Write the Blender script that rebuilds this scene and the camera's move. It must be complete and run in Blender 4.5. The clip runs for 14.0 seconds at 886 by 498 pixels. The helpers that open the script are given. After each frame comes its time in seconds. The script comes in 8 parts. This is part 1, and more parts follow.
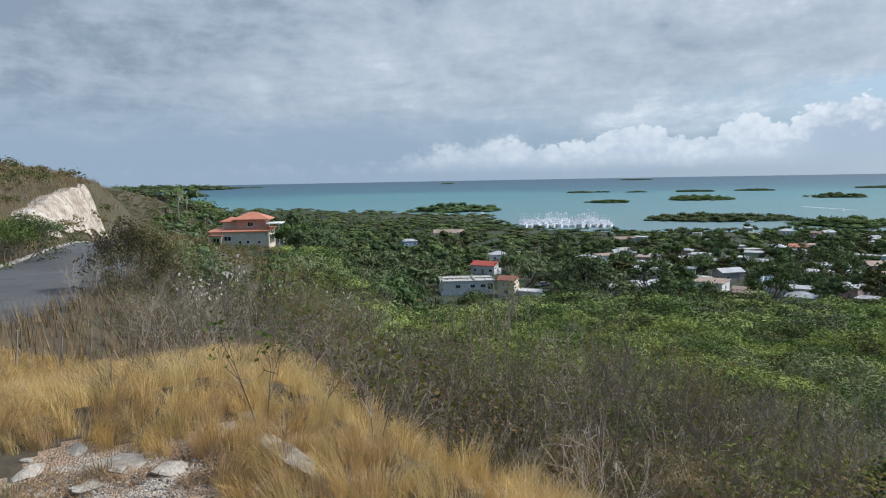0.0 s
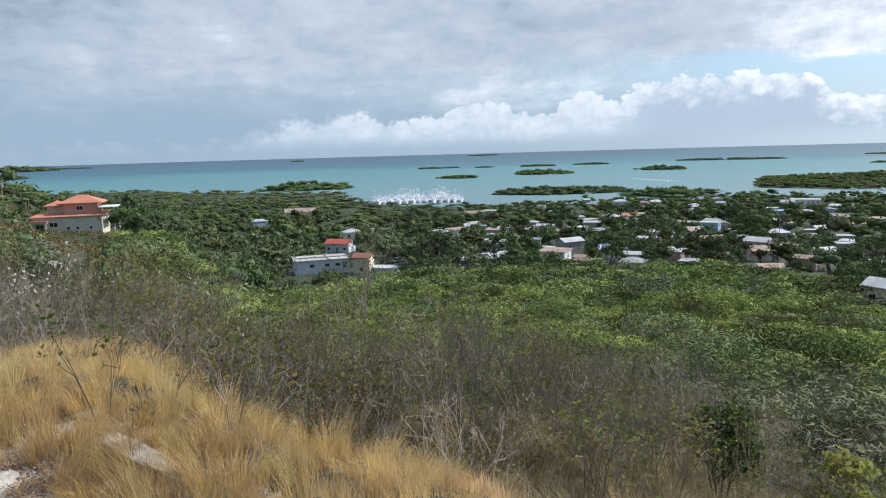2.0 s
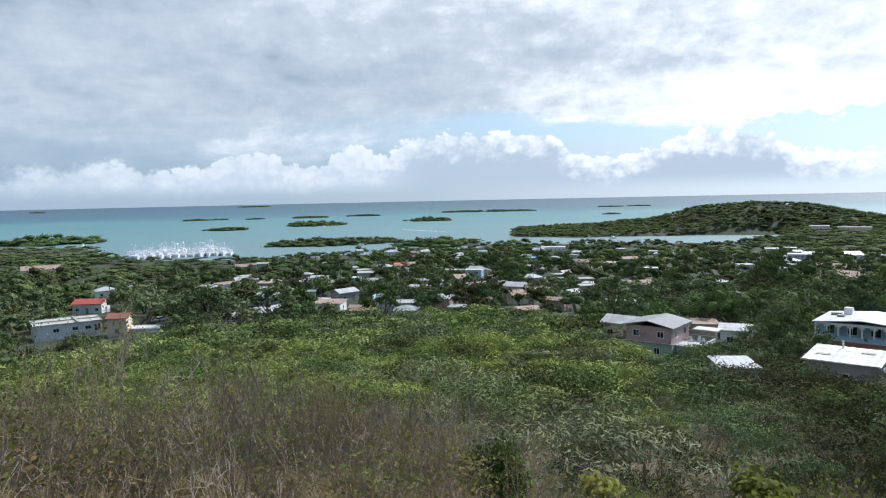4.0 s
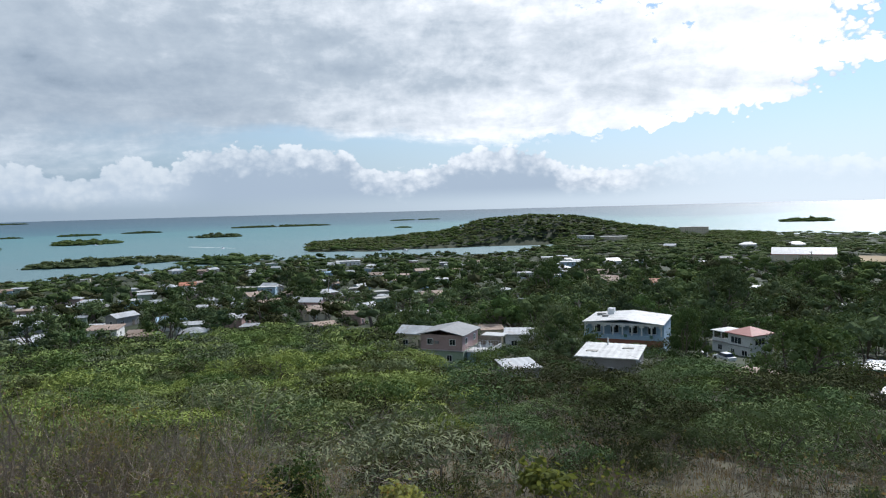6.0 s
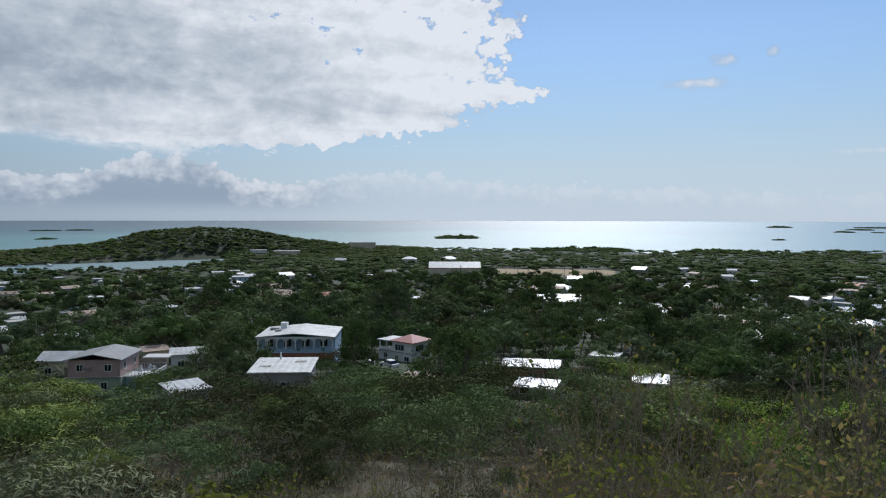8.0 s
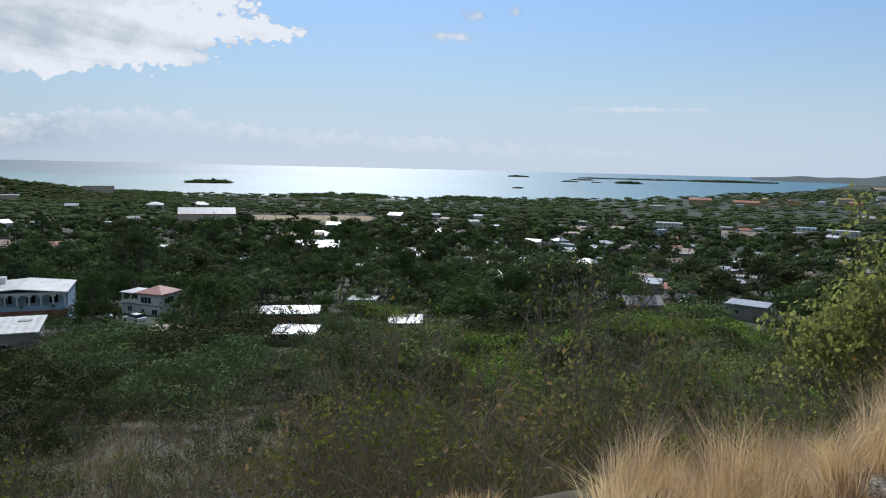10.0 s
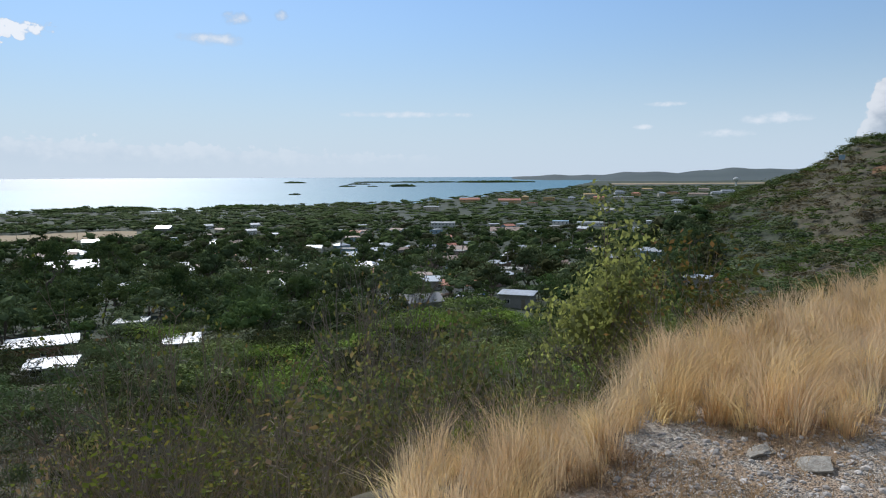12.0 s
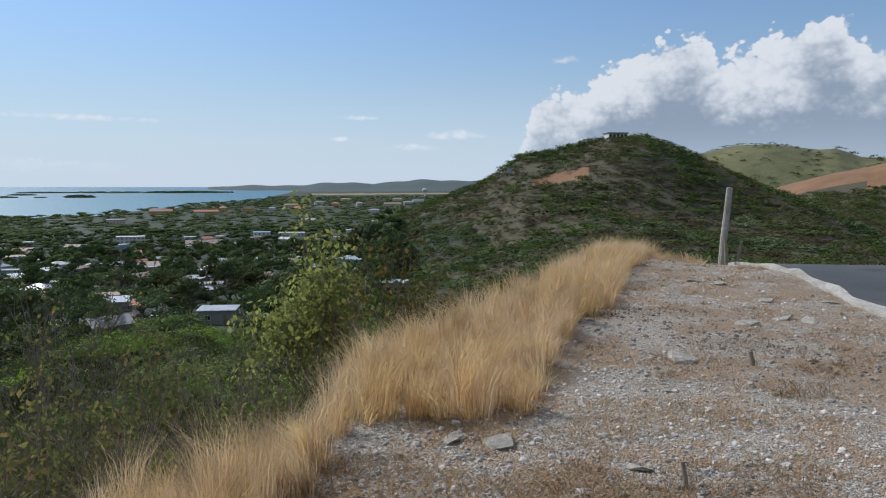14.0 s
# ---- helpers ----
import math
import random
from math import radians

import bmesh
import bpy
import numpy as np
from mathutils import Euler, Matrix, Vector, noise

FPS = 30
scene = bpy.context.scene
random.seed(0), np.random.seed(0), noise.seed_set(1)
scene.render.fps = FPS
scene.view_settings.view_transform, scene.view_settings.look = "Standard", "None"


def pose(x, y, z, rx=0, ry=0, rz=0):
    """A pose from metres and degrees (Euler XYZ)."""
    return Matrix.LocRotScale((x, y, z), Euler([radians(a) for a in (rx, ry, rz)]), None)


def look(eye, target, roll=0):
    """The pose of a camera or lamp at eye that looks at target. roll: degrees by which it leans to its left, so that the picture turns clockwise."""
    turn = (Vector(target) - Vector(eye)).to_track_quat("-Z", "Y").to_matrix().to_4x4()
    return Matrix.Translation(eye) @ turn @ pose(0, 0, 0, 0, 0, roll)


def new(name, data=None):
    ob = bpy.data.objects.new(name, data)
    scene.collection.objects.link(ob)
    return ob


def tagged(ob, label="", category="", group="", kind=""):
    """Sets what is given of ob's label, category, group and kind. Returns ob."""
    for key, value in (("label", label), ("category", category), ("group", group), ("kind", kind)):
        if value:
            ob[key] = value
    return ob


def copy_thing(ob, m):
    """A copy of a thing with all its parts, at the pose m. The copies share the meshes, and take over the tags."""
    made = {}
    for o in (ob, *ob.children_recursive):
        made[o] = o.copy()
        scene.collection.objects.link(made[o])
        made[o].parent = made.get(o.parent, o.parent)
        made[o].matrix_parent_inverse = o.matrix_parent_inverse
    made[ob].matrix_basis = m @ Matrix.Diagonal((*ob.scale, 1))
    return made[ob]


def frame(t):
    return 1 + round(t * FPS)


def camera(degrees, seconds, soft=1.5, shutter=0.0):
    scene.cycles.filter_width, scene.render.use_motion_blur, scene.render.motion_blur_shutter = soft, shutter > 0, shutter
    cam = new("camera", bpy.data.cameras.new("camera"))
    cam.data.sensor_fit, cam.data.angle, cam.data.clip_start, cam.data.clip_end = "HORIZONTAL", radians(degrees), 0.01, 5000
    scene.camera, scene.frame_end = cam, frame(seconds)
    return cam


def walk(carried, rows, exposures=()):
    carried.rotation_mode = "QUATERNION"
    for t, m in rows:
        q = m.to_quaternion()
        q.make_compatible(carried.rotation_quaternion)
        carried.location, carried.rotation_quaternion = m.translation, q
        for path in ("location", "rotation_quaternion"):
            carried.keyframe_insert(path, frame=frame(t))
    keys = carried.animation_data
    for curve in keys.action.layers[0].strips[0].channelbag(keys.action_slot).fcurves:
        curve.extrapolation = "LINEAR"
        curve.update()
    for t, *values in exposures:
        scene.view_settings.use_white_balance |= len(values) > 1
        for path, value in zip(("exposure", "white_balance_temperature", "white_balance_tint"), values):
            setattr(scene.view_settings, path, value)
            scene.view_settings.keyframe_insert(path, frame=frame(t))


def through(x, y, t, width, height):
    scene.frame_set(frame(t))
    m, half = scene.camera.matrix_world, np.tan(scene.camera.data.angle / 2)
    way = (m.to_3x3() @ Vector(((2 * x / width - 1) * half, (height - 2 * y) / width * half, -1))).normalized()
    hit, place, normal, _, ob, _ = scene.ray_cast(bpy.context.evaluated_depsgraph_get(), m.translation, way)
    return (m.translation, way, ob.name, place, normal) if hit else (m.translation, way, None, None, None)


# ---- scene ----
# ---- camera: a turn on the spot, eye 1.6 m over the lay-by, 56 m over the sea ----
EYE = 56.0
cam = camera(65.12, 14.0, soft=1.15)
TURNS = (
    (0.0, 84.14, 1.04, 0.00),
    (0.5, 81.13, 1.78, -2.26),
    (1.0, 80.50, 1.73, -4.94),
    (1.5, 81.75, 1.43, -8.90),
    (2.0, 81.97, 1.59, -12.16),
    (2.5, 83.39, 1.38, -16.87),
    (3.0, 84.28, 1.02, -22.61),
    (3.2, 84.81, 0.99, -24.30),
    (5.3, 85.85, 1.68, -41.86),
    (5.5, 85.93, 1.66, -43.72),
    (6.0, 86.54, 1.51, -47.58),
    (6.5, 86.86, 1.41, -52.67),
    (7.0, 87.73, 1.23, -60.03),
    (7.5, 88.46, 0.62, -67.51),
    (8.0, 87.40, -0.10, -74.03),
    (8.5, 85.02, -0.43, -78.39),
    (8.7, 84.58, -0.27, -80.40),
    (10.8, 82.88, -1.64, -99.58),
    (11.0, 82.83, -1.37, -100.63),
    (11.5, 83.38, -0.50, -104.98),
    (12.0, 83.81, 0.17, -111.90),
    (12.5, 84.02, 0.58, -119.16),
    (13.0, 84.30, 0.92, -125.88),
    (13.5, 84.52, 0.36, -131.49),
    (14.0, 84.66, -0.14, -136.19),
)
walk(cam, [(t, pose(0, 0, EYE, a, b, c)) for t, a, b, c in TURNS],
     exposures=((0.0, 0.05, 6150, 10), (3.0, 0.32, 6150, 10), (6.5, -0.12, 6100, 10), (8.5, -0.55, 5950, 10), (11.0, -0.35, 5950, 10), (14.0, -0.38, 5950, 10)))

# ---- sky and sun ----
SUN_AZ, SUN_EL = 86.0, 40.0


class Nodes:
    """Short hand for node trees."""

    def __init__(self, tree):
        self.tree = tree
        tree.nodes.clear()

    def add(self, kind, **props):
        n = self.tree.nodes.new("ShaderNode" + kind)
        if "operation" in props:
            n.operation = props["operation"]
        if "interpolation_type" in props:
            n.interpolation_type = props["interpolation_type"]
        if "data_type" in props:
            n.data_type, n.blend_type = props["data_type"], props["blend_type"]
        if "sky_type" in props:
            n.sky_type, n.sun_disc = props["sky_type"], props["sun_disc"]
        return n

    def put(self, socket, v):
        if isinstance(v, bpy.types.NodeSocket):
            self.tree.links.new(v, socket)
        elif isinstance(v, (tuple, list)) and len(v) == 3 and socket.type == "RGBA":
            socket.default_value = (*v, 1)
        else:
            socket.default_value = v

    def math(self, op, a, b=0.0, c=0.0):
        n = self.add("Math", operation=op)
        for i, v in enumerate((a, b, c)):
            self.put(n.inputs[i], v)
        return n.outputs[0]

    def ramp(self, v, lo, hi, a=0.0, b=1.0, smooth=True):
        n = self.add("MapRange", interpolation_type="SMOOTHSTEP" if smooth else "LINEAR")
        for i, x in enumerate((v, lo, hi, a, b)):
            self.put(n.inputs[i], x)
        return n.outputs[0]

    def mix(self, f, a, b, how="MIX"):
        n = self.add("Mix", data_type="RGBA", blend_type=how)
        self.put(n.inputs[0], f), self.put(n.inputs[6], a), self.put(n.inputs[7], b)
        return n.outputs[2]

    def noise(self, vec, scale, detail=4.0, rough=0.55, distort=0.0):
        n = self.add("TexNoise")
        if vec is not None:
            self.put(n.inputs["Vector"], vec)
        n.inputs["Scale"].default_value, n.inputs["Detail"].default_value = scale, detail
        n.inputs["Roughness"].default_value, n.inputs["Distortion"].default_value = rough, distort
        return n.outputs["Fac"]

    def profile(self, v, stops):
        """A soft curve through (place, value) stops."""
        n = self.add("FloatCurve")
        lo, hi = stops[0][0], stops[-1][0]
        low, high = min(q for p, q in stops), max(q for p, q in stops)
        c = n.mapping.curves[0]
        for i, (p, q) in enumerate(stops):
            at = ((p - lo) / (hi - lo), (q - low) / (high - low))
            if i in (0, len(stops) - 1):
                c.points[0 if i == 0 else len(c.points) - 1].location = at
            else:
                c.points.new(*at)
        n.mapping.update()
        self.put(n.inputs["Value"], self.ramp(v, lo, hi, 0.0, 1.0, False))
        return self.ramp(n.outputs[0], 0.0, 1.0, low, high, False)

    def xyz(self, a, b, c):
        n = self.add("CombineXYZ")
        for i, v in enumerate((a, b, c)):
            self.put(n.inputs[i], v)
        return n.outputs[0]


def make_world():
    world = bpy.data.worlds.new("sky")
    world.use_nodes = True
    scene.world = world
    N = Nodes(world.node_tree)
    sky = N.add("TexSky", sky_type="NISHITA", sun_disc=False)
    sky.sun_elevation, sky.sun_rotation = radians(SUN_EL), radians(SUN_AZ)
    sky.altitude, sky.air_density, sky.dust_density, sky.ozone_density = 50, 1.0, 0.1, 2.0
    clear = N.add("Background")
    N.put(clear.inputs[0], sky.outputs[0])
    clear.inputs[1].default_value = 0.135
    way = N.add("TexCoord").outputs["Generated"]
    sep = N.add("SeparateXYZ")
    N.put(sep.inputs[0], way)
    x, y, z = sep.outputs
    az = N.math("MULTIPLY", N.math("ARCTAN2", x, y), 57.2958)
    el = N.math("MULTIPLY", N.math("ARCSINE", z), 57.2958)
    # cloud deck, laid out on a plane overhead
    lift = N.math("ADD", N.math("MAXIMUM", z, 0.0), 0.10)
    flat = N.xyz(N.math("DIVIDE", x, lift), N.math("DIVIDE", y, lift), 0.0)
    mid = N.noise(flat, 1.5, 8, 0.6, 0.5)
    streak = N.noise(N.xyz(N.math("MULTIPLY", az, 0.045), N.math("MULTIPLY", el, 0.17), 3.0), 1.0, 7, 0.58, 0.4)
    puff = N.noise(N.xyz(N.math("MULTIPLY", az, 0.30), N.math("MULTIPLY", el, 0.42), 7.0), 1.0, 10, 0.62, 0.15)
    lumps = N.noise(N.xyz(N.math("MULTIPLY", az, 0.12), N.math("MULTIPLY", el, 0.20), 9.0), 1.0, 3, 0.5, 0.2)
    dev = N.math("SUBTRACT", puff, 0.5)
    turret = N.noise(N.xyz(N.math("MULTIPLY", az, 0.75), N.math("MULTIPLY", el, 1.0), 31.0), 1.0, 8, 0.6, 0.1)
    # cauliflower detail for the heaped clouds
    knob = 0.0
    for scale, weight, shift in ((0.85, 0.8, 4.0), (2.1, 0.5, 8.0)):
        billow = N.add("TexVoronoi")
        N.put(billow.inputs["Vector"], N.xyz(N.math("ADD", N.math("MULTIPLY", az, scale), N.math("MULTIPLY", dev, 1.3)), N.math("ADD", N.math("MULTIPLY", el, scale * 1.2), N.math("MULTIPLY", N.math("SUBTRACT", turret, 0.5), 1.1)), shift))
        billow.inputs["Scale"].default_value = 1.0
        knob = N.math("ADD", knob, N.math("MULTIPLY", N.math("SUBTRACT", 0.45, billow.outputs["Distance"]), weight))
    # its ragged right edge, further out in the middle than above and below
    ruffled = N.math("ADD", el, N.math("ADD", N.math("MULTIPLY", dev, 3.0), N.math("ADD", N.math("MULTIPLY", knob, 0.8), N.math("MULTIPLY", N.math("SUBTRACT", streak, 0.5), 3.0))))
    reach = N.profile(ruffled, ((4.0, 50.0), (5.4, 58.0), (6.2, 67.0), (7.2, 73.0), (9.0, 77.5), (10.0, 82.5), (10.8, 82.0), (11.6, 79.0), (14.0, 79.5), (20.0, 75.0), (40.0, 62.0)))
    edge = N.math("ADD", N.math("SUBTRACT", az, reach), N.math("ADD", N.math("MULTIPLY", N.math("SUBTRACT", lumps, 0.5), 9.0), N.math("ADD", N.math("MULTIPLY", dev, 9.0), N.math("SUBTRACT", N.math("MULTIPLY", N.math("SUBTRACT", turret, 0.5), 5.0), N.math("MULTIPLY", knob, 5.0)))))
    right = N.ramp(edge, -0.6, 0.9, 1.0, 0.0)
    holes = N.math("MULTIPLY", N.ramp(puff, 0.60, 0.66), N.math("MULTIPLY", N.ramp(az, 56.0, 60.0), N.ramp(el, 10.5, 12.5)))
    right = N.math("MULTIPLY", right, N.math("SUBTRACT", 1.0, N.math("MULTIPLY", holes, 0.75)))
    left = N.ramp(az, -175.0, -135.0)
    base_el = N.math("ADD", N.math("MULTIPLY", N.math("SUBTRACT", streak, 0.5), 8.0), N.math("ADD", el, N.math("MULTIPLY", dev, 2.0)))
    low = N.ramp(base_el, N.ramp(az, 5.0, 45.0, 2.0, 5.0), N.ramp(az, 5.0, 60.0, 7.5, 6.2))
    deck = N.math("MULTIPLY", N.math("MULTIPLY", right, left), low)
    shade = N.math("ADD", N.math("MULTIPLY", streak, 0.85), N.math("MULTIPLY", mid, 0.45))
    shade = N.math("ADD", shade, N.math("MULTIPLY", dev, 0.55))
    # second ramp: unseen deck behind the eye, brightened to add fill light
    shade = N.math("ADD", shade, N.math("ADD", N.ramp(az, -45.0, 20.0, -0.24, 0.0), N.ramp(az, -100.0, -55.0, 0.14, 0.0)))
    shade = N.math("ADD", shade, N.ramp(edge, -62.0, -1.0, -0.11, 0.31))
    deck_col = N.add("ValToRGB")
    N.put(deck_col.inputs[0], N.ramp(shade, 0.25, 1.02, 0.0, 1.0, False))
    e = deck_col.color_ramp.elements
    e[0].color, e[1].color = (0.27, 0.335, 0.41, 1), (1.12, 1.12, 1.12, 1)
    deck_col.color_ramp.elements.new(0.17).color = (0.37, 0.44, 0.52, 1)
    deck_col.color_ramp.elements.new(0.50).color = (0.52, 0.585, 0.65, 1)
    deck_col.color_ramp.elements.new(0.767).color = (0.80, 0.84, 0.88, 1)
    # rows of cumulus low over the horizon
    top = N.profile(az, ((-40.0, 0.6), (-25.0, 1.3), (-14.0, 1.5), (-6.0, 1.5), (-1.0, 3.0), (4.5, 3.3), (10.0, 2.8), (15.6, 4.1), (19.8, 3.2), (23.7, 4.4), (26.0, 3.7), (27.5, 4.9), (33.0, 5.3), (40.0, 4.8), (43.0, 3.3), (49.0, 4.4), (52.5, 5.0), (57.0, 3.6), (61.0, 2.9), (66.0, 3.6), (71.0, 3.7), (76.0, 3.2), (90.0, 2.5), (104.0, 1.9), (125.0, 0.4)))
    top = N.math("ADD", top, N.math("ADD", N.math("MULTIPLY", knob, 1.0), N.math("ADD", N.math("MULTIPLY", dev, 2.2), N.math("MULTIPLY", N.math("SUBTRACT", turret, 0.5), 1.5))))
    depth = N.math("SUBTRACT", top, el)
    bank = N.math("MULTIPLY", N.ramp(depth, 0.0, N.ramp(az, -5.0, 12.0, 1.6, 0.32)), N.ramp(el, 0.1, 1.6, 0.15, 0.97))
    bank = N.math("MULTIPLY", bank, N.profile(az, ((-40.0, 0.10), (-12.0, 0.22), (0.0, 0.60), (12.0, 0.82), (26.0, 0.88), (60.0, 0.95), (66.0, 0.60), (90.0, 0.50), (112.0, 0.0))))
    lit = N.math("ADD", N.math("MULTIPLY", knob, 0.38), N.math("ADD", N.math("MULTIPLY", puff, 0.9), N.math("MULTIPLY", turret, 0.7)))
    lit = N.ramp(N.math("SUBTRACT", lit, N.math("MULTIPLY", depth, N.ramp(az, 24.0, 30.0, 0.09, 0.15))), 0.40, 0.90)
    bank_col = N.mix(lit, N.mix(N.ramp(az, 24.0, 30.0), (0.54, 0.62, 0.71), N.mix(N.ramp(az, 58.0, 72.0), (0.42, 0.50, 0.60), (0.74, 0.82, 0.90))), N.mix(N.ramp(az, 15.0, 55.0), (0.75, 0.80, 0.84), (1.02, 1.03, 1.04)))
    # heaped clouds over the hills
    turn = N.math("MODULO", N.math("ADD", az, 360.0), 360.0)
    crest = N.profile(turn, ((138.0, -4.0), (141.0, -2.0), (143.0, 5.0), (144.6, 7.6), (147.0, 7.9), (149.5, 9.3), (152.8, 11.1), (156.0, 11.6), (157.7, 9.9), (159.6, 10.6), (162.2, 11.7), (164.7, 12.2), (166.8, 10.2), (170.0, 9.6), (180.0, 12.0), (195.0, 8.0), (215.0, -3.0)))
    crest = N.math("ADD", crest, N.math("ADD", N.math("MULTIPLY", knob, 2.0), N.math("ADD", N.math("MULTIPLY", dev, 2.6), N.math("MULTIPLY", N.math("SUBTRACT", turret, 0.5), 1.6))))
    under = N.math("SUBTRACT", crest, el)
    heap = N.math("MULTIPLY", N.ramp(under, 0.0, 0.55), N.ramp(el, 0.5, 5.5, 0.55, 1.0))
    heap_lit = N.math("ADD", N.math("MULTIPLY", knob, 0.45), N.math("ADD", N.math("MULTIPLY", puff, 1.1), N.math("MULTIPLY", lumps, 1.0)))
    heap_lit = N.ramp(N.math("SUBTRACT", heap_lit, N.math("MULTIPLY", under, 0.095)), 0.42, 1.0)
    heap_col = N.mix(heap_lit, (0.37, 0.44, 0.53), (0.95, 0.96, 0.97))
    # a few thin streaks and scraps in the clear part
    wisp = 0.0
    for wa, we, ww, wh in ((109.0, 4.75, 5.0, 0.26), (129.5, 5.3, 1.3, 0.20), (127.8, 3.6, 0.6, 0.22), (137.0, 4.0, 2.0, 0.42), (133.6, 3.0, 2.0, 0.36), (94.0, 10.2, 2.2, 0.5), (95.8, 11.8, 1.2, 0.5), (99.2, 12.2, 0.6, 0.4), (146.0, 9.8, 1.2, 0.3)):
        u, w = N.math("DIVIDE", N.math("SUBTRACT", az, wa), ww), N.math("DIVIDE", N.math("SUBTRACT", el, we), wh)
        body = N.math("SUBTRACT", 1.0, N.math("ADD", N.math("MULTIPLY", u, u), N.math("MULTIPLY", w, w)))
        body = N.math("ADD", body, N.math("ADD", N.math("MULTIPLY", dev, 3.5), N.math("MULTIPLY", N.math("SUBTRACT", turret, 0.5), 4.0)))
        wisp = N.math("MAXIMUM", wisp, N.ramp(body, -0.4, 1.7, 0.0, 0.85))
    # haze along the horizon
    haze = N.ramp(el, 0.0, 15.0, 0.92, 0.0)
    haze_col = N.mix(N.ramp(az, 15.0, 80.0), (0.30, 0.395, 0.495), (0.75, 0.86, 0.97))
    veil = N.ramp(az, -5.0, 40.0, 0.85, 0.0)
    veil = N.math("MULTIPLY", veil, N.ramp(az, -175.0, -120.0))
    col = N.mix(veil, (0.30, 0.395, 0.495), (0.30, 0.395, 0.495))
    amount = veil
    for m, c in ((haze, haze_col), (wisp, (1.04, 1.05, 1.06)), (deck, deck_col.outputs[0]), (bank, bank_col), (heap, heap_col)):
        col = N.mix(m, col, c)
        amount = N.math("SUBTRACT", 1.0, N.math("MULTIPLY", N.math("SUBTRACT", 1.0, amount), N.math("SUBTRACT", 1.0, m)))
    cloud = N.add("Background")
    N.put(cloud.inputs[0], col)
    cloud.inputs[1].default_value = 1.0
    mixer = N.add("MixShader")
    N.put(mixer.inputs[0], amount), N.put(mixer.inputs[1], clear.outputs[0]), N.put(mixer.inputs[2], cloud.outputs[0])
    out = N.add("OutputWorld")
    N.put(out.inputs[0], mixer.outputs[0])


make_world()
sun_way = Vector((math.sin(radians(SUN_AZ)) * math.cos(radians(SUN_EL)), math.cos(radians(SUN_AZ)) * math.cos(radians(SUN_EL)), math.sin(radians(SUN_EL))))
sun = new("sun", bpy.data.lights.new("sun", "SUN"))
sun.data.energy, sun.data.angle, sun.data.color = 4.5, radians(0.5), (1.0, 0.96, 0.90)
sun.matrix_basis = look(sun_way * 300 + Vector((0, 0, EYE)), (0, 0, EYE))


# ---- materials ----
def principled(name):
    m = bpy.data.materials.new(name)
    m.use_nodes = True
    N = Nodes(m.node_tree)
    b, out = N.add("BsdfPrincipled"), N.add("OutputMaterial")
    N.put(out.inputs[0], b.outputs[0])
    return m, N, b, out


def bump(N, b, height, strength, distance):
    n = N.add("Bump")
    N.put(n.inputs["Height"], height)
    n.inputs["Strength"].default_value, n.inputs["Distance"].default_value = strength, distance
    N.put(b.inputs["Normal"], n.outputs[0])


def surface(name, dark, light, fine=8.0, coarse=0.7, rough=0.85, relief=0.02, metal=0.0, worn=None, vary=0.0):
    """A surface with grain and stains at two scales."""
    m, N, b, out = principled(name)
    at = N.add("TexCoord").outputs["Object"]
    g, s = N.noise(at, fine, 6, 0.65), N.noise(at, coarse, 4, 0.6, 0.4)
    f = N.ramp(N.math("ADD", N.math("MULTIPLY", g, 0.5), N.math("MULTIPLY", s, 0.5)), 0.32, 0.68)
    col = N.mix(f, dark, light)
    if worn:
        col = N.mix(N.ramp(N.noise(at, coarse * 2.3, 7, 0.7, 0.6), 0.54, 0.68), col, worn)
    if vary:
        r = N.add("ObjectInfo").outputs["Random"]
        hs = N.add("HueSaturation")
        N.put(hs.inputs["Value"], N.ramp(r, 0, 1, 1 - vary, 1 + vary, False))
        N.put(hs.inputs["Color"], col)
        col = hs.outputs[0]
    N.put(b.inputs["Base Color"], col)
    N.put(b.inputs["Roughness"], N.ramp(g, 0.2, 0.8, rough - 0.1, min(rough + 0.08, 1.0)))
    b.inputs["Metallic"].default_value = metal
    if relief:
        bump(N, b, N.math("ADD", g, s), 0.6, relief)
    return m


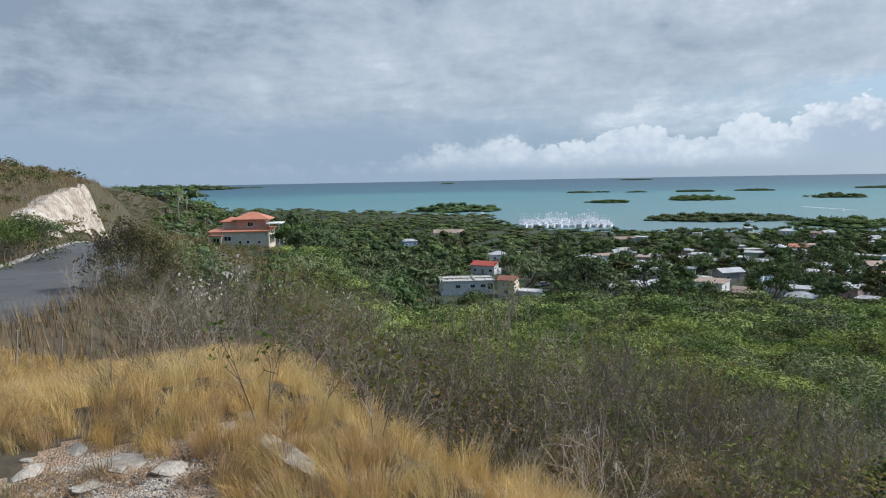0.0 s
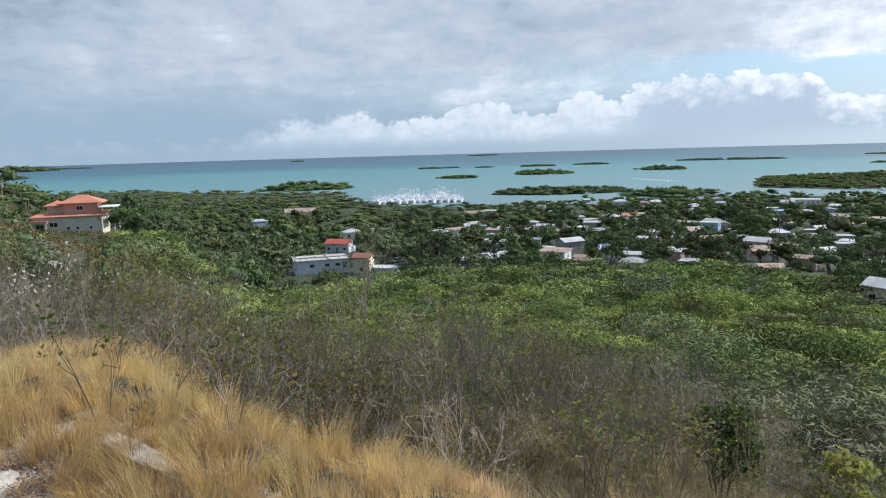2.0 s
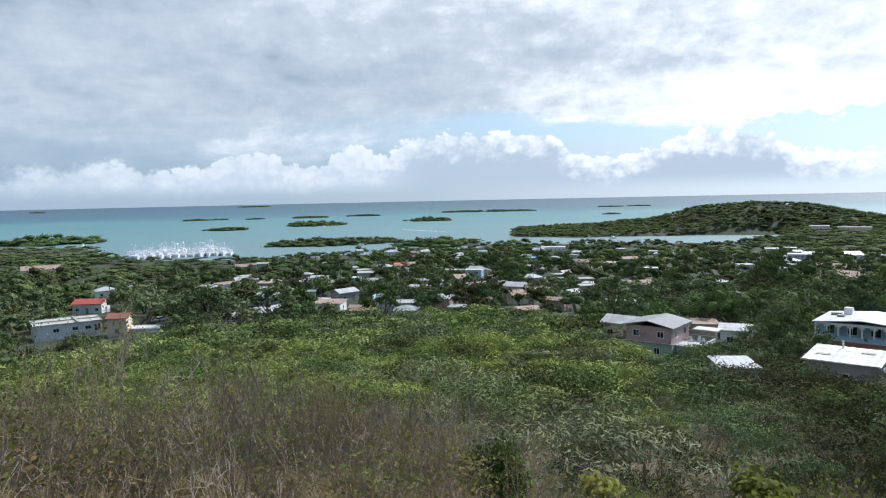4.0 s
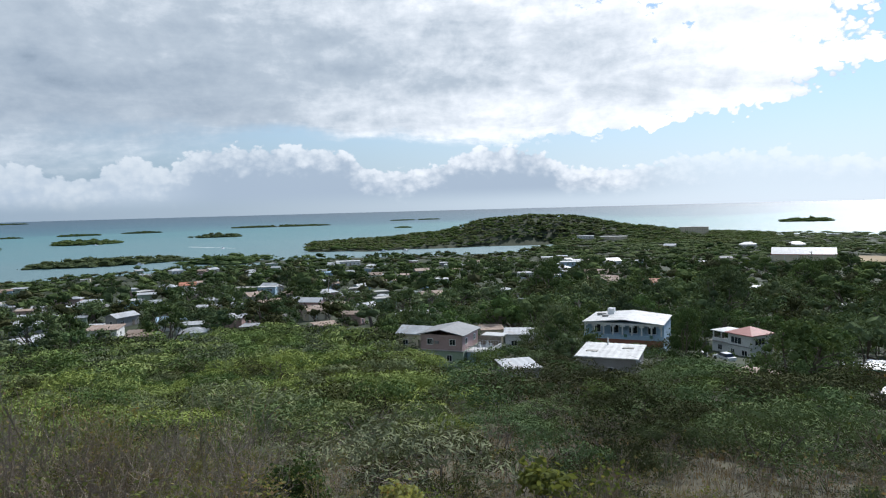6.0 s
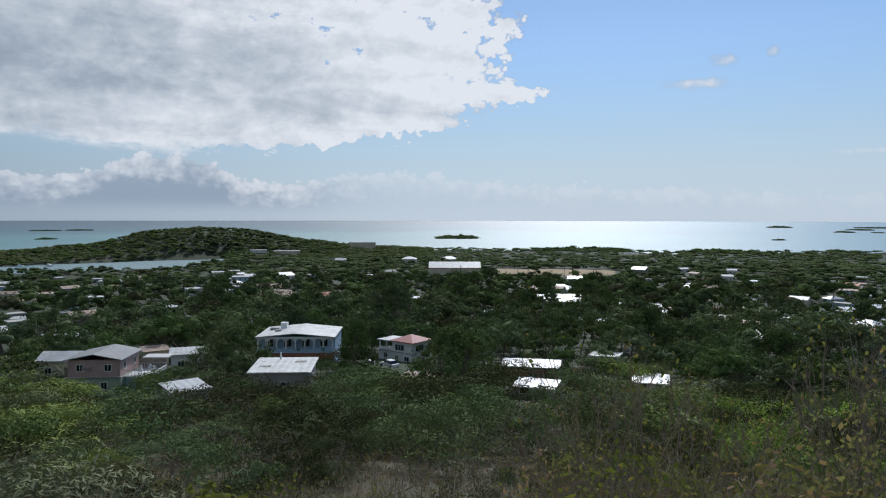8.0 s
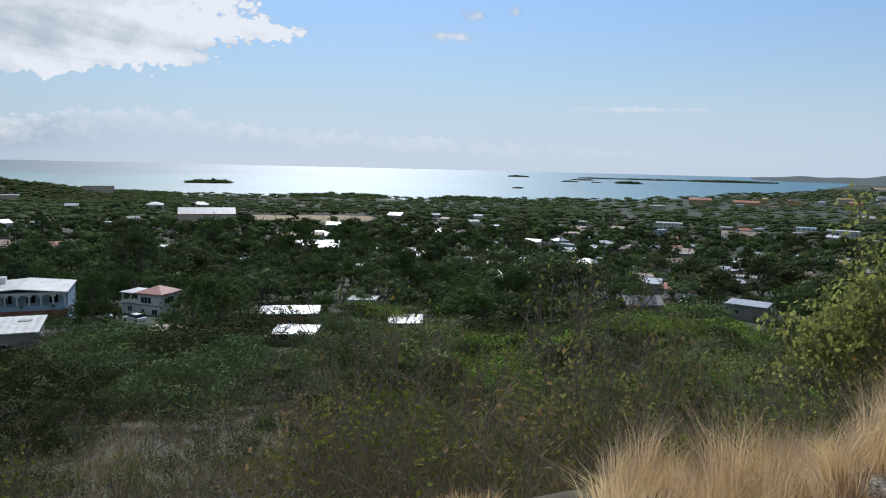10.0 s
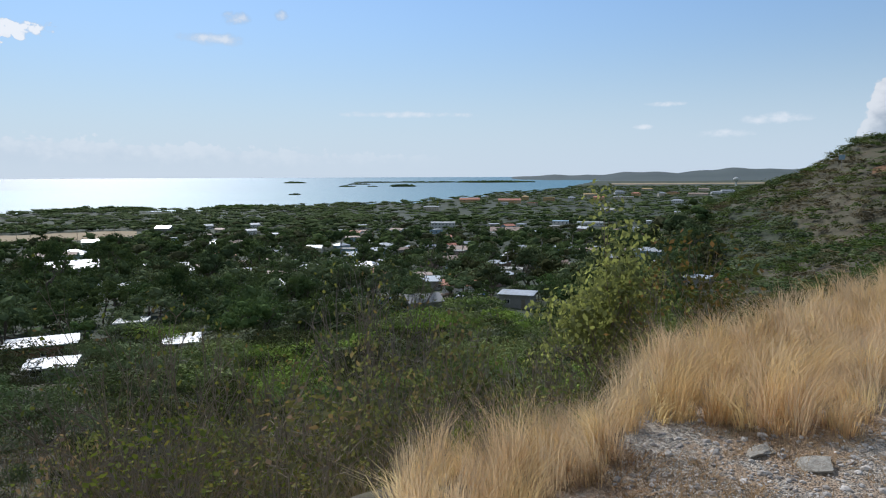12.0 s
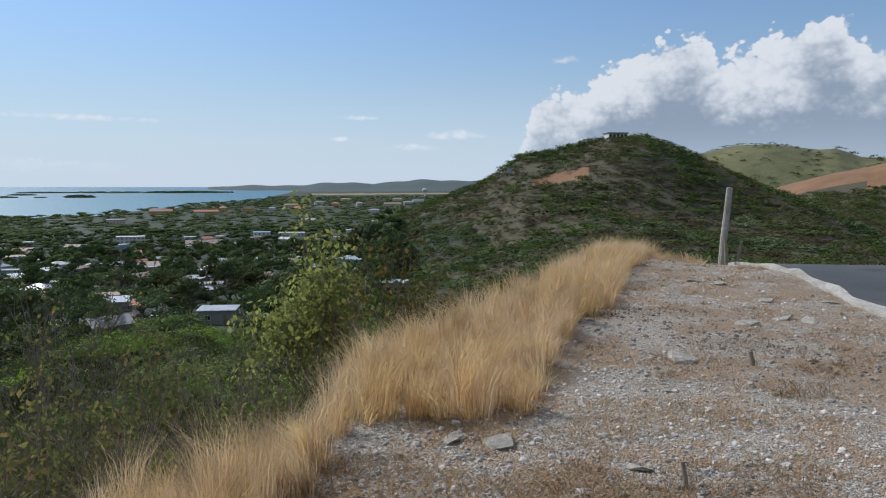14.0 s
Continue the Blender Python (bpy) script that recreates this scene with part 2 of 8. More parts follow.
def leafy(name, dark, light, through=0.35, vary=0.25, dry=None, dry_share=0.0, tint=(1.0, 1.0, 0.55)):
    """Leaves: each clump has a tone of its own, each plant too, and light comes through."""
    m = bpy.data.materials.new(name)
    m.use_nodes = True
    N = Nodes(m.node_tree)
    isl = N.add("NewGeometry").outputs["Random Per Island"]
    r = N.add("ObjectInfo").outputs["Random"]
    at = N.add("NewGeometry").outputs["Position"]
    tone = N.ramp(N.math("ADD", N.math("MULTIPLY", isl, 0.20), N.math("MULTIPLY", N.noise(at, 0.35, 3), 0.8)), 0.25, 0.9)
    col = N.mix(tone, dark, light)
    if dry:
        pick = N.math("FRACT", N.math("MULTIPLY", isl, 17.31))
        col = N.mix(N.ramp(pick, 1 - dry_share, 1 - dry_share + 0.02), col, dry)
    hs = N.add("HueSaturation")
    N.put(hs.inputs["Hue"], N.ramp(N.math("FRACT", N.math("MULTIPLY", r, 7.7)), 0, 1, 0.485, 0.515, False))
    N.put(hs.inputs["Saturation"], N.ramp(N.math("FRACT", N.math("MULTIPLY", r, 3.3)), 0, 1, 0.8, 1.1, False))
    N.put(hs.inputs["Value"], N.ramp(r, 0, 1, 1 - vary, 1 + vary, False))
    N.put(hs.inputs["Color"], col)
    d, t, mx = N.add("BsdfDiffuse"), N.add("BsdfTranslucent"), N.add("MixShader")
    N.put(d.inputs[0], hs.outputs[0])
    N.put(t.inputs[0], N.mix(1.0, hs.outputs[0], tint, "MULTIPLY"))
    N.put(mx.inputs[0], through), N.put(mx.inputs[1], d.outputs[0]), N.put(mx.inputs[2], t.outputs[0])
    N.put(N.add("OutputMaterial").inputs[0], mx.outputs[0])
    return m


def make_sea():
    m, N, b, out = principled("sea_water")
    at = N.add("NewGeometry").outputs["Position"]
    sep = N.add("SeparateXYZ")
    N.put(sep.inputs[0], at)
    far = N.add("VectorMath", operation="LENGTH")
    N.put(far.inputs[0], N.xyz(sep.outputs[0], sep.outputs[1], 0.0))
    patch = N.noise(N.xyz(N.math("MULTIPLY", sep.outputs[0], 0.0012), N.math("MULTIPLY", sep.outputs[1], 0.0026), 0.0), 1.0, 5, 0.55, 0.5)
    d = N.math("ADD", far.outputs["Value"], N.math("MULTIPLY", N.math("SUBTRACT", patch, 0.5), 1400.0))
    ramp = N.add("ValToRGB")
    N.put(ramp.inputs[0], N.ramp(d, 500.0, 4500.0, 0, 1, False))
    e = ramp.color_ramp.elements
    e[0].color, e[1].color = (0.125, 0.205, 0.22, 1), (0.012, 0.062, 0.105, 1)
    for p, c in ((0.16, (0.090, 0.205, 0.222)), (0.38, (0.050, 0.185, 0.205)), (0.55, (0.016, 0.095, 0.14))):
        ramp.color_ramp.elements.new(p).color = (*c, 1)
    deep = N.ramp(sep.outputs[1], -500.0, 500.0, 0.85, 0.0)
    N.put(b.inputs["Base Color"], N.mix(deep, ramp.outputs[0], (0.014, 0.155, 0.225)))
    b.inputs["Roughness"].default_value = 0.58
    b.inputs["IOR"].default_value = 1.34
    b.inputs["Specular IOR Level"].default_value = 1.0
    b.inputs["Coat Weight"].default_value, b.inputs["Coat Roughness"].default_value, b.inputs["Coat IOR"].default_value = 0.4, 0.55, 1.4
    w = N.math("ADD", N.noise(at, 0.10, 4, 0.6), N.math("MULTIPLY", N.noise(at, 0.6, 3, 0.6), 0.35))
    bump(N, b, w, 0.9, 2.0)
    return m


M = {}
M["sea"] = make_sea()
def make_gravel():
    m, N, b, out = principled("stony_gravel")
    at = N.add("NewGeometry").outputs["Position"]
    vor = N.add("TexVoronoi")
    N.put(vor.inputs["Vector"], at)
    vor.inputs["Scale"].default_value = 58.0
    vor2 = N.add("TexVoronoi")
    N.put(vor2.inputs["Vector"], at)
    vor2.inputs["Scale"].default_value = 140.0
    hue = N.add("SeparateXYZ")
    N.put(hue.inputs[0], vor.outputs["Color"])
    grit = N.noise(at, 85, 6, 0.85)
    tone = N.math("ADD", N.math("MULTIPLY", hue.outputs[0], 0.55), N.math("MULTIPLY", N.ramp(grit, 0.32, 0.68), 0.45))
    pebble = N.mix(tone, (0.13, 0.105, 0.083), (0.93, 0.825, 0.69))
    dust = N.mix(N.ramp(N.noise(at, 40, 6, 0.8), 0.3, 0.7), (0.40, 0.315, 0.235), (0.80, 0.675, 0.53))
    col = N.mix(N.ramp(N.noise(at, 1.7, 5, 0.65, 0.5), 0.48, 0.66, 0.0, 0.6), pebble, dust)
    straw = N.mix(N.noise(at, 60, 5, 0.85), (0.27, 0.165, 0.09), (0.66, 0.46, 0.285))
    col = N.mix(N.ramp(N.noise(at, 1.1, 8, 0.8, 0.2), 0.44, 0.55, 0.0, 0.85), col, straw)
    N.put(b.inputs["Base Color"], col)
    b.inputs["Roughness"].default_value = 0.95
    h = N.math("ADD", N.math("MULTIPLY", N.ramp(vor.outputs["Distance"], 0.0, 0.6, 1.0, 0.0), 1.0), N.math("MULTIPLY", N.ramp(vor2.outputs["Distance"], 0.0, 0.6, 1.0, 0.0), 0.4))
    bump(N, b, N.math("ADD", h, N.noise(at, 6, 5, 0.6)), 1.0, 0.03)
    return m


M["gravel"] = make_gravel()
M["soil"] = surface("dry_soil", (0.046, 0.036, 0.021), (0.105, 0.080, 0.046), 7, 0.5, 0.95, 0.05, worn=(0.11, 0.10, 0.04))
M["slope_floor"] = surface("leaf_littered_soil", (0.036, 0.034, 0.017), (0.088, 0.074, 0.040), 3.0, 0.25, 0.95, 0.05, worn=(0.060, 0.066, 0.028))
M["earth"] = surface("town_earth", (0.018, 0.028, 0.010), (0.042, 0.055, 0.021), 0.5, 0.03, 0.95, 0.0, worn=(0.050, 0.052, 0.027))
M["hillside"] = surface("hillside_scrub", (0.046, 0.044, 0.021), (0.100, 0.084, 0.045), 1.6, 0.05, 0.95, 0.12, worn=(0.120, 0.086, 0.052))
M["grass_hill"] = surface("grassy_hillside", (0.085, 0.090, 0.034), (0.20, 0.185, 0.075), 0.35, 0.02, 0.95, 0.3, worn=(0.075, 0.085, 0.035))
M["asphalt"] = surface("asphalt", (0.055, 0.057, 0.06), (0.11, 0.11, 0.112), 40, 0.35, 0.9, 0.006, worn=(0.045, 0.045, 0.047))
M["concrete"] = surface("worn_concrete", (0.24, 0.23, 0.20), (0.50, 0.48, 0.43), 14, 1.2, 0.92, 0.012, worn=(0.18, 0.17, 0.15))
M["limestone"] = surface("white_limestone", (0.24, 0.18, 0.12), (0.62, 0.56, 0.48), 2.2, 0.5, 0.95, 0.3, worn=(0.27, 0.17, 0.095))
M["stone"] = surface("grey_stone", (0.22, 0.20, 0.17), (0.46, 0.43, 0.38), 18, 2.5, 0.92, 0.01, worn=(0.30, 0.27, 0.2), vary=0.2)
M["clay"] = surface("bare_clay", (0.192, 0.096, 0.044), (0.288, 0.160, 0.080), 0.6, 0.06, 0.95, 0.2)
M["sand"] = surface("sports_sand", (0.26, 0.19, 0.10), (0.36, 0.27, 0.15), 0.4, 0.03, 0.95, 0.0)
M["straw"] = leafy("golden_grass", (0.46, 0.310, 0.100), (0.84, 0.63, 0.26), 0.5, 0.12, tint=(1, 0.92, 0.75))
M["straw_pale"] = leafy("pale_golden_grass", (0.52, 0.38, 0.16), (0.86, 0.68, 0.35), 0.35, 0.12, tint=(1, 0.92, 0.75))
M["pale_straw"] = leafy("bleached_grass", (0.610, 0.470, 0.270), (0.950, 0.800, 0.525), 0.6, 0.12, tint=(1, 0.92, 0.75))
M["straw_dark"] = leafy("tawny_grass", (0.500, 0.357, 0.172), (0.880, 0.675, 0.365), 0.6, 0.12, tint=(1, 0.92, 0.75))
M["brown_grass"] = leafy("brown_grass", (0.180, 0.136, 0.078), (0.410, 0.322, 0.195), 0.2, 0.12, tint=(1, 0.92, 0.75))
M["hay"] = leafy("dull_tan_grass", (0.25, 0.19, 0.10), (0.54, 0.43, 0.25), 0.25, 0.12, tint=(1, 0.92, 0.75))
M["twig"] = leafy("bare_twigs", (0.165, 0.135, 0.10), (0.40, 0.335, 0.265), 0.0, 0.2)
M["twig_dark"] = leafy("brown_twigs", (0.075, 0.055, 0.04), (0.20, 0.155, 0.115), 0.0, 0.2)
M["shrub_green"] = leafy("green_shrub_leaves", (0.085, 0.115, 0.030), (0.230, 0.265, 0.085), 0.36, 0.2, (0.30, 0.28, 0.10), 0.10)
M["shrub_olive"] = leafy("olive_shrub_leaves", (0.085, 0.088, 0.034), (0.215, 0.205, 0.080), 0.38, 0.2, (0.26, 0.18, 0.09), 0.2)
M["bark"] = surface("grey_bark", (0.07, 0.055, 0.045), (0.17, 0.14, 0.11), 9, 2, 0.95, 0.01)
M["acacia"] = leafy("acacia_leaves", (0.081, 0.124, 0.042), (0.197, 0.252, 0.097), 0.05, 0.15)
M["acacia_light"] = leafy("sunny_acacia_leaves", (0.161, 0.219, 0.057), (0.361, 0.418, 0.125), 0.05, 0.15)
M["acacia_olive"] = leafy("olive_acacia_leaves", (0.047, 0.056, 0.022), (0.111, 0.115, 0.052), 0.05, 0.2)
M["acacia_pale"] = leafy("pale_acacia_leaves", (0.129, 0.155, 0.076), (0.258, 0.282, 0.150), 0.05, 0.15)
M["shrub_grey"] = leafy("grey_shrub_leaves", (0.085, 0.075, 0.050), (0.20, 0.17, 0.12), 0.3, 0.2)
M["tree_mid"] = leafy("mid_tree_leaves", (0.073, 0.106, 0.043), (0.202, 0.244, 0.104), 0.12, 0.2)
M["tree_dark"] = leafy("dark_tree_leaves", (0.042, 0.069, 0.029), (0.128, 0.161, 0.066), 0.12, 0.2)
M["headland"] = leafy("headland_leaves", (0.084, 0.107, 0.044), (0.203, 0.218, 0.094), 0.25, 0.2)
M["scrub_green"] = leafy("green_scrub_leaves", (0.067, 0.100, 0.034), (0.169, 0.209, 0.077), 0.25, 0.2)
M["scrub_brown"] = leafy("brown_scrub_leaves", (0.115, 0.096, 0.053), (0.261, 0.217, 0.120), 0.25, 0.2)
M["shrub"] = leafy("dry_shrub_leaves", (0.104, 0.126, 0.045), (0.255, 0.247, 0.109), 0.45, 0.25, (0.24, 0.18, 0.10), 0.25)
M["tree_light"] = leafy("light_tree_leaves", (0.155, 0.184, 0.062), (0.43, 0.48, 0.17), 0.6, 0.1)
# blue distance haze is mixed into the base colour of these hills
M["hazy_far_hill"] = surface("hazy_wooded_hills", (0.045, 0.066, 0.066), (0.075, 0.095, 0.090), 0.02, 0.002, 0.95, 0.0)
M["bright"] = leafy("fresh_leaves", (0.125, 0.150, 0.035), (0.32, 0.345, 0.095), 0.45, 0.15)
M["tree"] = leafy("tree_leaves", (0.052, 0.081, 0.034), (0.161, 0.205, 0.081), 0.12, 0.3)
M["mangrove"] = leafy("mangrove_leaves", (0.064, 0.099, 0.040), (0.180, 0.227, 0.090), 0.25, 0.15)
M["palm"] = leafy("palm_leaves", (0.05, 0.08, 0.02), (0.13, 0.17, 0.05), 0.3, 0.15)
M["scrub"] = leafy("hill_scrub_leaves", (0.066, 0.081, 0.034), (0.198, 0.190, 0.081), 0.25, 0.3)


def paint(name, c, rough=0.75):
    d = tuple(v * 0.78 for v in c)
    w = tuple(v * 0.55 + 0.03 for v in c)
    return surface(name, d, c, 6.0, 0.5, rough, 0.004, worn=w)


M["white"] = paint("white_paint", (0.74, 0.74, 0.72))
M["cream"] = paint("cream_paint", (0.68, 0.60, 0.46))
M["pink"] = paint("dusty_pink_paint", (0.46, 0.32, 0.30))
M["mint"] = paint("pale_green_paint", (0.36, 0.44, 0.33))
M["blue"] = paint("pale_blue_paint", (0.36, 0.50, 0.62))
M["grey"] = paint("grey_render", (0.33, 0.32, 0.31))
M["ochre"] = paint("ochre_paint", (0.62, 0.42, 0.19))
M["salmon"] = paint("salmon_tiles", (0.56, 0.22, 0.13), 0.7)
M["red"] = paint("red_roof_paint", (0.48, 0.09, 0.06), 0.6)
M["rose"] = paint("faded_red_roof", (0.50, 0.23, 0.20), 0.7)
M["brick"] = paint("brick_red_paint", (0.30, 0.12, 0.08))
M["zinc"] = surface("corrugated_zinc", (0.36, 0.37, 0.38), (0.58, 0.59, 0.60), 3, 0.3, 0.45, 0.004, 0.25, worn=(0.33, 0.26, 0.21))
M["rust"] = surface("rusty_zinc", (0.25, 0.16, 0.11), (0.44, 0.36, 0.30), 2, 0.4, 0.7, 0.004, 0.15, worn=(0.20, 0.10, 0.06))
M["roof_stained"] = surface("stained_roof", (0.30, 0.29, 0.26), (0.55, 0.53, 0.49), 3, 0.25, 0.8, 0.004, worn=(0.20, 0.19, 0.17))
M["roofslab"] = surface("roof_coating", (0.46, 0.455, 0.44), (0.70, 0.695, 0.68), 3, 0.35, 0.55, 0.004, worn=(0.30, 0.29, 0.27))
M["hull"] = surface("white_gelcoat", (0.74, 0.75, 0.76), (0.84, 0.84, 0.84), 2, 0.2, 0.3, 0.0)
M["wood"] = surface("weathered_wood", (0.17, 0.14, 0.11), (0.33, 0.28, 0.22), 12, 1.5, 0.9, 0.004)


M["salmon_wall"] = paint("peach_paint", (0.58, 0.36, 0.27))
M["mint_dark"] = paint("green_trim", (0.10, 0.20, 0.15))
M["zinc_grey"] = surface("grey_sheet_roof", (0.17, 0.175, 0.18), (0.28, 0.285, 0.29), 3, 0.3, 0.6, 0.004, 0.1, worn=(0.30, 0.27, 0.25))
M["limestone_pale"] = surface("pale_broken_concrete", (0.24, 0.21, 0.17), (0.58, 0.53, 0.45), 34, 3.5, 0.95, 0.02, worn=(0.30, 0.24, 0.17))
M["pebbles"] = leafy("loose_pebbles", (0.13, 0.11, 0.09), (0.95, 0.87, 0.77), 0.0, 0.0)
M["litter"] = leafy("straw_litter", (0.22, 0.125, 0.065), (0.58, 0.38, 0.21), 0.1, 0.0)
M["foam"] = surface("sea_foam", (0.55, 0.6, 0.6), (0.85, 0.87, 0.87), 0.8, 0.2, 0.8, 0.0)
M["rubber"] = surface("black_rubber", (0.015, 0.015, 0.015), (0.03, 0.03, 0.03), 20, 2, 0.8, 0.0)
M["blue_car"] = surface("blue_car_paint", (0.03, 0.10, 0.32), (0.05, 0.15, 0.42), 2, 0.5, 0.3, 0.0)
M["silver"] = surface("silver_car_paint", (0.40, 0.41, 0.42), (0.52, 0.53, 0.54), 2, 0.5, 0.3, 0.0, 0.4)
M["blossom"] = leafy("white_blossom", (0.42, 0.36, 0.33), (0.80, 0.74, 0.70), 0.3, 0.0, (0.13, 0.14, 0.05), 0.35)
M["dead_flower"] = leafy("pink_seed_heads", (0.30, 0.19, 0.15), (0.52, 0.38, 0.31), 0.3, 0.0, (0.13, 0.14, 0.05), 0.3)


def make_glass():
    m, N, b, out = principled("window_glass")
    b.inputs["Base Color"].default_value = (0.02, 0.025, 0.03, 1)
    b.inputs["Roughness"].default_value = 0.08
    return m


M["glass"] = make_glass()


# ---- meshes ----
def mesh_of(name, verts, faces, mats, slots=None, smooth=False):
    """A mesh from arrays; faces is an n x 3 or n x 4 array, or a list of them."""
    me = bpy.data.meshes.new(name)
    groups = [np.asarray(f) for f in (faces if isinstance(faces, list) else [faces]) if len(f)]
    verts = np.asarray(verts, dtype=np.float32)
    me.vertices.add(len(verts))
    me.vertices.foreach_set("co", verts.ravel())
    loops = np.concatenate([g.ravel() for g in groups]).astype(np.int32)
    sizes = np.concatenate([np.full(len(g), g.shape[1]) for g in groups]).astype(np.int32)
    me.loops.add(len(loops))
    me.loops.foreach_set("vertex_index", loops)
    me.polygons.add(len(sizes))
    me.polygons.foreach_set("loop_start", np.concatenate([[0], np.cumsum(sizes)[:-1]]).astype(np.int32))
    if slots is not None:
        me.polygons.foreach_set("material_index", np.asarray(slots, dtype=np.int32))
    me.polygons.foreach_set("use_smooth", np.full(len(sizes), smooth))
    me.update(calc_edges=True)
    for m in mats if isinstance(mats, (list, tuple)) else [mats]:
        me.materials.append(m)
    return me


def part(name, me, parent, label="", at=None):
    ob = new(name, me)
    ob.parent = parent
    if at is not None:
        ob.matrix_basis = at
    if label:
        tagged(ob, label)
    return ob


class Build:
    """Collects boxes, prisms and sheets into one mesh."""

    def __init__(self):
        self.v, self.f = [], []

    def add(self, verts, faces):
        k = len(self.v)
        self.v += [tuple(p) for p in verts]
        self.f += [tuple(i + k for i in f) for f in faces]
        return self

    def box(self, x0, y0, z0, x1, y1, z1):
        return self.add([(x0, y0, z0), (x1, y0, z0), (x1, y1, z0), (x0, y1, z0), (x0, y0, z1), (x1, y0, z1), (x1, y1, z1), (x0, y1, z1)],
                        [(0, 3, 2, 1), (4, 5, 6, 7), (0, 1, 5, 4), (1, 2, 6, 5), (2, 3, 7, 6), (3, 0, 4, 7)])

    def tube(self, path, radii, sides=6):
        """A tapered tube along a path."""
        k, n = len(self.v), len(path)
        for i, (p, r) in enumerate(zip(path, radii)):
            d = Vector(path[min(i + 1, n - 1)]) - Vector(path[max(i - 1, 0)])
            q = d.to_track_quat("Z", "Y")
            for j in range(sides):
                a = 2 * math.pi * j / sides
                self.v.append(tuple(Vector(p) + q @ Vector((r * math.cos(a), r * math.sin(a), 0))))
        for i in range(n - 1):
            for j in range(sides):
                a, b = k + i * sides + j, k + i * sides + (j + 1) % sides
                self.f.append((a, b, b + sides, a + sides))
        self.f.append(tuple(k + (n - 1) * sides + j for j in range(sides)))
        self.f.append(tuple(k + sides - 1 - j for j in range(sides)))
        return self

    def mesh(self, name, mat, smooth=False):
        me = bpy.data.meshes.new(name)
        me.from_pydata(self.v, [], self.f)
        me.materials.append(mat)
        if smooth:
            me.polygons.foreach_set("use_smooth", [True] * len(me.polygons))
        return me


# ---- lie of the land ----
def smooth(v, a, b):
    t = np.clip((v - a) / (b - a), 0, 1)
    return t * t * (3 - 2 * t)


def sea_level(r):
    """The sea lifts a little towards its far rim, in place of the miles beyond it."""
    return 31.5 * np.clip((r - 1200.0) / 3700.0, 0, None) ** 1.5


EDGE_AZ = (-180, -60, -33, -25, -19, -14, -9, 0, 20, 90, 105, 120, 126, 128.5, 135, 144, 149, 154, 162, 180)
EDGE_R = (9, 9, 4.7, 4.9, 5.3, 4.9, 4.4, 3.5, 2.6, 2.6, 3.2, 3.6, 4.2, 5.7, 6.7, 9.7, 15.6, 20.4, 21, 21)
SHORE_AZ = (-60, -32, -20, -11, -9, -5, -2.6, 3, 4.7, 6, 14, 20, 28, 31, 35, 38, 45, 53, 56.5, 58, 68, 79, 92, 98, 104, 110, 111, 115, 116, 119, 122, 125, 140)
SHORE_R = (1600, 1500, 1420, 1300, 1180, 1120, 1090, 1000, 800, 700, 640, 645, 675, 680, 750, 745, 745, 750, 880, 1150, 1235, 1165, 1120, 1175, 1270, 1330, 1480, 1600, 1850, 2000, 2350, 4000, 6000)
OFF = (0, 0.7, 2, 4, 10, 20, 50, 100, 135, 200, 300, 450, 600)
SLOPE = (0, -0.35, -1.3, -2.6, -5.4, -9.0, -16.8, -24.6, -28.0, -33.5, -39.5, -45.5, -49)
RIDGE = (0, -0.1, -0.35, -0.75, -2.2, -3.8, -7.2, -10.0, -12.0, -16, -25, -36, -45)
VALLEY = (0, -0.15, -0.6, -1.3, -3.6, -6.0, -9.5, -13.5, -17, -20, -23, -25, -27)


# crest lines of the hills as seen from the lay-by: bearings, rise above the eye in degrees, distance, depth of the near and the far flank
HEAD_AZ = (36, 40, 44, 47.8, 50.5, 54.5, 58.2, 62, 66, 70, 74.5, 79)
HEAD_EL = (-2.7, -2.5, -2.25, -1.9, -1.15, -0.75, -0.95, -1.65, -2.2, -2.5, -2.95, -3.0)
CRESTS = (
    ((-30, -28.3, -25, -22.7, -20.5, -18), (-0.4, -0.2, -0.5, -1.35, -2.4, -3.9), 230, 45, 120),
    ((130, 134, 136.5, 139.7, 142.7, 145, 147.8, 150, 152.3, 154.7, 157.2, 160, 162.8, 168), (-3.6, -2.4, -1.1, 0.0, 2.1, 2.4, 3.1, 3.7, 3.6, 2.6, 1.5, 0.0, -1.1, -2.6), 345, 78, 90),
    ((159, 161.6, 164.2, 168.6, 176), (-1.6, -0.6, 0.35, 1.45, 3.0), 580, 75, 90),
    ((150, 154, 156.4, 158.8, 161.5, 164.4, 165.5, 167.3, 169, 176), (0.5, 1.6, 2.4, 2.95, 3.0, 2.5, 2.6, 1.9, 1.9, 2.5), 950, 150, 200),
)


def bearing(az, r):
    return r * math.sin(radians(az)), r * math.cos(radians(az))


ROAD = [(12, -29, 51.5), (3.15, -17.1, 54.3), (-0.55, -12.2, 54.4), (-4.2, -7.4, 54.4), (-8, -1, 54.3), (-11, 8, 53.6), (-13.2, 18, 52.85), (-16.8, 31.5, 52.35), (-19.4, 40, 52.3), (-22.8, 50, 51.9), (-26, 60, 50.6), (-31, 75, 48.4), (-37, 95, 46), (-45, 122, 43)]
HALF_ROAD = 3.1


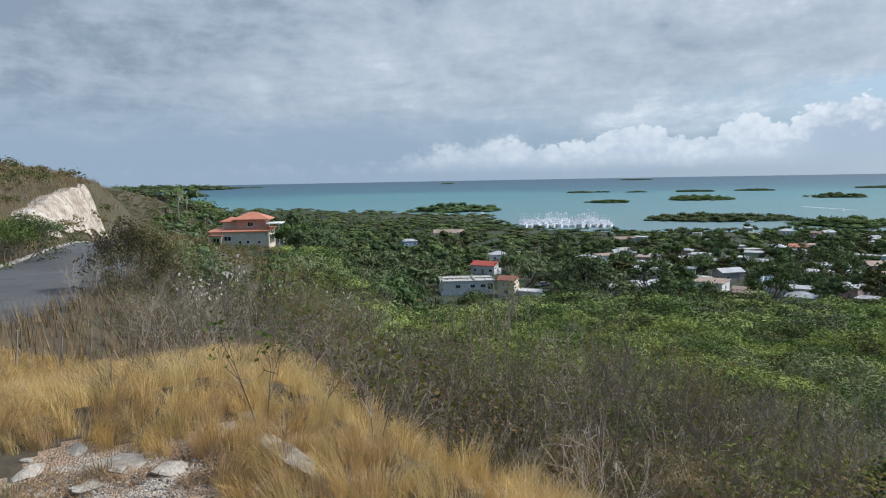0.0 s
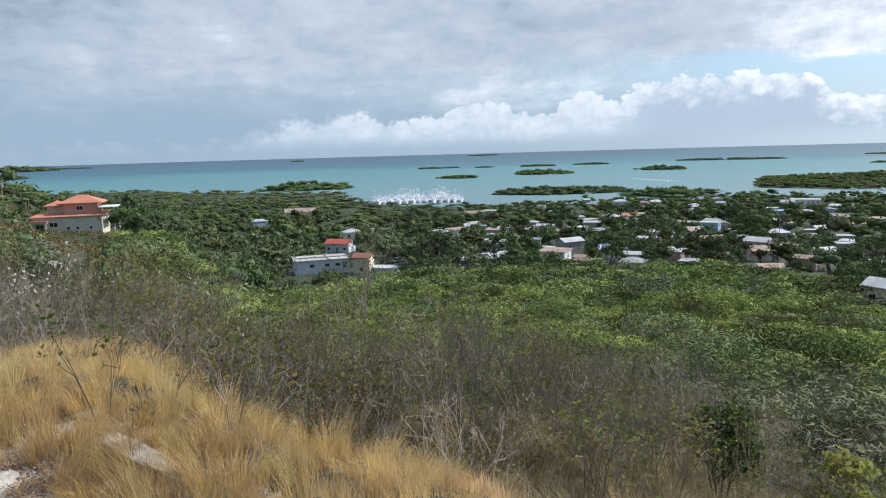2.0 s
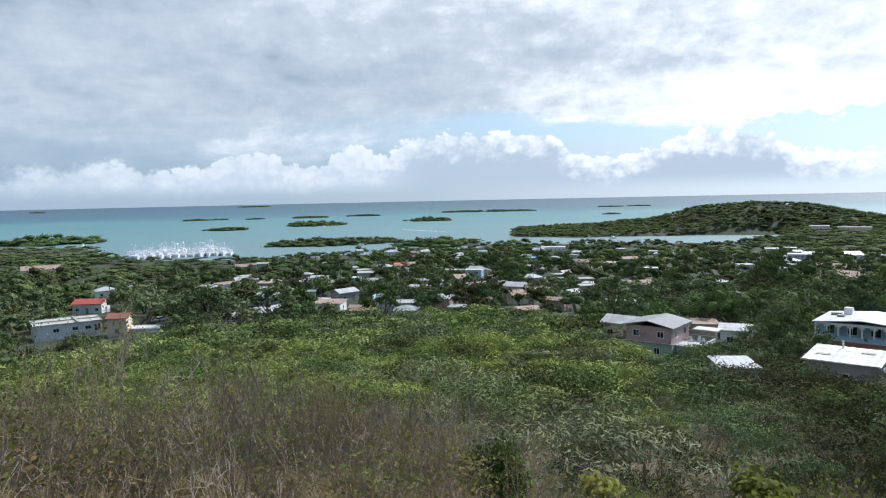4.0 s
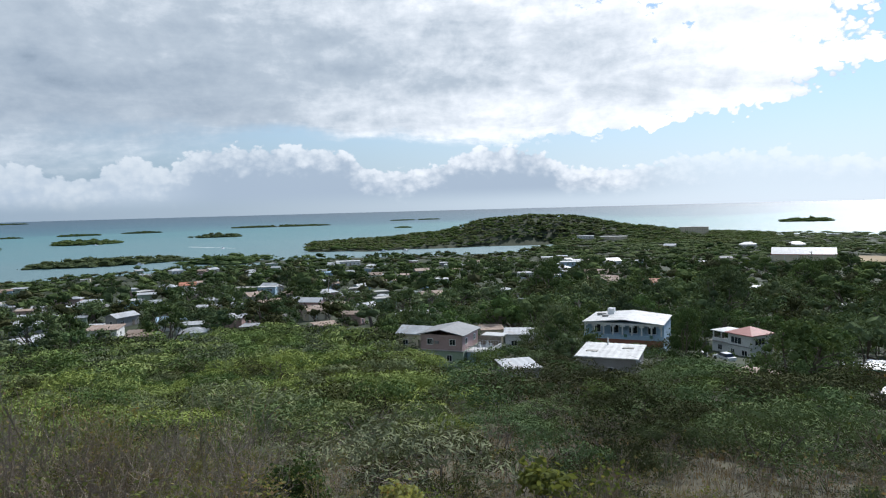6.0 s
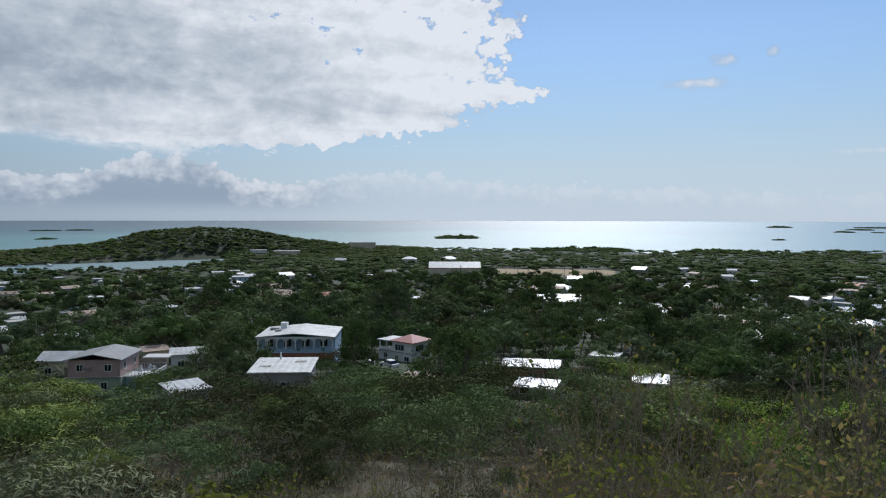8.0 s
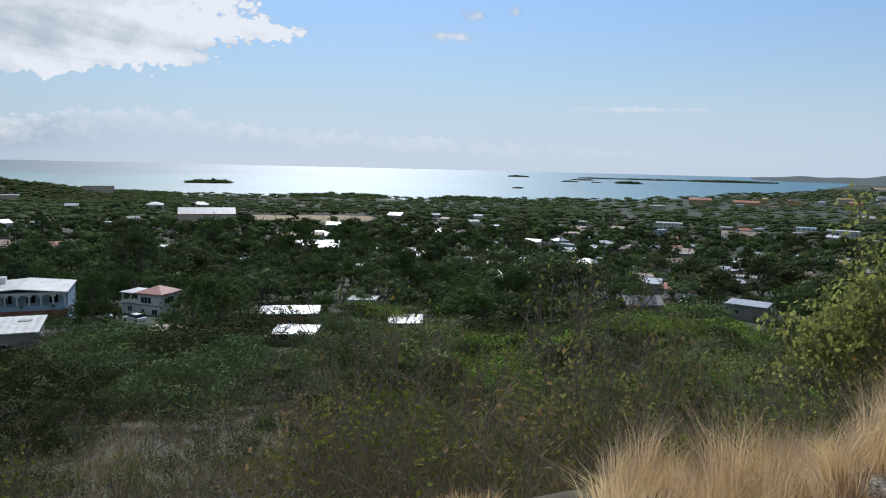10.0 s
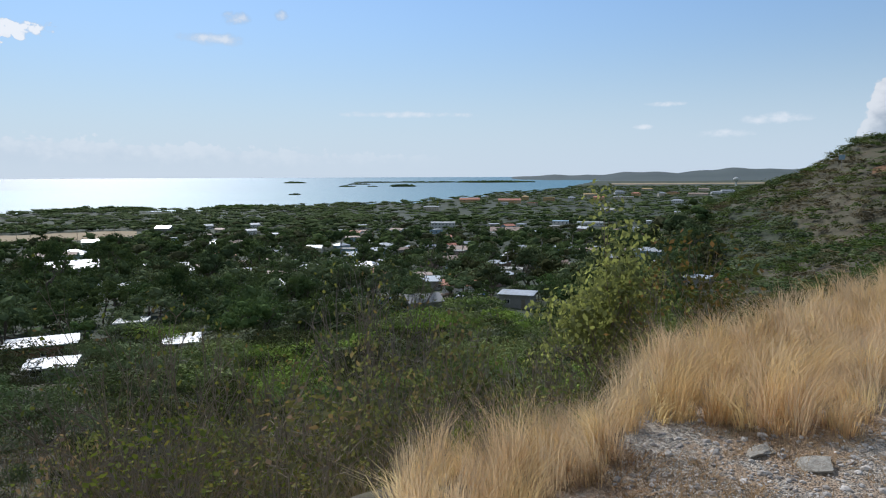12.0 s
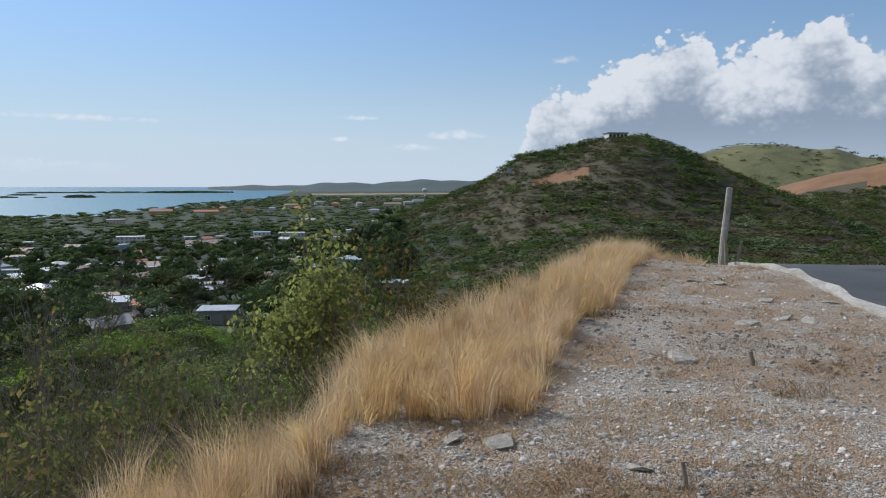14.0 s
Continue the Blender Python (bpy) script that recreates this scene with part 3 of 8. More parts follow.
def road_line():
    """The road's centre line, finely divided."""
    p = np.array(ROAD)
    out = []
    for i in range(len(p) - 1):
        a, b, c, d = p[max(i - 1, 0)], p[i], p[i + 1], p[min(i + 2, len(p) - 1)]
        for t in np.arange(0, 1, 0.1):
            out.append(0.5 * (2 * b + (c - a) * t + (2 * a - 5 * b + 4 * c - d) * t ** 2 + (3 * b - a - 3 * c + d) * t ** 3))
    return np.array(out)


LINE = road_line()


def wave(x, y, scale, seed):
    """Soft lumps from a few crossed waves."""
    g = np.random.RandomState(seed)
    z = 0
    for k in range(7):
        a, p, f = g.uniform(0, 6.28), g.uniform(0, 6.28), g.uniform(0.5, 2.0) / scale
        z = z + np.sin((x * np.cos(a) + y * np.sin(a)) * f * 6.28 + p) / 7
    return z * 1.6


def land(x, y):
    """Height of the ground."""
    x, y = np.asarray(x, float), np.asarray(y, float)
    r, az = np.hypot(x, y), np.degrees(np.arctan2(x, y))
    edge, shore = np.interp(az, EDGE_AZ, EDGE_R), np.interp(az, SHORE_AZ, SHORE_R)
    o = np.maximum(r - edge, 0)
    ridge = 1 - smooth(az, -14.5, -4)
    valley = smooth(az, 126, 150)
    p = np.interp(o, OFF, SLOPE) * (1 - ridge) * (1 - valley) + np.interp(o, OFF, RIDGE) * ridge + np.interp(o, OFF, VALLEY) * valley
    z = EYE - 1.6 + p
    coast = np.maximum(2.0, 6.5 * (1 - smooth(r, 600, 1100)))
    z = np.where(r > 600, np.minimum(z, coast) * 1.0, z)
    z = z + np.where(valley * (r > 600) > 0.0, 10 * valley * smooth(r, 600, 1200), 0)
    # the hills
    def hill(a, d, h, s, t=None):
        cx, cy = bearing(a, d)
        u, w = math.sin(radians(a)), math.cos(radians(a))
        along, across = (x - cx) * u + (y - cy) * w, (x - cx) * w - (y - cy) * u
        return h * np.exp(-0.5 * ((across / s) ** 2 + (along / (t or s)) ** 2))
    z = z + hill(178, 780, 50, 60)
    for crest_az, crest_el, far, deep, back in CRESTS:
        want = EYE + far * np.tan(np.radians(np.interp(az, crest_az, crest_el)))
        f = np.exp(-0.5 * ((r - far) / np.where(r < far, deep, back)) ** 2) * smooth(az, crest_az[0] - 4, crest_az[0] + 2) * (1 - smooth(az, crest_az[-1] - 1, crest_az[-1] + 4))
        z = z + np.maximum(want - z, 0) * f
    z = z + wave(x, y, 70, 41) * 3.0 * smooth(az, 136, 142) * np.exp(-0.5 * ((r - 270) / 60) ** 2)
    z = z + hill(-50, 105, 17.0, 40, 42) * smooth(r, 14, 50) * smooth(-az, 13, 27)
    head = np.maximum(EYE + 1080 * np.tan(np.radians(np.interp(az, HEAD_AZ, HEAD_EL))) - 5, 0) * np.exp(-0.5 * ((r - 1080) / 62) ** 2)
    z = z + head
    # banks of the coast, the spit with the hill beyond the lagoon, then the far plain
    spit = smooth(az, 35.8, 37) * (1 - smooth(az, 57, 60)) * smooth(r, 905 + 5 * np.abs(az - 42), 935 + 5 * np.abs(az - 42)) * (1 - smooth(r, 1130, 1180))
    z = np.where(r > shore, np.maximum(-3.0 + 0 * z, -3 + spit * (5 + head)), z)
    z = z + np.where(z > -2, wave(x, y, 60, 1) * np.clip(o / 60, 0, 1) * 0.9 + wave(x, y, 9, 2) * np.clip(o / 25, 0, 1) * 0.25, 0)
    far = smooth(r, 3600, 4600) * smooth(az, 112, 126)
    z = z + far * (14 + 34 * smooth(az, 116, 140) + 7 * np.sin(az * 0.9) + 4 * np.sin(az * 2.3)) * 1.0
    z = z + sea_level(r)
    # unevenness of the lay-by
    z = z + wave(x, y, 2.5, 5) * 0.025 * (o < 3) + 0.10 * smooth(o, 0, 0.5) * (1 - smooth(o, 0.5, 1.6))
    # a swell in the slope below the grass
    z = z + 1.5 * smooth(o, 2, 7) * (1 - smooth(o, 13, 34)) * smooth(az, -14, -6) * (1 - smooth(az, 20, 45))
    # the road bed is cut level
    near = (r < 150)
    if np.any(near):
        xs, ys = x[near], y[near]
        d = np.hypot(xs[:, None] - LINE[None, :, 0], ys[:, None] - LINE[None, :, 1])
        k = d.argmin(1)
        dist = d[np.arange(len(k)), k]
        f = smooth(dist, 3.4, 6.5)
        z[near] = z[near] * f + (LINE[k, 2] - 0.06) * (1 - f)
    return z


def height(x, y):
    return float(land(np.array([x]), np.array([y]))[0])


def scarred(az, r, z):
    """True on the bare clay scar in the hill's flank."""
    el = np.degrees(np.arctan2(z - EYE, r))
    low = np.interp(az, (142.9, 145.7, 148.2), (0.0, 0.02, 0.35)) + 0.16 * np.sin(az * 6.1)
    high = np.interp(az, (142.9, 145.7, 148.2), (0.1, 1.0, 1.55)) + 0.08 * np.sin(az * 7.7)
    return (az > 142.9) & (az < 148.2) & (r > 200) & (r < 344) & (el > low) & (el < high)


def make_ground():
    rings = np.concatenate([np.arange(0.35, 7, 0.085), np.geomspace(7, 235, 100)[:-1], np.arange(235, 350, 2.5), np.geomspace(350, 4950, 80)])
    azs = np.concatenate([np.arange(-180, -40, 2.0), np.arange(-40, 175, 0.5), np.arange(175, 180, 2.5)])
    A, R = np.meshgrid(np.radians(azs), rings)
    x, y = (R * np.sin(A)).ravel(), (R * np.cos(A)).ravel()
    z = land(x, y)
    v = np.column_stack([x, y, z])
    v = np.vstack([v, [[0, 0, EYE - 1.6]]])
    n, m = len(azs), len(rings)
    i, j = np.meshgrid(np.arange(m - 1), np.arange(n), indexing="ij")
    a, b = (i * n + j).ravel(), (i * n + (j + 1) % n).ravel()
    q = np.column_stack([a, a + n, b + n, b])
    t = np.column_stack([np.full(n, len(v) - 1), np.arange(n), (np.arange(n) + 1) % n])
    mid = v[q].mean(1)
    r, az = np.hypot(mid[:, 0], mid[:, 1]), np.degrees(np.arctan2(mid[:, 0], mid[:, 1]))
    o = r - np.interp(az, EDGE_AZ, EDGE_R)
    ragged = 0.35 * wave(mid[:, 0], mid[:, 1], 1.6, 12)
    slot = np.where(o + ragged < -0.4, 0, np.where(r < 18, 1, np.where(r < 110, 8, 2)))
    blend = az + 5 * wave(mid[:, 0], mid[:, 1], 120, 33)
    hills = ((blend > 136) & (r > 60) & (r < 1600)) | ((az < -20) & (r > 25) & (r < 400)) 
    slot = np.where(hills & (o > 1), 3, slot)
    slot = np.where(scarred(az, r, mid[:, 2]), 4, slot)
    slot = np.where((az > 105.5) & (az < 116) & (r > 160) & (r < 205), 1, slot)
    slot = np.where((az > 161.4 + 0.5 * wave(mid[:, 0], mid[:, 1], 30, 45)) & (r > 528 - 2.0 * (az - 161)) & (r < 585), 4, slot)
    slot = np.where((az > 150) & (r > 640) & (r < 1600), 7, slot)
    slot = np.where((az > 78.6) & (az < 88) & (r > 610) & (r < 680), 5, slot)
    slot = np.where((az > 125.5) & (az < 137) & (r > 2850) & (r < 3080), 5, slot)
    # the farthest hills get the haze-tinted colour
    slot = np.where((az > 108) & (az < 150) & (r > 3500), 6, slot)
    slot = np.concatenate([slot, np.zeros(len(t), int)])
    me = mesh_of("ground", v, [q, t], [M["gravel"], M["soil"], M["earth"], M["hillside"], M["clay"], M["sand"], M["hazy_far_hill"], M["grass_hill"], M["slope_floor"]], slot, True)
    tagged(new("ground", me), "dry hillside falling to a wooded coastal town", "ground", kind="structure")


def make_water():
    rings = np.concatenate([[380, 500], np.geomspace(600, 4960, 70)])
    azs = np.radians(np.arange(0, 360, 2.0))
    A, R = np.meshgrid(azs, rings)
    x, y = (R * np.sin(A)).ravel(), (R * np.cos(A)).ravel()
    n, m = len(azs), len(rings)
    i, j = np.meshgrid(np.arange(m - 1), np.arange(n), indexing="ij")
    a, b = (i * n + j).ravel(), (i * n + (j + 1) % n).ravel()
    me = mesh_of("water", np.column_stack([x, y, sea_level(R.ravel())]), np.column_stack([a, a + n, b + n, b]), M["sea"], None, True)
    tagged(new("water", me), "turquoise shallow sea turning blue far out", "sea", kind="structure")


make_ground()
make_water()


# ---- road ----
def strip(offset0, offset1, z0, z1, i0=0, i1=None, skirt=0.25):
    """A band along the road between two offsets to its left-hand side."""
    p = LINE[i0:i1]
    d = np.gradient(p[:, :2], axis=0)
    d /= np.linalg.norm(d, axis=1)[:, None]
    nrm = np.column_stack([-d[:, 1], d[:, 0]])
    rows = []
    for o, z in ((offset0, z0 - skirt), (offset0, z0), (offset1, z1), (offset1, z1 - skirt)):
        rows.append(np.column_stack([p[:, :2] + nrm * o, p[:, 2] + z]))
    v = np.stack(rows, 1).reshape(-1, 3)
    k = np.arange(len(p) - 1) * 4
    q = np.concatenate([np.column_stack([k + c, k + c + 1, k + c + 5, k + c + 4])[:, ::-1] for c in range(3)])
    return v, q


v, q = strip(-HALF_ROAD, HALF_ROAD, 0.0, 0.0)
tagged(new("road", mesh_of("road", v, q, M["asphalt"])), "grey asphalt hill road with worn edges", "road", kind="structure")
v, q = strip(HALF_ROAD, HALF_ROAD + 0.20, 0.12, 0.12, 46, 118)
tagged(new("kerb", mesh_of("kerb", v, q, M["concrete"])), "weathered concrete kerb under the cut bank", "kerb", kind="structure")
v, q = strip(-HALF_ROAD - 0.16, -HALF_ROAD + 0.01, 0.03, 0.05, 7, 42)
v[:, 2] += 0.05 * wave(v[:, 0], v[:, 1], 0.8, 91) - 0.045
v[:, :2] += 0.03 * np.column_stack([wave(v[:, 0], v[:, 1], 0.7, 92), wave(v[:, 0], v[:, 1], 0.6, 93)])
tagged(new("kerb", mesh_of("kerb", v, q, M["stone"])), "chipped concrete kerb beside the gravel lay-by", "kerb", kind="structure")


# ---- houses ----
YARDS = []
WALLS = ("white", "cream", "blue", "mint", "grey", "pink")


def gable_roof(b, w, d, z, rise, over, thick=0.16):
    x, y = w / 2 + over, d / 2 + over
    for s in (-1, 1):
        b.add([(-x, s * y, z), (x, s * y, z), (x, 0, z + rise), (-x, 0, z + rise), (-x, s * y, z + thick), (x, s * y, z + thick), (x, 0, z + rise + thick), (-x, 0, z + rise + thick)],
              [(0, 1, 2, 3), (4, 7, 6, 5), (0, 4, 5, 1), (1, 5, 6, 2), (3, 7, 4, 0), (2, 6, 7, 3)])


def hip_roof(b, w, d, z, rise, over, thick=0.18):
    x, y = w / 2 + over, d / 2 + over
    k = max(x - y, 0.01)
    if y > x:
        ridge = [(0, -(y - x), z + rise), (0, y - x, z + rise)]
        f = [(4, 5, 8), (5, 6, 9, 8), (6, 7, 9), (7, 4, 8, 9)]
    else:
        ridge = [(-k, 0, z + rise), (k, 0, z + rise)]
        f = [(4, 5, 9, 8), (5, 6, 9), (6, 7, 8, 9), (7, 4, 8)]
    b.add([(-x, -y, z - thick), (x, -y, z - thick), (x, y, z - thick), (-x, y, z - thick), (-x, -y, z), (x, -y, z), (x, y, z), (-x, y, z)] + ridge,
          [(3, 2, 1, 0), (0, 1, 5, 4), (1, 2, 6, 5), (2, 3, 7, 6), (3, 0, 4, 7)] + f)


def shed_roof(b, w, d, z, rise, over, thick=0.14):
    """A sloping sheet with ribs."""
    x, y = w / 2 + over, d / 2 + over
    n = 2 * max(int(w / 0.9), 3)
    xs = np.linspace(-x, x, n + 1)
    rim = [(u, 0.04 if i % 2 else 0.0) for i, u in enumerate(xs)]
    v = [(u, -y, z + k) for u, k in rim] + [(u, y, z + rise + k) for u, k in rim]
    v += [(u, -y, z - thick) for u, k in rim] + [(u, y, z + rise - thick) for u, k in rim]
    m = n + 1
    f = [(i, i + 1, m + i + 1, m + i) for i in range(n)] + [(3 * m + i, 3 * m + i + 1, 2 * m + i + 1, 2 * m + i) for i in range(n)]
    f += [(2 * m + i, 2 * m + i + 1, i + 1, i) for i in range(n)] + [(m + i, m + i + 1, 3 * m + i + 1, 3 * m + i) for i in range(n)]
    f += [(0, m, 3 * m, 2 * m), (n, 2 * m + n, 3 * m + n, m + n)]
    b.add(v, f)


def lattice(xs, zs, y0, y1):
    """A frame in one piece; every other cell of its middle rows is open."""
    m, n = len(xs), len(zs)
    v = [(x, y, z) for y in (y0, y1) for z in zs for x in xs]
    solid = {(i, j) for i in range(m - 1) for j in range(n - 1) if i % 2 == 0 or j % 2 == 0}
    f = []
    for i, j in sorted(solid):
        a, b, c, d = j * m + i, j * m + i + 1, (j + 1) * m + i + 1, (j + 1) * m + i
        k = m * n
        f += [(a, b, c, d), (d + k, c + k, b + k, a + k)]
        for gone, p, q in (((i, j - 1), a, b), ((i + 1, j), b, c), ((i, j + 1), c, d), ((i - 1, j), d, a)):
            if gone not in solid:
                f.append((q, p, p + k, q + k))
    return Build().add(v, f)


def window(parent, x, y, z, w, h, side, bars=1):
    """A window with a frame round it, a sill and its panes; side: the wall it sits in."""
    turn = {"front": 0, "right": 90, "back": 180, "left": -90}[side]
    t = 0.09
    xs = [-w / 2 - t, -w / 2]
    for i in range(bars):
        u = -w / 2 + w * (i + 1) / (bars + 1)
        xs += [u - 0.03, u + 0.03]
    b = lattice(xs + [w / 2, w / 2 + t], [-h / 2 - t, -h / 2, h / 2, h / 2 + t], -0.07, 0.03)
    ob = part("window", b.mesh("window", M["white"]), parent, at=pose(x, y, z, 0, 0, turn))
    part("pane", Build().box(-w / 2, -0.03, -h / 2, w / 2, 0.01, h / 2).mesh("pane", M["glass"]), ob)


def door(parent, x, y, w, h, side="front", mat="wood"):
    turn = {"front": 0, "right": 90, "back": 180, "left": -90}[side]
    b = Build().box(-w / 2, -0.06, 0, w / 2, 0.02, h)
    for i in (0, 1):
        b.box(-w / 2 + 0.12, -0.08, 0.2 + i * h * 0.48, w / 2 - 0.12, -0.06, h * 0.42 + i * h * 0.5)
    part("door", b.mesh("door", M[mat]), parent, at=pose(x, y, 0, 0, 0, turn))


def house(az, r, w, d, h, turn=0.0, roof="flat", roof_mat="roofslab", wall="white", storeys=1, yard=12.0, label="", category="house", openings=None, z=None):
    """A house that faces the lay-by, turned by some degrees."""
    x, y = bearing(az, r)
    YARDS.append((x, y, max(w, d * 0.8), yard * (1.4 if r < 300 else 1.0)))
    ground = height(x, y) if z is None else z
    names = {"flat": "flat concrete roof", "gable": "gabled roof", "hip": "hipped roof", "shed": "sloping tin roof"}
    tone = {"roofslab": "white-coated", "zinc": "pale zinc", "rust": "rust-stained", "salmon": "salmon tiled", "red": "red painted", "rose": "faded red", "grey": "grey", "blue": "pale blue", "white": "white"}
    top = new("house")
    top.matrix_basis = pose(x, y, ground, 0, 0, -az + turn)
    tagged(top, label or "%s house with a %s %s" % (wall, tone.get(roof_mat, "plain"), names[roof]), category, "houses of the town")
    b = Build()
    t = 0.18
    b.box(-w / 2, -d / 2, -2.5, w / 2, -d / 2 + t, h), b.box(-w / 2, d / 2 - t, -2.5, w / 2, d / 2, h)
    b.box(-w / 2, -d / 2 + t, -2.5, -w / 2 + t, d / 2 - t, h), b.box(w / 2 - t, -d / 2 + t, -2.5, w / 2, d / 2 - t, h)
    rb = Build()
    over = 0.45
    if roof == "flat":
        rb.box(-w / 2 - 0.3, -d / 2 - 0.3, h, w / 2 + 0.3, d / 2 + 0.3, h + 0.2)
        for (x0, y0, x1, y1) in ((-w / 2 - 0.3, -d / 2 - 0.3, w / 2 + 0.3, -d / 2 - 0.15), (-w / 2 - 0.3, d / 2 + 0.15, w / 2 + 0.3, d / 2 + 0.3),
                                 (-w / 2 - 0.3, -d / 2 - 0.15, -w / 2 - 0.15, d / 2 + 0.15), (w / 2 + 0.15, -d / 2 - 0.15, w / 2 + 0.3, d / 2 + 0.15)):
            rb.box(x0, y0, h + 0.2, x1, y1, h + 0.34)
    elif roof == "gable":
        rise = 0.22 * d
        gable_roof(rb, w, d, h, rise, over)
        for s in (-1, 1):
            b.add([(s * w / 2, -d / 2, h), (s * w / 2, d / 2, h), (s * w / 2, 0, h + rise * 0.95), (s * (w / 2 - t), -d / 2, h), (s * (w / 2 - t), d / 2, h), (s * (w / 2 - t), 0, h + rise * 0.95)],
                  [(0, 1, 2), (5, 4, 3), (0, 2, 5, 3), (1, 4, 5, 2)])
    elif roof == "hip":
        hip_roof(rb, w, d, h + 0.18, 0.22 * min(w, d), over)
    elif roof == "shed":
        rise = 0.05 * d
        shed_roof(rb, w, d, h + 0.16, rise, over)
        b.box(-w / 2, d / 2 - t, h, w / 2, d / 2, h + rise)
    part("wall", b.mesh("wall", M[wall]), top)
    if roof != "open":
        part("roof", rb.mesh("roof", M[roof_mat]), top)
    if openings is None:
        floor = h / storeys
        n = max(2, int(w / 3.2))
        for s in range(storeys):
            for i in range(n):
                u = -w / 2 + w * (i + 0.5) / n
                if s == 0 and i == n // 2:
                    door(top, u, -d / 2, 0.95, 2.05)
                else:
                    window(top, u, -d / 2, s * floor + 1.45, 1.15, 1.0, "front")
            for side, sx in (("left", -w / 2), ("right", w / 2)):
                window(top, sx, 0, s * floor + 1.45, 1.0, 1.0, side)
    return top


# ---- the larger houses below the slope ----
def block(name, parent, mat, *boxes, label=""):
    b = Build()
    for q in boxes:
        b.box(*q)
    return part(name, b.mesh(name, M[mat]), parent, label)


def railing(parent, x0, x1, y, z, h, mat="white", side="front"):
    """Posts, a top rail and a lower rail as one balustrade."""
    turn = {"front": 0, "right": 90}[side]
    b = Build()
    b.box(x0, -0.04, h - 0.08, x1, 0.04, h), b.box(x0, -0.03, 0.1, x1, 0.03, 0.16)
    n = max(int((x1 - x0) / 0.5), 2)
    for i in range(n + 1):
        u = x0 + (x1 - x0) * i / n
        b.box(u - 0.03, -0.03, 0, u + 0.03, 0.03, h - 0.08)
    at = pose(0, y, z) if side == "front" else pose(y, 0, z, 0, 0, turn)
    part("railing", b.mesh("railing", M[mat]), parent, at=at)


def ridge_roof(parent, x0, y0, x1, y1, z, rise, mat, over=0.5):
    """A low gable whose ridge runs from front to back."""
    b = Build()
    gable_roof(b, y1 - y0, x1 - x0, 0, rise, over, 0.14)
    b.v = [((x0 + x1) / 2 - p[1], (y0 + y1) / 2 + p[0], z + p[2]) for p in b.v]
    part("roof", b.mesh("roof", M[mat]), parent)


def villa():
    top = house(-16.2, 172, 13.6, 9.0, 3.6, -12, "shed", "salmon", "cream", 1, 60, "cream two-storey villa with salmon tiled roofs", openings=(), z=40.7)
    block("upper_wall", top, "salmon_wall", (-1.2, -1.0, 3.7, 5.6, 4.2, 6.3))
    b = Build()
    hip_roof(b, 7.2, 5.6, 6.4, 1.6, 0.9)
    b.v = [(p[0] + 2.2, p[1] + 1.6, p[2]) for p in b.v]
    part("upper_roof", b.mesh("upper_roof", M["salmon"]), top)
    b = Build()
    hip_roof(b, 4.0, 4.0, 5.8, 1.1, 0.5)
    b.v = [(p[0] - 3.2, p[1] + 3.4, p[2]) for p in b.v]
    part("side_roof", b.mesh("side_roof", M["salmon"]), top)
    block("side_tower", top, "cream", (-5.0, 1.6, 3.6, -1.4, 5.2, 5.7))
    block("porch", top, "cream", (-6.6, -5.6, -1.5, -6.2, -5.2, 2.5), (-4.2, -5.6, -1.5, -3.8, -5.2, 2.5), (-6.8, -5.8, 2.5, -3.6, -4.4, 2.8))
    block("porch_roof", top, "salmon", (-7.0, -6.0, 2.8, -3.4, -4.4, 3.0))
    block("balcony", top, "white", (6.85, -3.5, 2.6, 9.2, 3.6, 2.8), (8.9, -3.4, -2.0, 9.15, -3.1, 2.6), (8.9, 3.1, -2.0, 9.15, 3.4, 2.6), (8.9, -3.4, 2.8, 9.15, -3.1, 5.2), (8.9, 3.1, 2.8, 9.15, 3.4, 5.2), (6.0, -3.6, 5.2, 9.4, 3.8, 5.4))
    railing(top, -3.4, 3.5, 9.1, 2.8, 0.95, side="right")
    railing(top, 6.9, 9.0, -3.4, 2.8, 0.95)
    window(top, -2.6, -4.5, 2.1, 1.5, 0.9, "front")
    for u in (0.2, 2.0, 4.6):
        window(top, u, -4.5, 1.2, 0.55, 0.55, "front", 0)
    window(top, -5.2, -4.5, 1.2, 1.4, 1.9, "front")
    window(top, 2.0, -1.0, 5.2, 1.2, 0.9, "front")


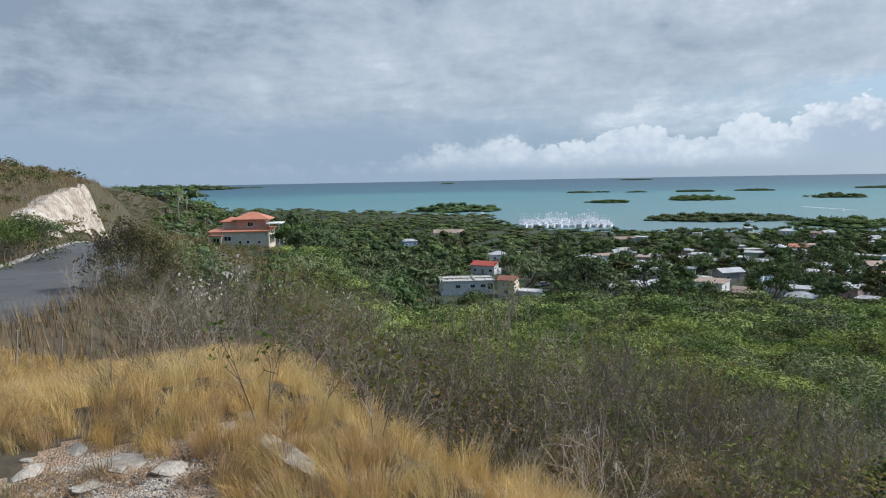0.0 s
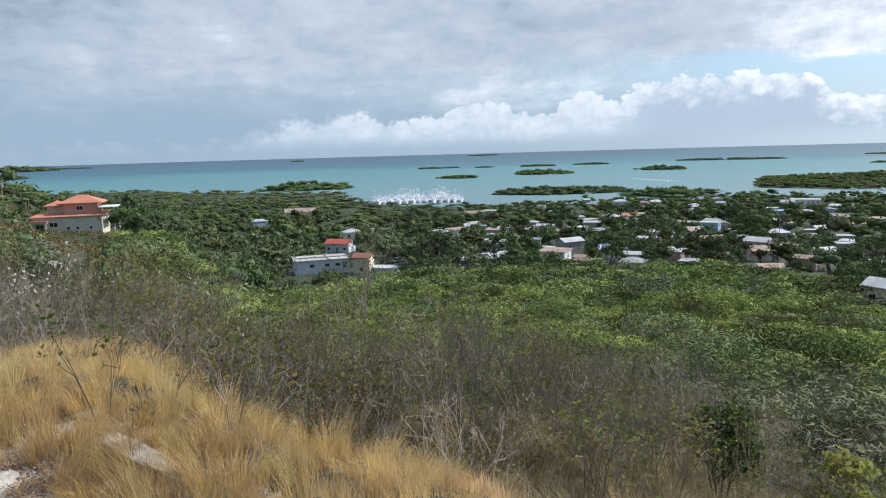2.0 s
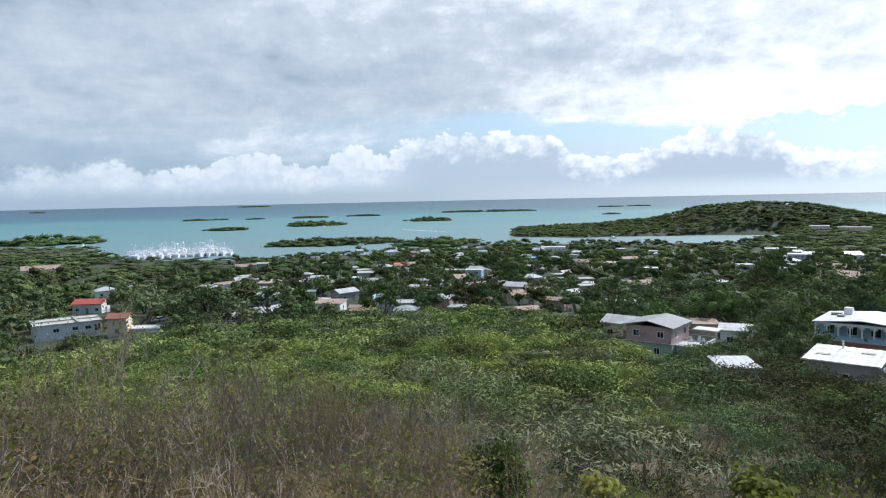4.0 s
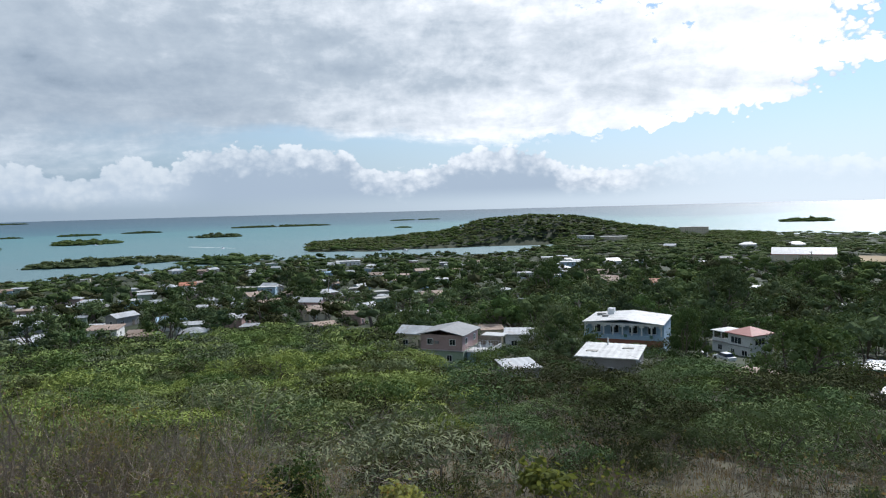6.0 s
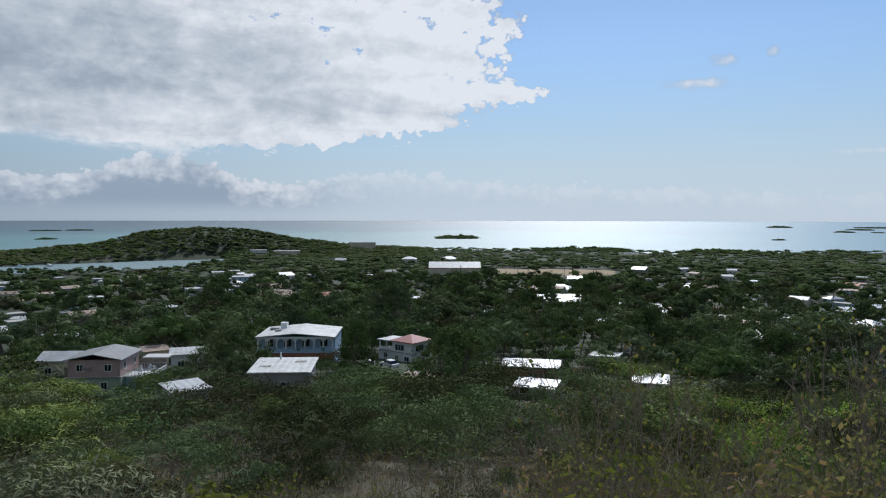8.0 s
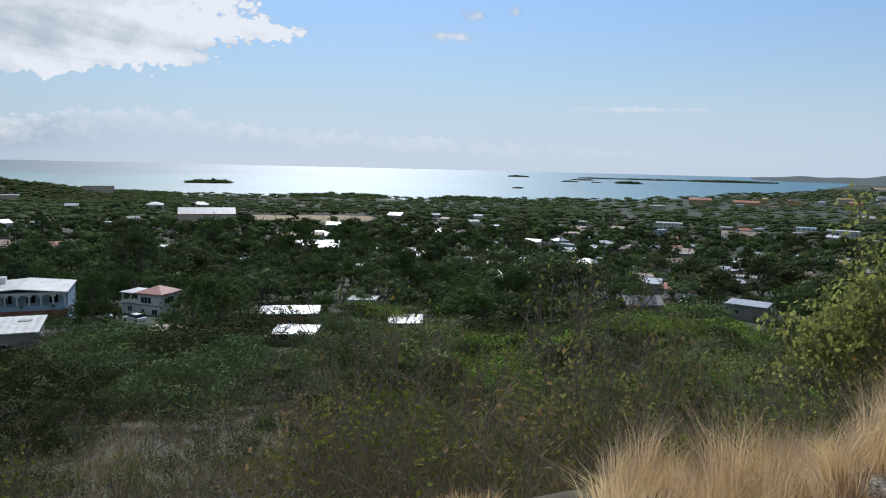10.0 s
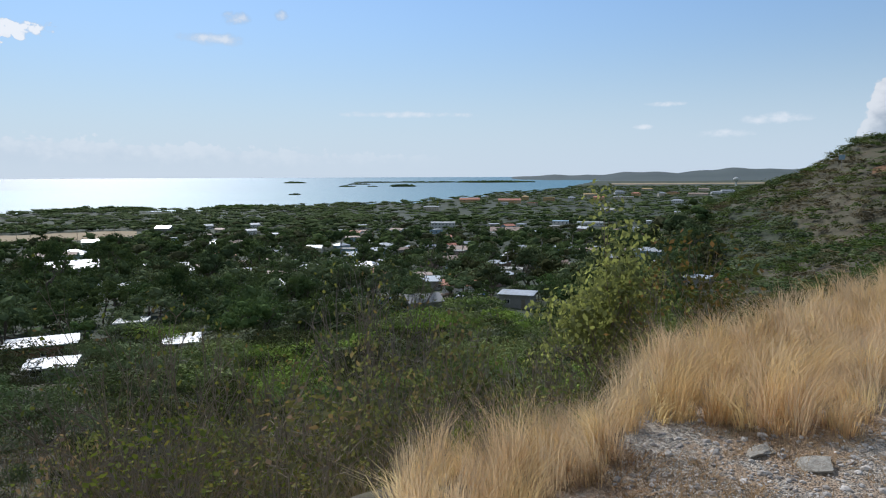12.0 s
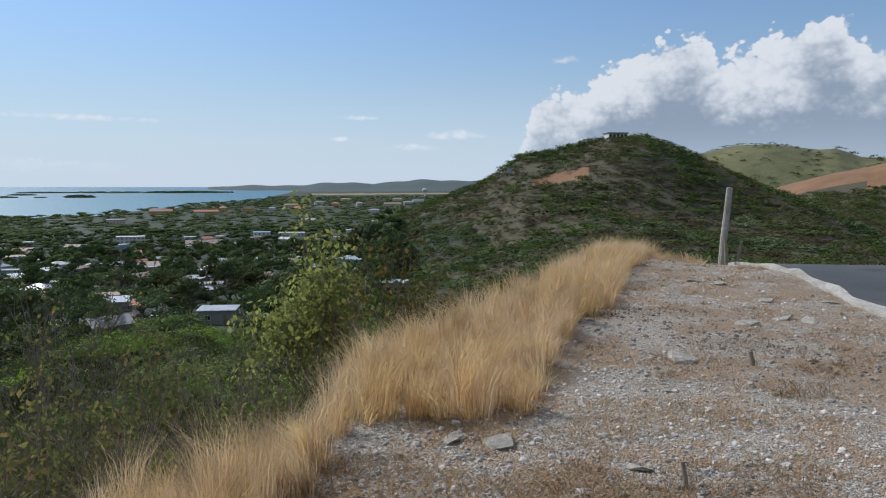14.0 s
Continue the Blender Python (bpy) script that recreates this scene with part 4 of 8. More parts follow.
def pink_house():
    top = house(47.85, 129, 8.2, 8.4, 5.5, -22, "open", "grey", "pink", 2, 50, "two-storey house, dusty pink above and pale green below", openings=(), z=27.3)
    block("lower_wall", top, "mint", (-4.25, -4.35, -2.5, 4.25, -4.2, 2.6), (4.1, -4.2, -2.5, 4.25, 4.3, 2.6))
    block("floor_band", top, "grey", (-4.5, -4.6, 2.6, 4.5, -4.2, 2.75))
    ridge_roof(top, -4.1, -4.2, 4.1, 4.2, 5.45, 0.95, "zinc_grey", 0.55)
    for u in (-2.2, 2.2):
        window(top, u, -4.2, 4.2, 1.05, 1.0, "front")
        window(top, 4.1, u, 4.2, 0.9, 1.0, "right")
    window(top, -1.6, -4.35, 1.3, 2.1, 1.1, "front", 2)
    window(top, 1.6, -4.35, 1.3, 0.9, 1.1, "front")
    block("ac_box", top, "grey", (-1.1, -4.6, 3.9, -0.5, -4.2, 4.4))
    block("terrace", top, "roofslab", (4.3, -3.0, 2.3, 9.2, 3.2, 2.5), (9.0, -3.0, 2.5, 9.2, 3.2, 3.1))
    block("annex", top, "blue", (4.4, -2.8, -2.5, 9.0, 3.0, 2.3))
    door(top, 6.6, -2.8, 0.9, 2.0)
    railing(top, 4.4, 9.1, 3.1, 2.5, 0.95, "zinc")
    railing(top, 4.4, 9.1, -2.9, 2.5, 0.95, "zinc")
    block("terrace_wall", top, "wood", (4.5, 3.2, 2.5, 9.0, 3.35, 4.2), label="brown board screen behind the terrace")
    block("awning", top, "roofslab", (5.0, 3.4, 4.2, 9.4, 6.6, 4.34))
    for u, v in ((5.2, 1.0), (6.4, 2.0), (7.6, 0.4)):
        block("terrace_chair", top, "white", (u, v, 2.5, u + 0.5, v + 0.5, 2.95), (u, v + 0.44, 2.95, u + 0.5, v + 0.5, 3.4), label="white plastic terrace chair")
    block("satellite_dish", top, "grey", (-1.9, -4.35, 3.9, -1.4, -4.25, 4.4))


def blue_apartments():
    top = house(62.45, 150, 15.6, 10.5, 5.9, -10, "open", "roofslab", "blue", 2, 45, "pale blue two-storey house with a long arcaded balcony", openings=(), z=25.7)
    block("balcony", top, "blue", (-7.8, -7.2, 2.75, 7.8, -5.2, 2.95), (-7.8, -7.2, 2.95, 7.8, -7.05, 3.6))
    block("band", top, "brick", (-7.8, -7.25, 1.5, 7.8, -7.05, 2.75), label="brick-red band under the balcony")
    cols = [(-7.6 + i * 15.1 / 8 - 0.13, -7.2, 3.6, -7.6 + i * 15.1 / 8 + 0.13, -6.95, 5.6) for i in range(9)]
    for c in cols:
        block("column", top, "white", c)
    block("lintel", top, "white", (-7.8, -7.25, 5.6, 7.8, -6.9, 6.0))
    ridge_roof(top, -7.8, -7.3, 7.8, 5.4, 5.95, 0.75, "roofslab", 0.3)
    for i in range(4):
        window(top, -5.6 + i * 3.7, -5.25, 4.5, 1.5, 1.5, "front")
    for i in range(3):
        door(top, 1.0 + i * 2.4, -5.25, 1.0, 2.1)
    for u in (-2.5, 0.8, 3.4):
        window(top, 7.6, u, 4.5, 1.0, 1.0, "right")
    for i in range(8):
        u = -7.6 + i * 15.1 / 8
        for x0 in (u + 0.13, u + 1.39):
            block("bracket", top, "white", (x0, -7.15, 5.25, x0 + 0.37, -7.0, 5.6))
    for u in (-5.2, 0.6, 5.6):
        block("wheel_ornament", top, "mint_dark", (u - 0.3, -7.3, 3.2, u + 0.3, -7.2, 3.8))
    block("roof_clutter", top, "grey", (-6.6, 0.0, 6.1, -4.9, 1.1, 6.75), (-5.0, -2.6, 6.2, -3.8, -1.6, 6.8))
    block("water_tank", top, "hull", (-4.6, 1.0, 6.4, -3.2, 2.4, 7.7))


def grey_house():
    top = house(61.05, 112, 8.8, 8.4, 3.2, -10, "shed", "roofslab", "grey", 1, 55, "grey block house with a patched white roof", openings=())
    window(top, -3.4, -4.2, 0.9, 0.6, 0.6, "front", 0)
    window(top, 0.6, -4.2, 1.5, 0.7, 0.5, "front", 0)
    window(top, 4.4, 0.5, 1.5, 1.0, 1.0, "right")
    for x, y in ((-2.8, -1.0), (2.4, 1.8)):
        block("patch", top, "concrete", (x - 0.9, y - 0.5, 3.5 + y * 0.05, x + 0.9, y + 0.6, 3.66 + y * 0.05))
    block("vent", top, "white", (-1.2, 3.2, 3.6, -1.0, 3.4, 4.9))


def red_roof_house():
    top = house(71.4, 149, 5.6, 5.8, 4.5, -40, "hip", "rose", "white", 2, 78, "white two-storey house with a faded red hipped roof", openings=())
    YARDS.append((*bearing(69.5, 150), 9.0, 100.0))
    window(top, -0.8, -2.9, 3.3, 2.4, 1.2, "front", 2)
    window(top, 2.8, -0.6, 3.3, 2.6, 1.2, "right", 2)
    window(top, 1.2, -2.9, 1.0, 1.2, 1.0, "front")
    window(top, -1.6, -2.9, 1.0, 0.8, 0.9, "front")
    block("floor_band", top, "grey", (-2.9, -3.05, 2.2, 2.95, -2.9, 2.36))
    block("wing", top, "white", (-7.4, -2.2, -2.5, -2.8, 2.8, 2.2), (-7.4, -2.2, 2.2, -2.8, -2.0, 2.9))
    block("wing_roof", top, "zinc", (-7.7, -2.5, 4.25, -2.8, 3.0, 4.4))
    for u in (-7.2, -5.2, -3.2):
        block("post", top, "white", (u - 0.1, -2.2, 2.9, u + 0.1, -2.0, 4.25))
    block("ledge", top, "grey", (-7.5, -2.7, 2.2, -2.8, -2.2, 2.35))
    window(top, -5.4, -2.2, 1.1, 1.0, 1.0, "front")


def tin_house():
    top = house(81.35, 122, 9.4, 5.2, 2.6, -4, "shed", "zinc", "brick", 1, 45, "brick house under a bright tin roof with a dark edge", openings=())
    window(top, 3.2, -2.6, 1.3, 1.6, 1.1, "front", 2)
    window(top, 0.2, -2.6, 1.4, 0.6, 0.6, "front", 0)
    block("fascia", top, "mint_dark", (-5.1, -3.2, 2.52, 5.1, -3.1, 2.76))
    block("carport", top, "zinc", (-8.2, -2.2, 2.5, -5.3, 1.4, 2.62), (-8.0, -2.0, -1.5, -7.85, -1.85, 2.5), (-8.0, 1.1, -1.5, -7.85, 1.25, 2.5))


def sports_hall():
    top = house(75.0, 632, 46.0, 22.0, 6.0, 0, "gable", "roofslab", "cream", 1, 70, "large hall with a white roof edged in red", "hall", openings=())
    for s in (-1, 1):
        block("fascia", top, "red", (s * 23.6 - 0.2, -11.6, 5.8, s * 23.6 + 0.2, 11.6, 6.6))
    block("front_fascia", top, "red", (-23.4, -11.75, 5.7, 23.4, -11.55, 6.1))
    for i in range(6):
        block("pillar", top, "white", (-22.8 + i * 9.1, -11.3, -1.0, -22.4 + i * 9.1, -11.02, 5.7))


def concrete_house():
    top = house(1.75, 214, 16.0, 11.0, 2.9, 6, "flat", "roof_stained", "white", 1, 44, "grey concrete house with a stained flat roof", openings=(), z=21.6)
    for u in (-3.0, 1.5, 4.6):
        window(top, u, -5.5, 1.5, 1.3, 0.9, "front")
    window(top, 6.9, -5.5, 1.3, 1.4, 1.8, "front")
    block("roof_beam", top, "concrete", (-8.2, -0.3, 3.1, 8.2, 0.1, 3.4), (2.0, -5.6, 3.1, 2.4, 5.6, 3.45))
    x = house(5.3, 206, 5.0, 5.0, 4.8, -18, "gable", "brick", "cream", 1, 60, "small pink gabled ruin beside the concrete house", openings=())
    window(x, 0.0, -2.5, 1.6, 1.0, 1.2, "front")
    house(7.2, 205, 9.0, 5.0, 1.0, -25, "flat", "roofslab", "white", 1, 60, "low white flat-roofed annex", openings=())


def hilltop_house():
    top = house(150.0, 340, 9.0, 7.0, 2.8, 20, "flat", "grey", "white", 1, 6, "white house with open arches on the hilltop", openings=(), z=height(*bearing(150.0, 340)) - 0.8)
    for i in range(5):
        window(top, -3.6 + i * 1.8, -3.5, 1.6, 1.2, 1.8, "front", 0)
    block("roof_frame", top, "grey", (-5.0, -4.2, 3.1, 5.0, 3.9, 3.3))


villa()
pink_house()
blue_apartments()
grey_house()
red_roof_house()
tin_house()
sports_hall()
concrete_house()
hilltop_house()

# the houses of the town
def town_house(az, r, w, d, h, turn, roof, roof_mat, wall, storeys, yard):
    k = 0.9 if 180 < r < 700 else 1.0
    house(az, r, w * k, d * k, h, turn, roof, roof_mat, wall, storeys, yard)


town_house(3.46, 290, 11.8, 7.9, 3.4, -25, "gable", "red", "white", 1, 60)
town_house(4.45, 333, 8.9, 7.3, 5.8, 8, "hip", "zinc", "white", 2, 27)
town_house(6.73, 365, 10.8, 7.0, 3.2, -25, "gable", "zinc", "grey", 1, 27)
town_house(14.56, 374, 12.7, 7.7, 3.2, 18, "gable", "zinc", "cream", 1, 27)
town_house(20.31, 363, 9.3, 8.2, 3.2, -25, "shed", "zinc", "white", 1, 27)
town_house(21.28, 329, 7.3, 5.0, 3.2, 18, "hip", "grey", "grey", 1, 27)
town_house(25.63, 444, 11.4, 8.1, 3.4, -12, "hip", "zinc", "blue", 1, 27)
town_house(25.33, 310, 8.0, 6.8, 3.2, 0, "shed", "zinc", "white", 1, 27)
town_house(20.38, 249, 6.1, 5.0, 3.0, -25, "flat", "roofslab", "grey", 1, 27)
town_house(25.88, 245, 10.4, 8.8, 3.0, 0, "shed", "blue", "white", 1, 27)
town_house(27.19, 422, 7.5, 6.3, 3.2, -12, "flat", "roofslab", "white", 1, 27)
town_house(28.79, 328, 6.4, 5.0, 3.0, 0, "gable", "zinc", "white", 1, 27)
town_house(30.07, 323, 4.5, 5.0, 3.0, 30, "gable", "zinc", "cream", 1, 27)
town_house(30.90, 255, 5.1, 5.0, 3.0, 0, "gable", "rust", "cream", 1, 27)
town_house(-2.90, 485, 11.2, 7.0, 3.4, 18, "hip", "zinc", "blue", 1, 27)
town_house(0.39, 591, 28.1, 14.0, 3.4, 0, "gable", "rust", "cream", 1, 27)
town_house(-11.08, 576, 18.7, 13.4, 3.6, 0, "hip", "white", "mint", 1, 27)
town_house(33.15, 362, 9.7, 6.5, 5.6, -12, "flat", "roofslab", "blue", 2, 27)
town_house(36.68, 254, 8.8, 6.6, 5.6, -25, "gable", "zinc", "pink", 2, 27)
town_house(36.98, 244, 9.0, 8.0, 3.2, 18, "gable", "rust", "cream", 1, 27)
town_house(33.78, 252, 6.4, 5.5, 3.0, -25, "shed", "zinc", "grey", 1, 27)
town_house(37.66, 192, 6.7, 5.9, 3.0, 18, "shed", "rust", "grey", 1, 27)
town_house(39.69, 314, 9.0, 7.3, 3.2, 0, "gable", "zinc", "pink", 1, 27)
town_house(37.94, 497, 11.1, 9.5, 3.2, 18, "flat", "blue", "blue", 1, 27)
town_house(39.76, 489, 7.5, 5.0, 5.0, 8, "hip", "zinc", "blue", 2, 27)
town_house(39.66, 639, 23.7, 14.0, 3.4, 0, "flat", "roofslab", "white", 1, 27)
town_house(41.91, 569, 15.2, 11.1, 3.2, -12, "shed", "zinc", "white", 1, 27)
town_house(48.90, 532, 9.8, 6.6, 3.4, 0, "hip", "zinc", "white", 1, 27)
town_house(45.25, 151, 7.0, 5.9, 3.2, -25, "gable", "zinc", "cream", 1, 42)
town_house(51.34, 161, 4.7, 5.0, 3.2, 8, "shed", "rust", "cream", 1, 42)
town_house(57.88, 516, 15.7, 12.4, 5.6, 0, "flat", "roofslab", "blue", 2, 27)
town_house(61.04, 565, 15.7, 11.9, 3.2, 30, "gable", "zinc", "white", 1, 27)
town_house(63.31, 557, 6.2, 5.0, 3.4, 0, "gable", "zinc", "blue", 1, 36)
town_house(59.92, 449, 16.6, 10.7, 3.2, 0, "gable", "rust", "white", 1, 27)
town_house(60.46, 365, 16.7, 13.4, 3.2, 0, "gable", "rust", "pink", 1, 27)
town_house(59.12, 972, 22.1, 13.7, 3.4, 0, "flat", "roofslab", "white", 1, 36)
town_house(61.34, 970, 35.7, 14.0, 3.4, 0, "flat", "roofslab", "cream", 1, 36)
town_house(67.41, 1074, 40.0, 14.0, 8.0, 0, "flat", "roofslab", "cream", 3, 36)
town_house(65.66, 797, 12.2, 9.0, 3.2, -12, "gable", "zinc", "white", 1, 36)
town_house(71.26, 794, 16.5, 11.6, 3.4, 0, "hip", "zinc", "white", 1, 36)
town_house(74.51, 830, 19.8, 14.0, 3.4, 0, "hip", "zinc", "white", 1, 36)
town_house(69.68, 603, 10.2, 7.1, 3.2, 18, "gable", "grey", "cream", 1, 36)
town_house(83.67, 432, 14.1, 9.3, 3.2, 0, "hip", "zinc", "white", 1, 36)
town_house(82.19, 329, 6.3, 5.0, 3.2, -25, "shed", "zinc", "white", 1, 36)
town_house(53.92, 149, 7.3, 5.9, 3.2, 0, "shed", "zinc", "white", 1, 42)
town_house(53.49, 100, 4.5, 5.0, 2.6, 18, "shed", "zinc", "grey", 1, 42)
town_house(71.77, 100, 4.5, 5.0, 2.4, -25, "shed", "rust", "grey", 1, 42)
town_house(81.8, 88, 4.6, 3.6, 1.7, -12, "shed", "zinc", "grey", 1, 42)
town_house(83.57, 328, 21.7, 14.0, 3.2, 0, "gable", "zinc", "grey", 1, 36)
town_house(86.55, 236, 12.6, 7.7, 3.0, 0, "flat", "roofslab", "white", 1, 36)
town_house(89.97, 320, 20.3, 14.0, 3.2, 0, "flat", "roofslab", "grey", 1, 36)
town_house(92.07, 284, 6.4, 5.6, 3.0, 0, "shed", "zinc", "white", 1, 36)
town_house(84.83, 490, 10.5, 8.6, 5.6, 0, "gable", "zinc", "mint", 2, 36)
town_house(83.65, 424, 14.3, 8.7, 3.2, 0, "hip", "zinc", "white", 1, 36)
town_house(93.37, 494, 16.8, 11.7, 3.2, 0, "flat", "roofslab", "white", 1, 36)
town_house(93.15, 687, 9.4, 6.1, 3.2, 30, "gable", "zinc", "white", 1, 36)
town_house(96.66, 689, 9.5, 6.9, 3.2, 18, "gable", "zinc", "white", 1, 36)
town_house(89.96, 660, 14.7, 11.8, 3.2, -25, "gable", "zinc", "grey", 1, 36)
town_house(87.36, 142, 5.1, 5.0, 2.8, -12, "flat", "roofslab", "grey", 1, 42)
town_house(90.89, 111, 4.8, 5.0, 1.9, 0, "shed", "zinc", "white", 1, 42)
town_house(111.89, 650, 24.9, 14.0, 5.6, 0, "flat", "roofslab", "white", 2, 36)
town_house(117.25, 577, 32.1, 14.0, 3.4, 0, "gable", "rust", "cream", 1, 36)
town_house(121.53, 666, 16.5, 14.0, 5.6, 0, "flat", "blue", "white", 2, 36)
town_house(123.87, 690, 27.3, 14.0, 3.4, 0, "flat", "roofslab", "white", 1, 36)
town_house(119.34, 305, 7.6, 5.0, 3.2, -25, "shed", "zinc", "white", 1, 13)
town_house(110.09, 239, 7.5, 5.6, 3.0, 0, "shed", "rust", "cream", 1, 16)
town_house(110.73, 220, 11.3, 9.4, 3.0, 0, "shed", "zinc", "grey", 1, 16)
town_house(110.10, 150, 7.2, 6.4, 3.0, 18, "gable", "grey", "grey", 1, 42)
town_house(118.08, 162, 7.7, 5.0, 3.0, -12, "shed", "zinc", "grey", 1, 42)
town_house(132.23, 182, 6.2, 5.0, 3.0, -12, "shed", "zinc", "grey", 1, 16)
town_house(110.93, 1007, 22.4, 14.0, 5.6, 0, "flat", "roofslab", "cream", 2, 36)
town_house(114.09, 1299, 36.8, 14.0, 6.0, 0, "gable", "salmon", "ochre", 2, 40)
town_house(117.36, 1266, 40.0, 14.0, 6.0, 0, "gable", "salmon", "ochre", 2, 40)
town_house(126.43, 1461, 40.0, 14.0, 6.0, 0, "flat", "roofslab", "cream", 2, 40)
town_house(132.04, 1610, 40.0, 14.0, 6.0, 0, "gable", "rust", "cream", 2, 40)
town_house(104.82, 352, 10.8, 8.4, 3.0, 18, "shed", "zinc", "grey", 1, 13)
town_house(101.33, 412, 10.1, 7.6, 3.0, -12, "gable", "zinc", "cream", 1, 13)
town_house(105.58, 234, 5.4, 5.0, 3.0, -25, "shed", "rust", "grey", 1, 16)
town_house(114.17, 422, 9.2, 5.9, 3.0, 18, "gable", "zinc", "grey", 1, 13)
town_house(128.91, 717, 17.1, 11.8, 3.4, 0, "flat", "roofslab", "white", 1, 36)
town_house(131.16, 947, 27.0, 14.0, 3.4, 0, "shed", "zinc", "cream", 1, 36)
town_house(23.21, 450, 7.7, 5.5, 3.3, 14, "shed", "zinc", "white", 1, 19)
town_house(33.38, 411, 9.6, 8.1, 3.1, -35, "gable", "zinc", "mint", 1, 19)
town_house(127.34, 629, 8.4, 6.4, 3.4, 0, "flat", "roofslab", "white", 1, 13)
town_house(23.90, 417, 11.8, 7.3, 3.5, 40, "flat", "roof_stained", "pink", 1, 19)
town_house(32.16, 551, 11.3, 8.7, 3.2, 20, "shed", "zinc", "pink", 1, 19)
town_house(57.25, 636, 9.9, 6.5, 3.1, 8, "shed", "zinc", "cream", 1, 19)
town_house(99.66, 530, 10.8, 7.7, 3.2, -37, "shed", "zinc", "white", 1, 13)
town_house(41.35, 530, 6.7, 4.2, 3.4, -39, "flat", "roofslab", "blue", 1, 19)
town_house(95.24, 469, 10.8, 7.3, 3.0, 22, "gable", "rust", "white", 1, 24)
town_house(96.35, 597, 9.3, 6.6, 3.4, 16, "gable", "zinc", "white", 1, 13)
town_house(57.27, 455, 7.4, 6.1, 3.0, -21, "shed", "zinc", "blue", 1, 19)
town_house(68.30, 567, 10.1, 6.3, 3.0, 36, "shed", "zinc", "mint", 1, 24)
town_house(37.95, 426, 11.9, 9.0, 3.3, 38, "flat", "roofslab", "blue", 1, 19)
town_house(121.73, 401, 10.8, 8.2, 3.2, -22, "shed", "zinc", "blue", 1, 13)
town_house(102.07, 460, 10.2, 7.7, 3.1, 7, "flat", "roofslab", "cream", 1, 13)
town_house(78.27, 265, 8.3, 5.8, 3.0, -38, "flat", "roofslab", "grey", 1, 24)
town_house(57.67, 599, 7.4, 5.5, 3.2, 33, "gable", "zinc", "white", 1, 19)
town_house(104.41, 500, 11.4, 8.0, 3.1, 0, "shed", "rust", "blue", 1, 13)
town_house(52.00, 535, 9.3, 6.7, 3.5, 40, "flat", "roofslab", "blue", 1, 19)
town_house(28.36, 481, 11.4, 9.1, 3.0, -10, "shed", "rust", "white", 1, 19)
town_house(98.21, 556, 10.4, 7.7, 2.9, -9, "shed", "zinc", "cream", 1, 13)
town_house(99.66, 297, 11.3, 8.6, 3.3, 40, "shed", "zinc", "pink", 1, 13)
town_house(29.02, 623, 9.6, 7.4, 3.3, 30, "gable", "zinc", "cream", 1, 19)
town_house(21.09, 491, 7.4, 6.1, 3.1, 10, "flat", "roof_stained", "grey", 1, 19)
town_house(53.63, 254, 8.0, 6.2, 3.1, -21, "shed", "zinc", "white", 1, 19)
town_house(27.11, 363, 9.1, 7.1, 3.0, 17, "shed", "zinc", "pink", 1, 19)
town_house(56.38, 416, 11.1, 8.3, 3.0, 39, "flat", "roofslab", "blue", 1, 19)
town_house(126.09, 576, 7.9, 6.4, 3.3, -1, "gable", "rust", "white", 1, 13)
town_house(117.27, 627, 11.4, 8.7, 3.3, 37, "gable", "salmon", "blue", 1, 13)
town_house(72.31, 332, 9.2, 6.8, 3.3, -9, "shed", "zinc", "white", 1, 24)
town_house(123.41, 610, 11.1, 8.4, 3.3, -38, "gable", "zinc", "pink", 1, 13)
town_house(126.76, 427, 11.0, 7.4, 3.1, 37, "gable", "salmon", "mint", 1, 13)
town_house(129.05, 617, 9.6, 6.4, 3.0, 15, "hip", "zinc", "blue", 1, 13)
town_house(14.83, 414, 11.7, 9.8, 3.1, 39, "flat", "roof_stained", "cream", 1, 19)
town_house(37.51, 530, 9.9, 6.7, 3.5, -19, "flat", "roofslab", "grey", 1, 19)
town_house(127.46, 354, 10.7, 8.1, 2.9, 32, "shed", "rust", "cream", 1, 13)
town_house(28.31, 596, 8.1, 6.0, 3.3, -31, "gable", "rust", "pink", 1, 19)
town_house(111.31, 582, 10.2, 6.8, 3.3, 40, "flat", "roofslab", "blue", 1, 13)
town_house(97.79, 329, 6.8, 4.2, 3.0, -33, "gable", "rust", "pink", 1, 13)
town_house(46.40, 285, 10.9, 7.6, 3.3, 23, "gable", "rust", "grey", 1, 19)
town_house(47.49, 583, 7.5, 5.2, 3.1, 6, "shed", "zinc", "grey", 1, 19)
town_house(57.44, 336, 7.7, 4.7, 3.0, 1, "shed", "zinc", "grey", 1, 19)
town_house(103.64, 598, 7.3, 5.0, 3.2, 5, "flat", "roofslab", "white", 1, 13)
town_house(93.13, 569, 7.1, 4.8, 3.2, -30, "gable", "rust", "mint", 1, 24)
town_house(94.32, 368, 9.8, 7.7, 2.9, 15, "gable", "salmon", "cream", 1, 24)
town_house(105.64, 529, 8.9, 6.0, 3.3, -19, "gable", "rust", "pink", 1, 13)
town_house(112.43, 317, 9.2, 7.4, 2.9, 40, "gable", "rust", "grey", 1, 13)
town_house(31.92, 525, 9.5, 6.5, 3.5, -34, "shed", "zinc", "white", 1, 19)
town_house(98.69, 250, 11.4, 7.6, 3.3, -4, "shed", "rust", "grey", 1, 16)
town_house(60.87, 390, 11.0, 7.2, 3.5, -30, "gable", "rust", "white", 1, 19)
town_house(15.91, 538, 10.3, 6.3, 2.9, -23, "shed", "zinc", "mint", 1, 19)
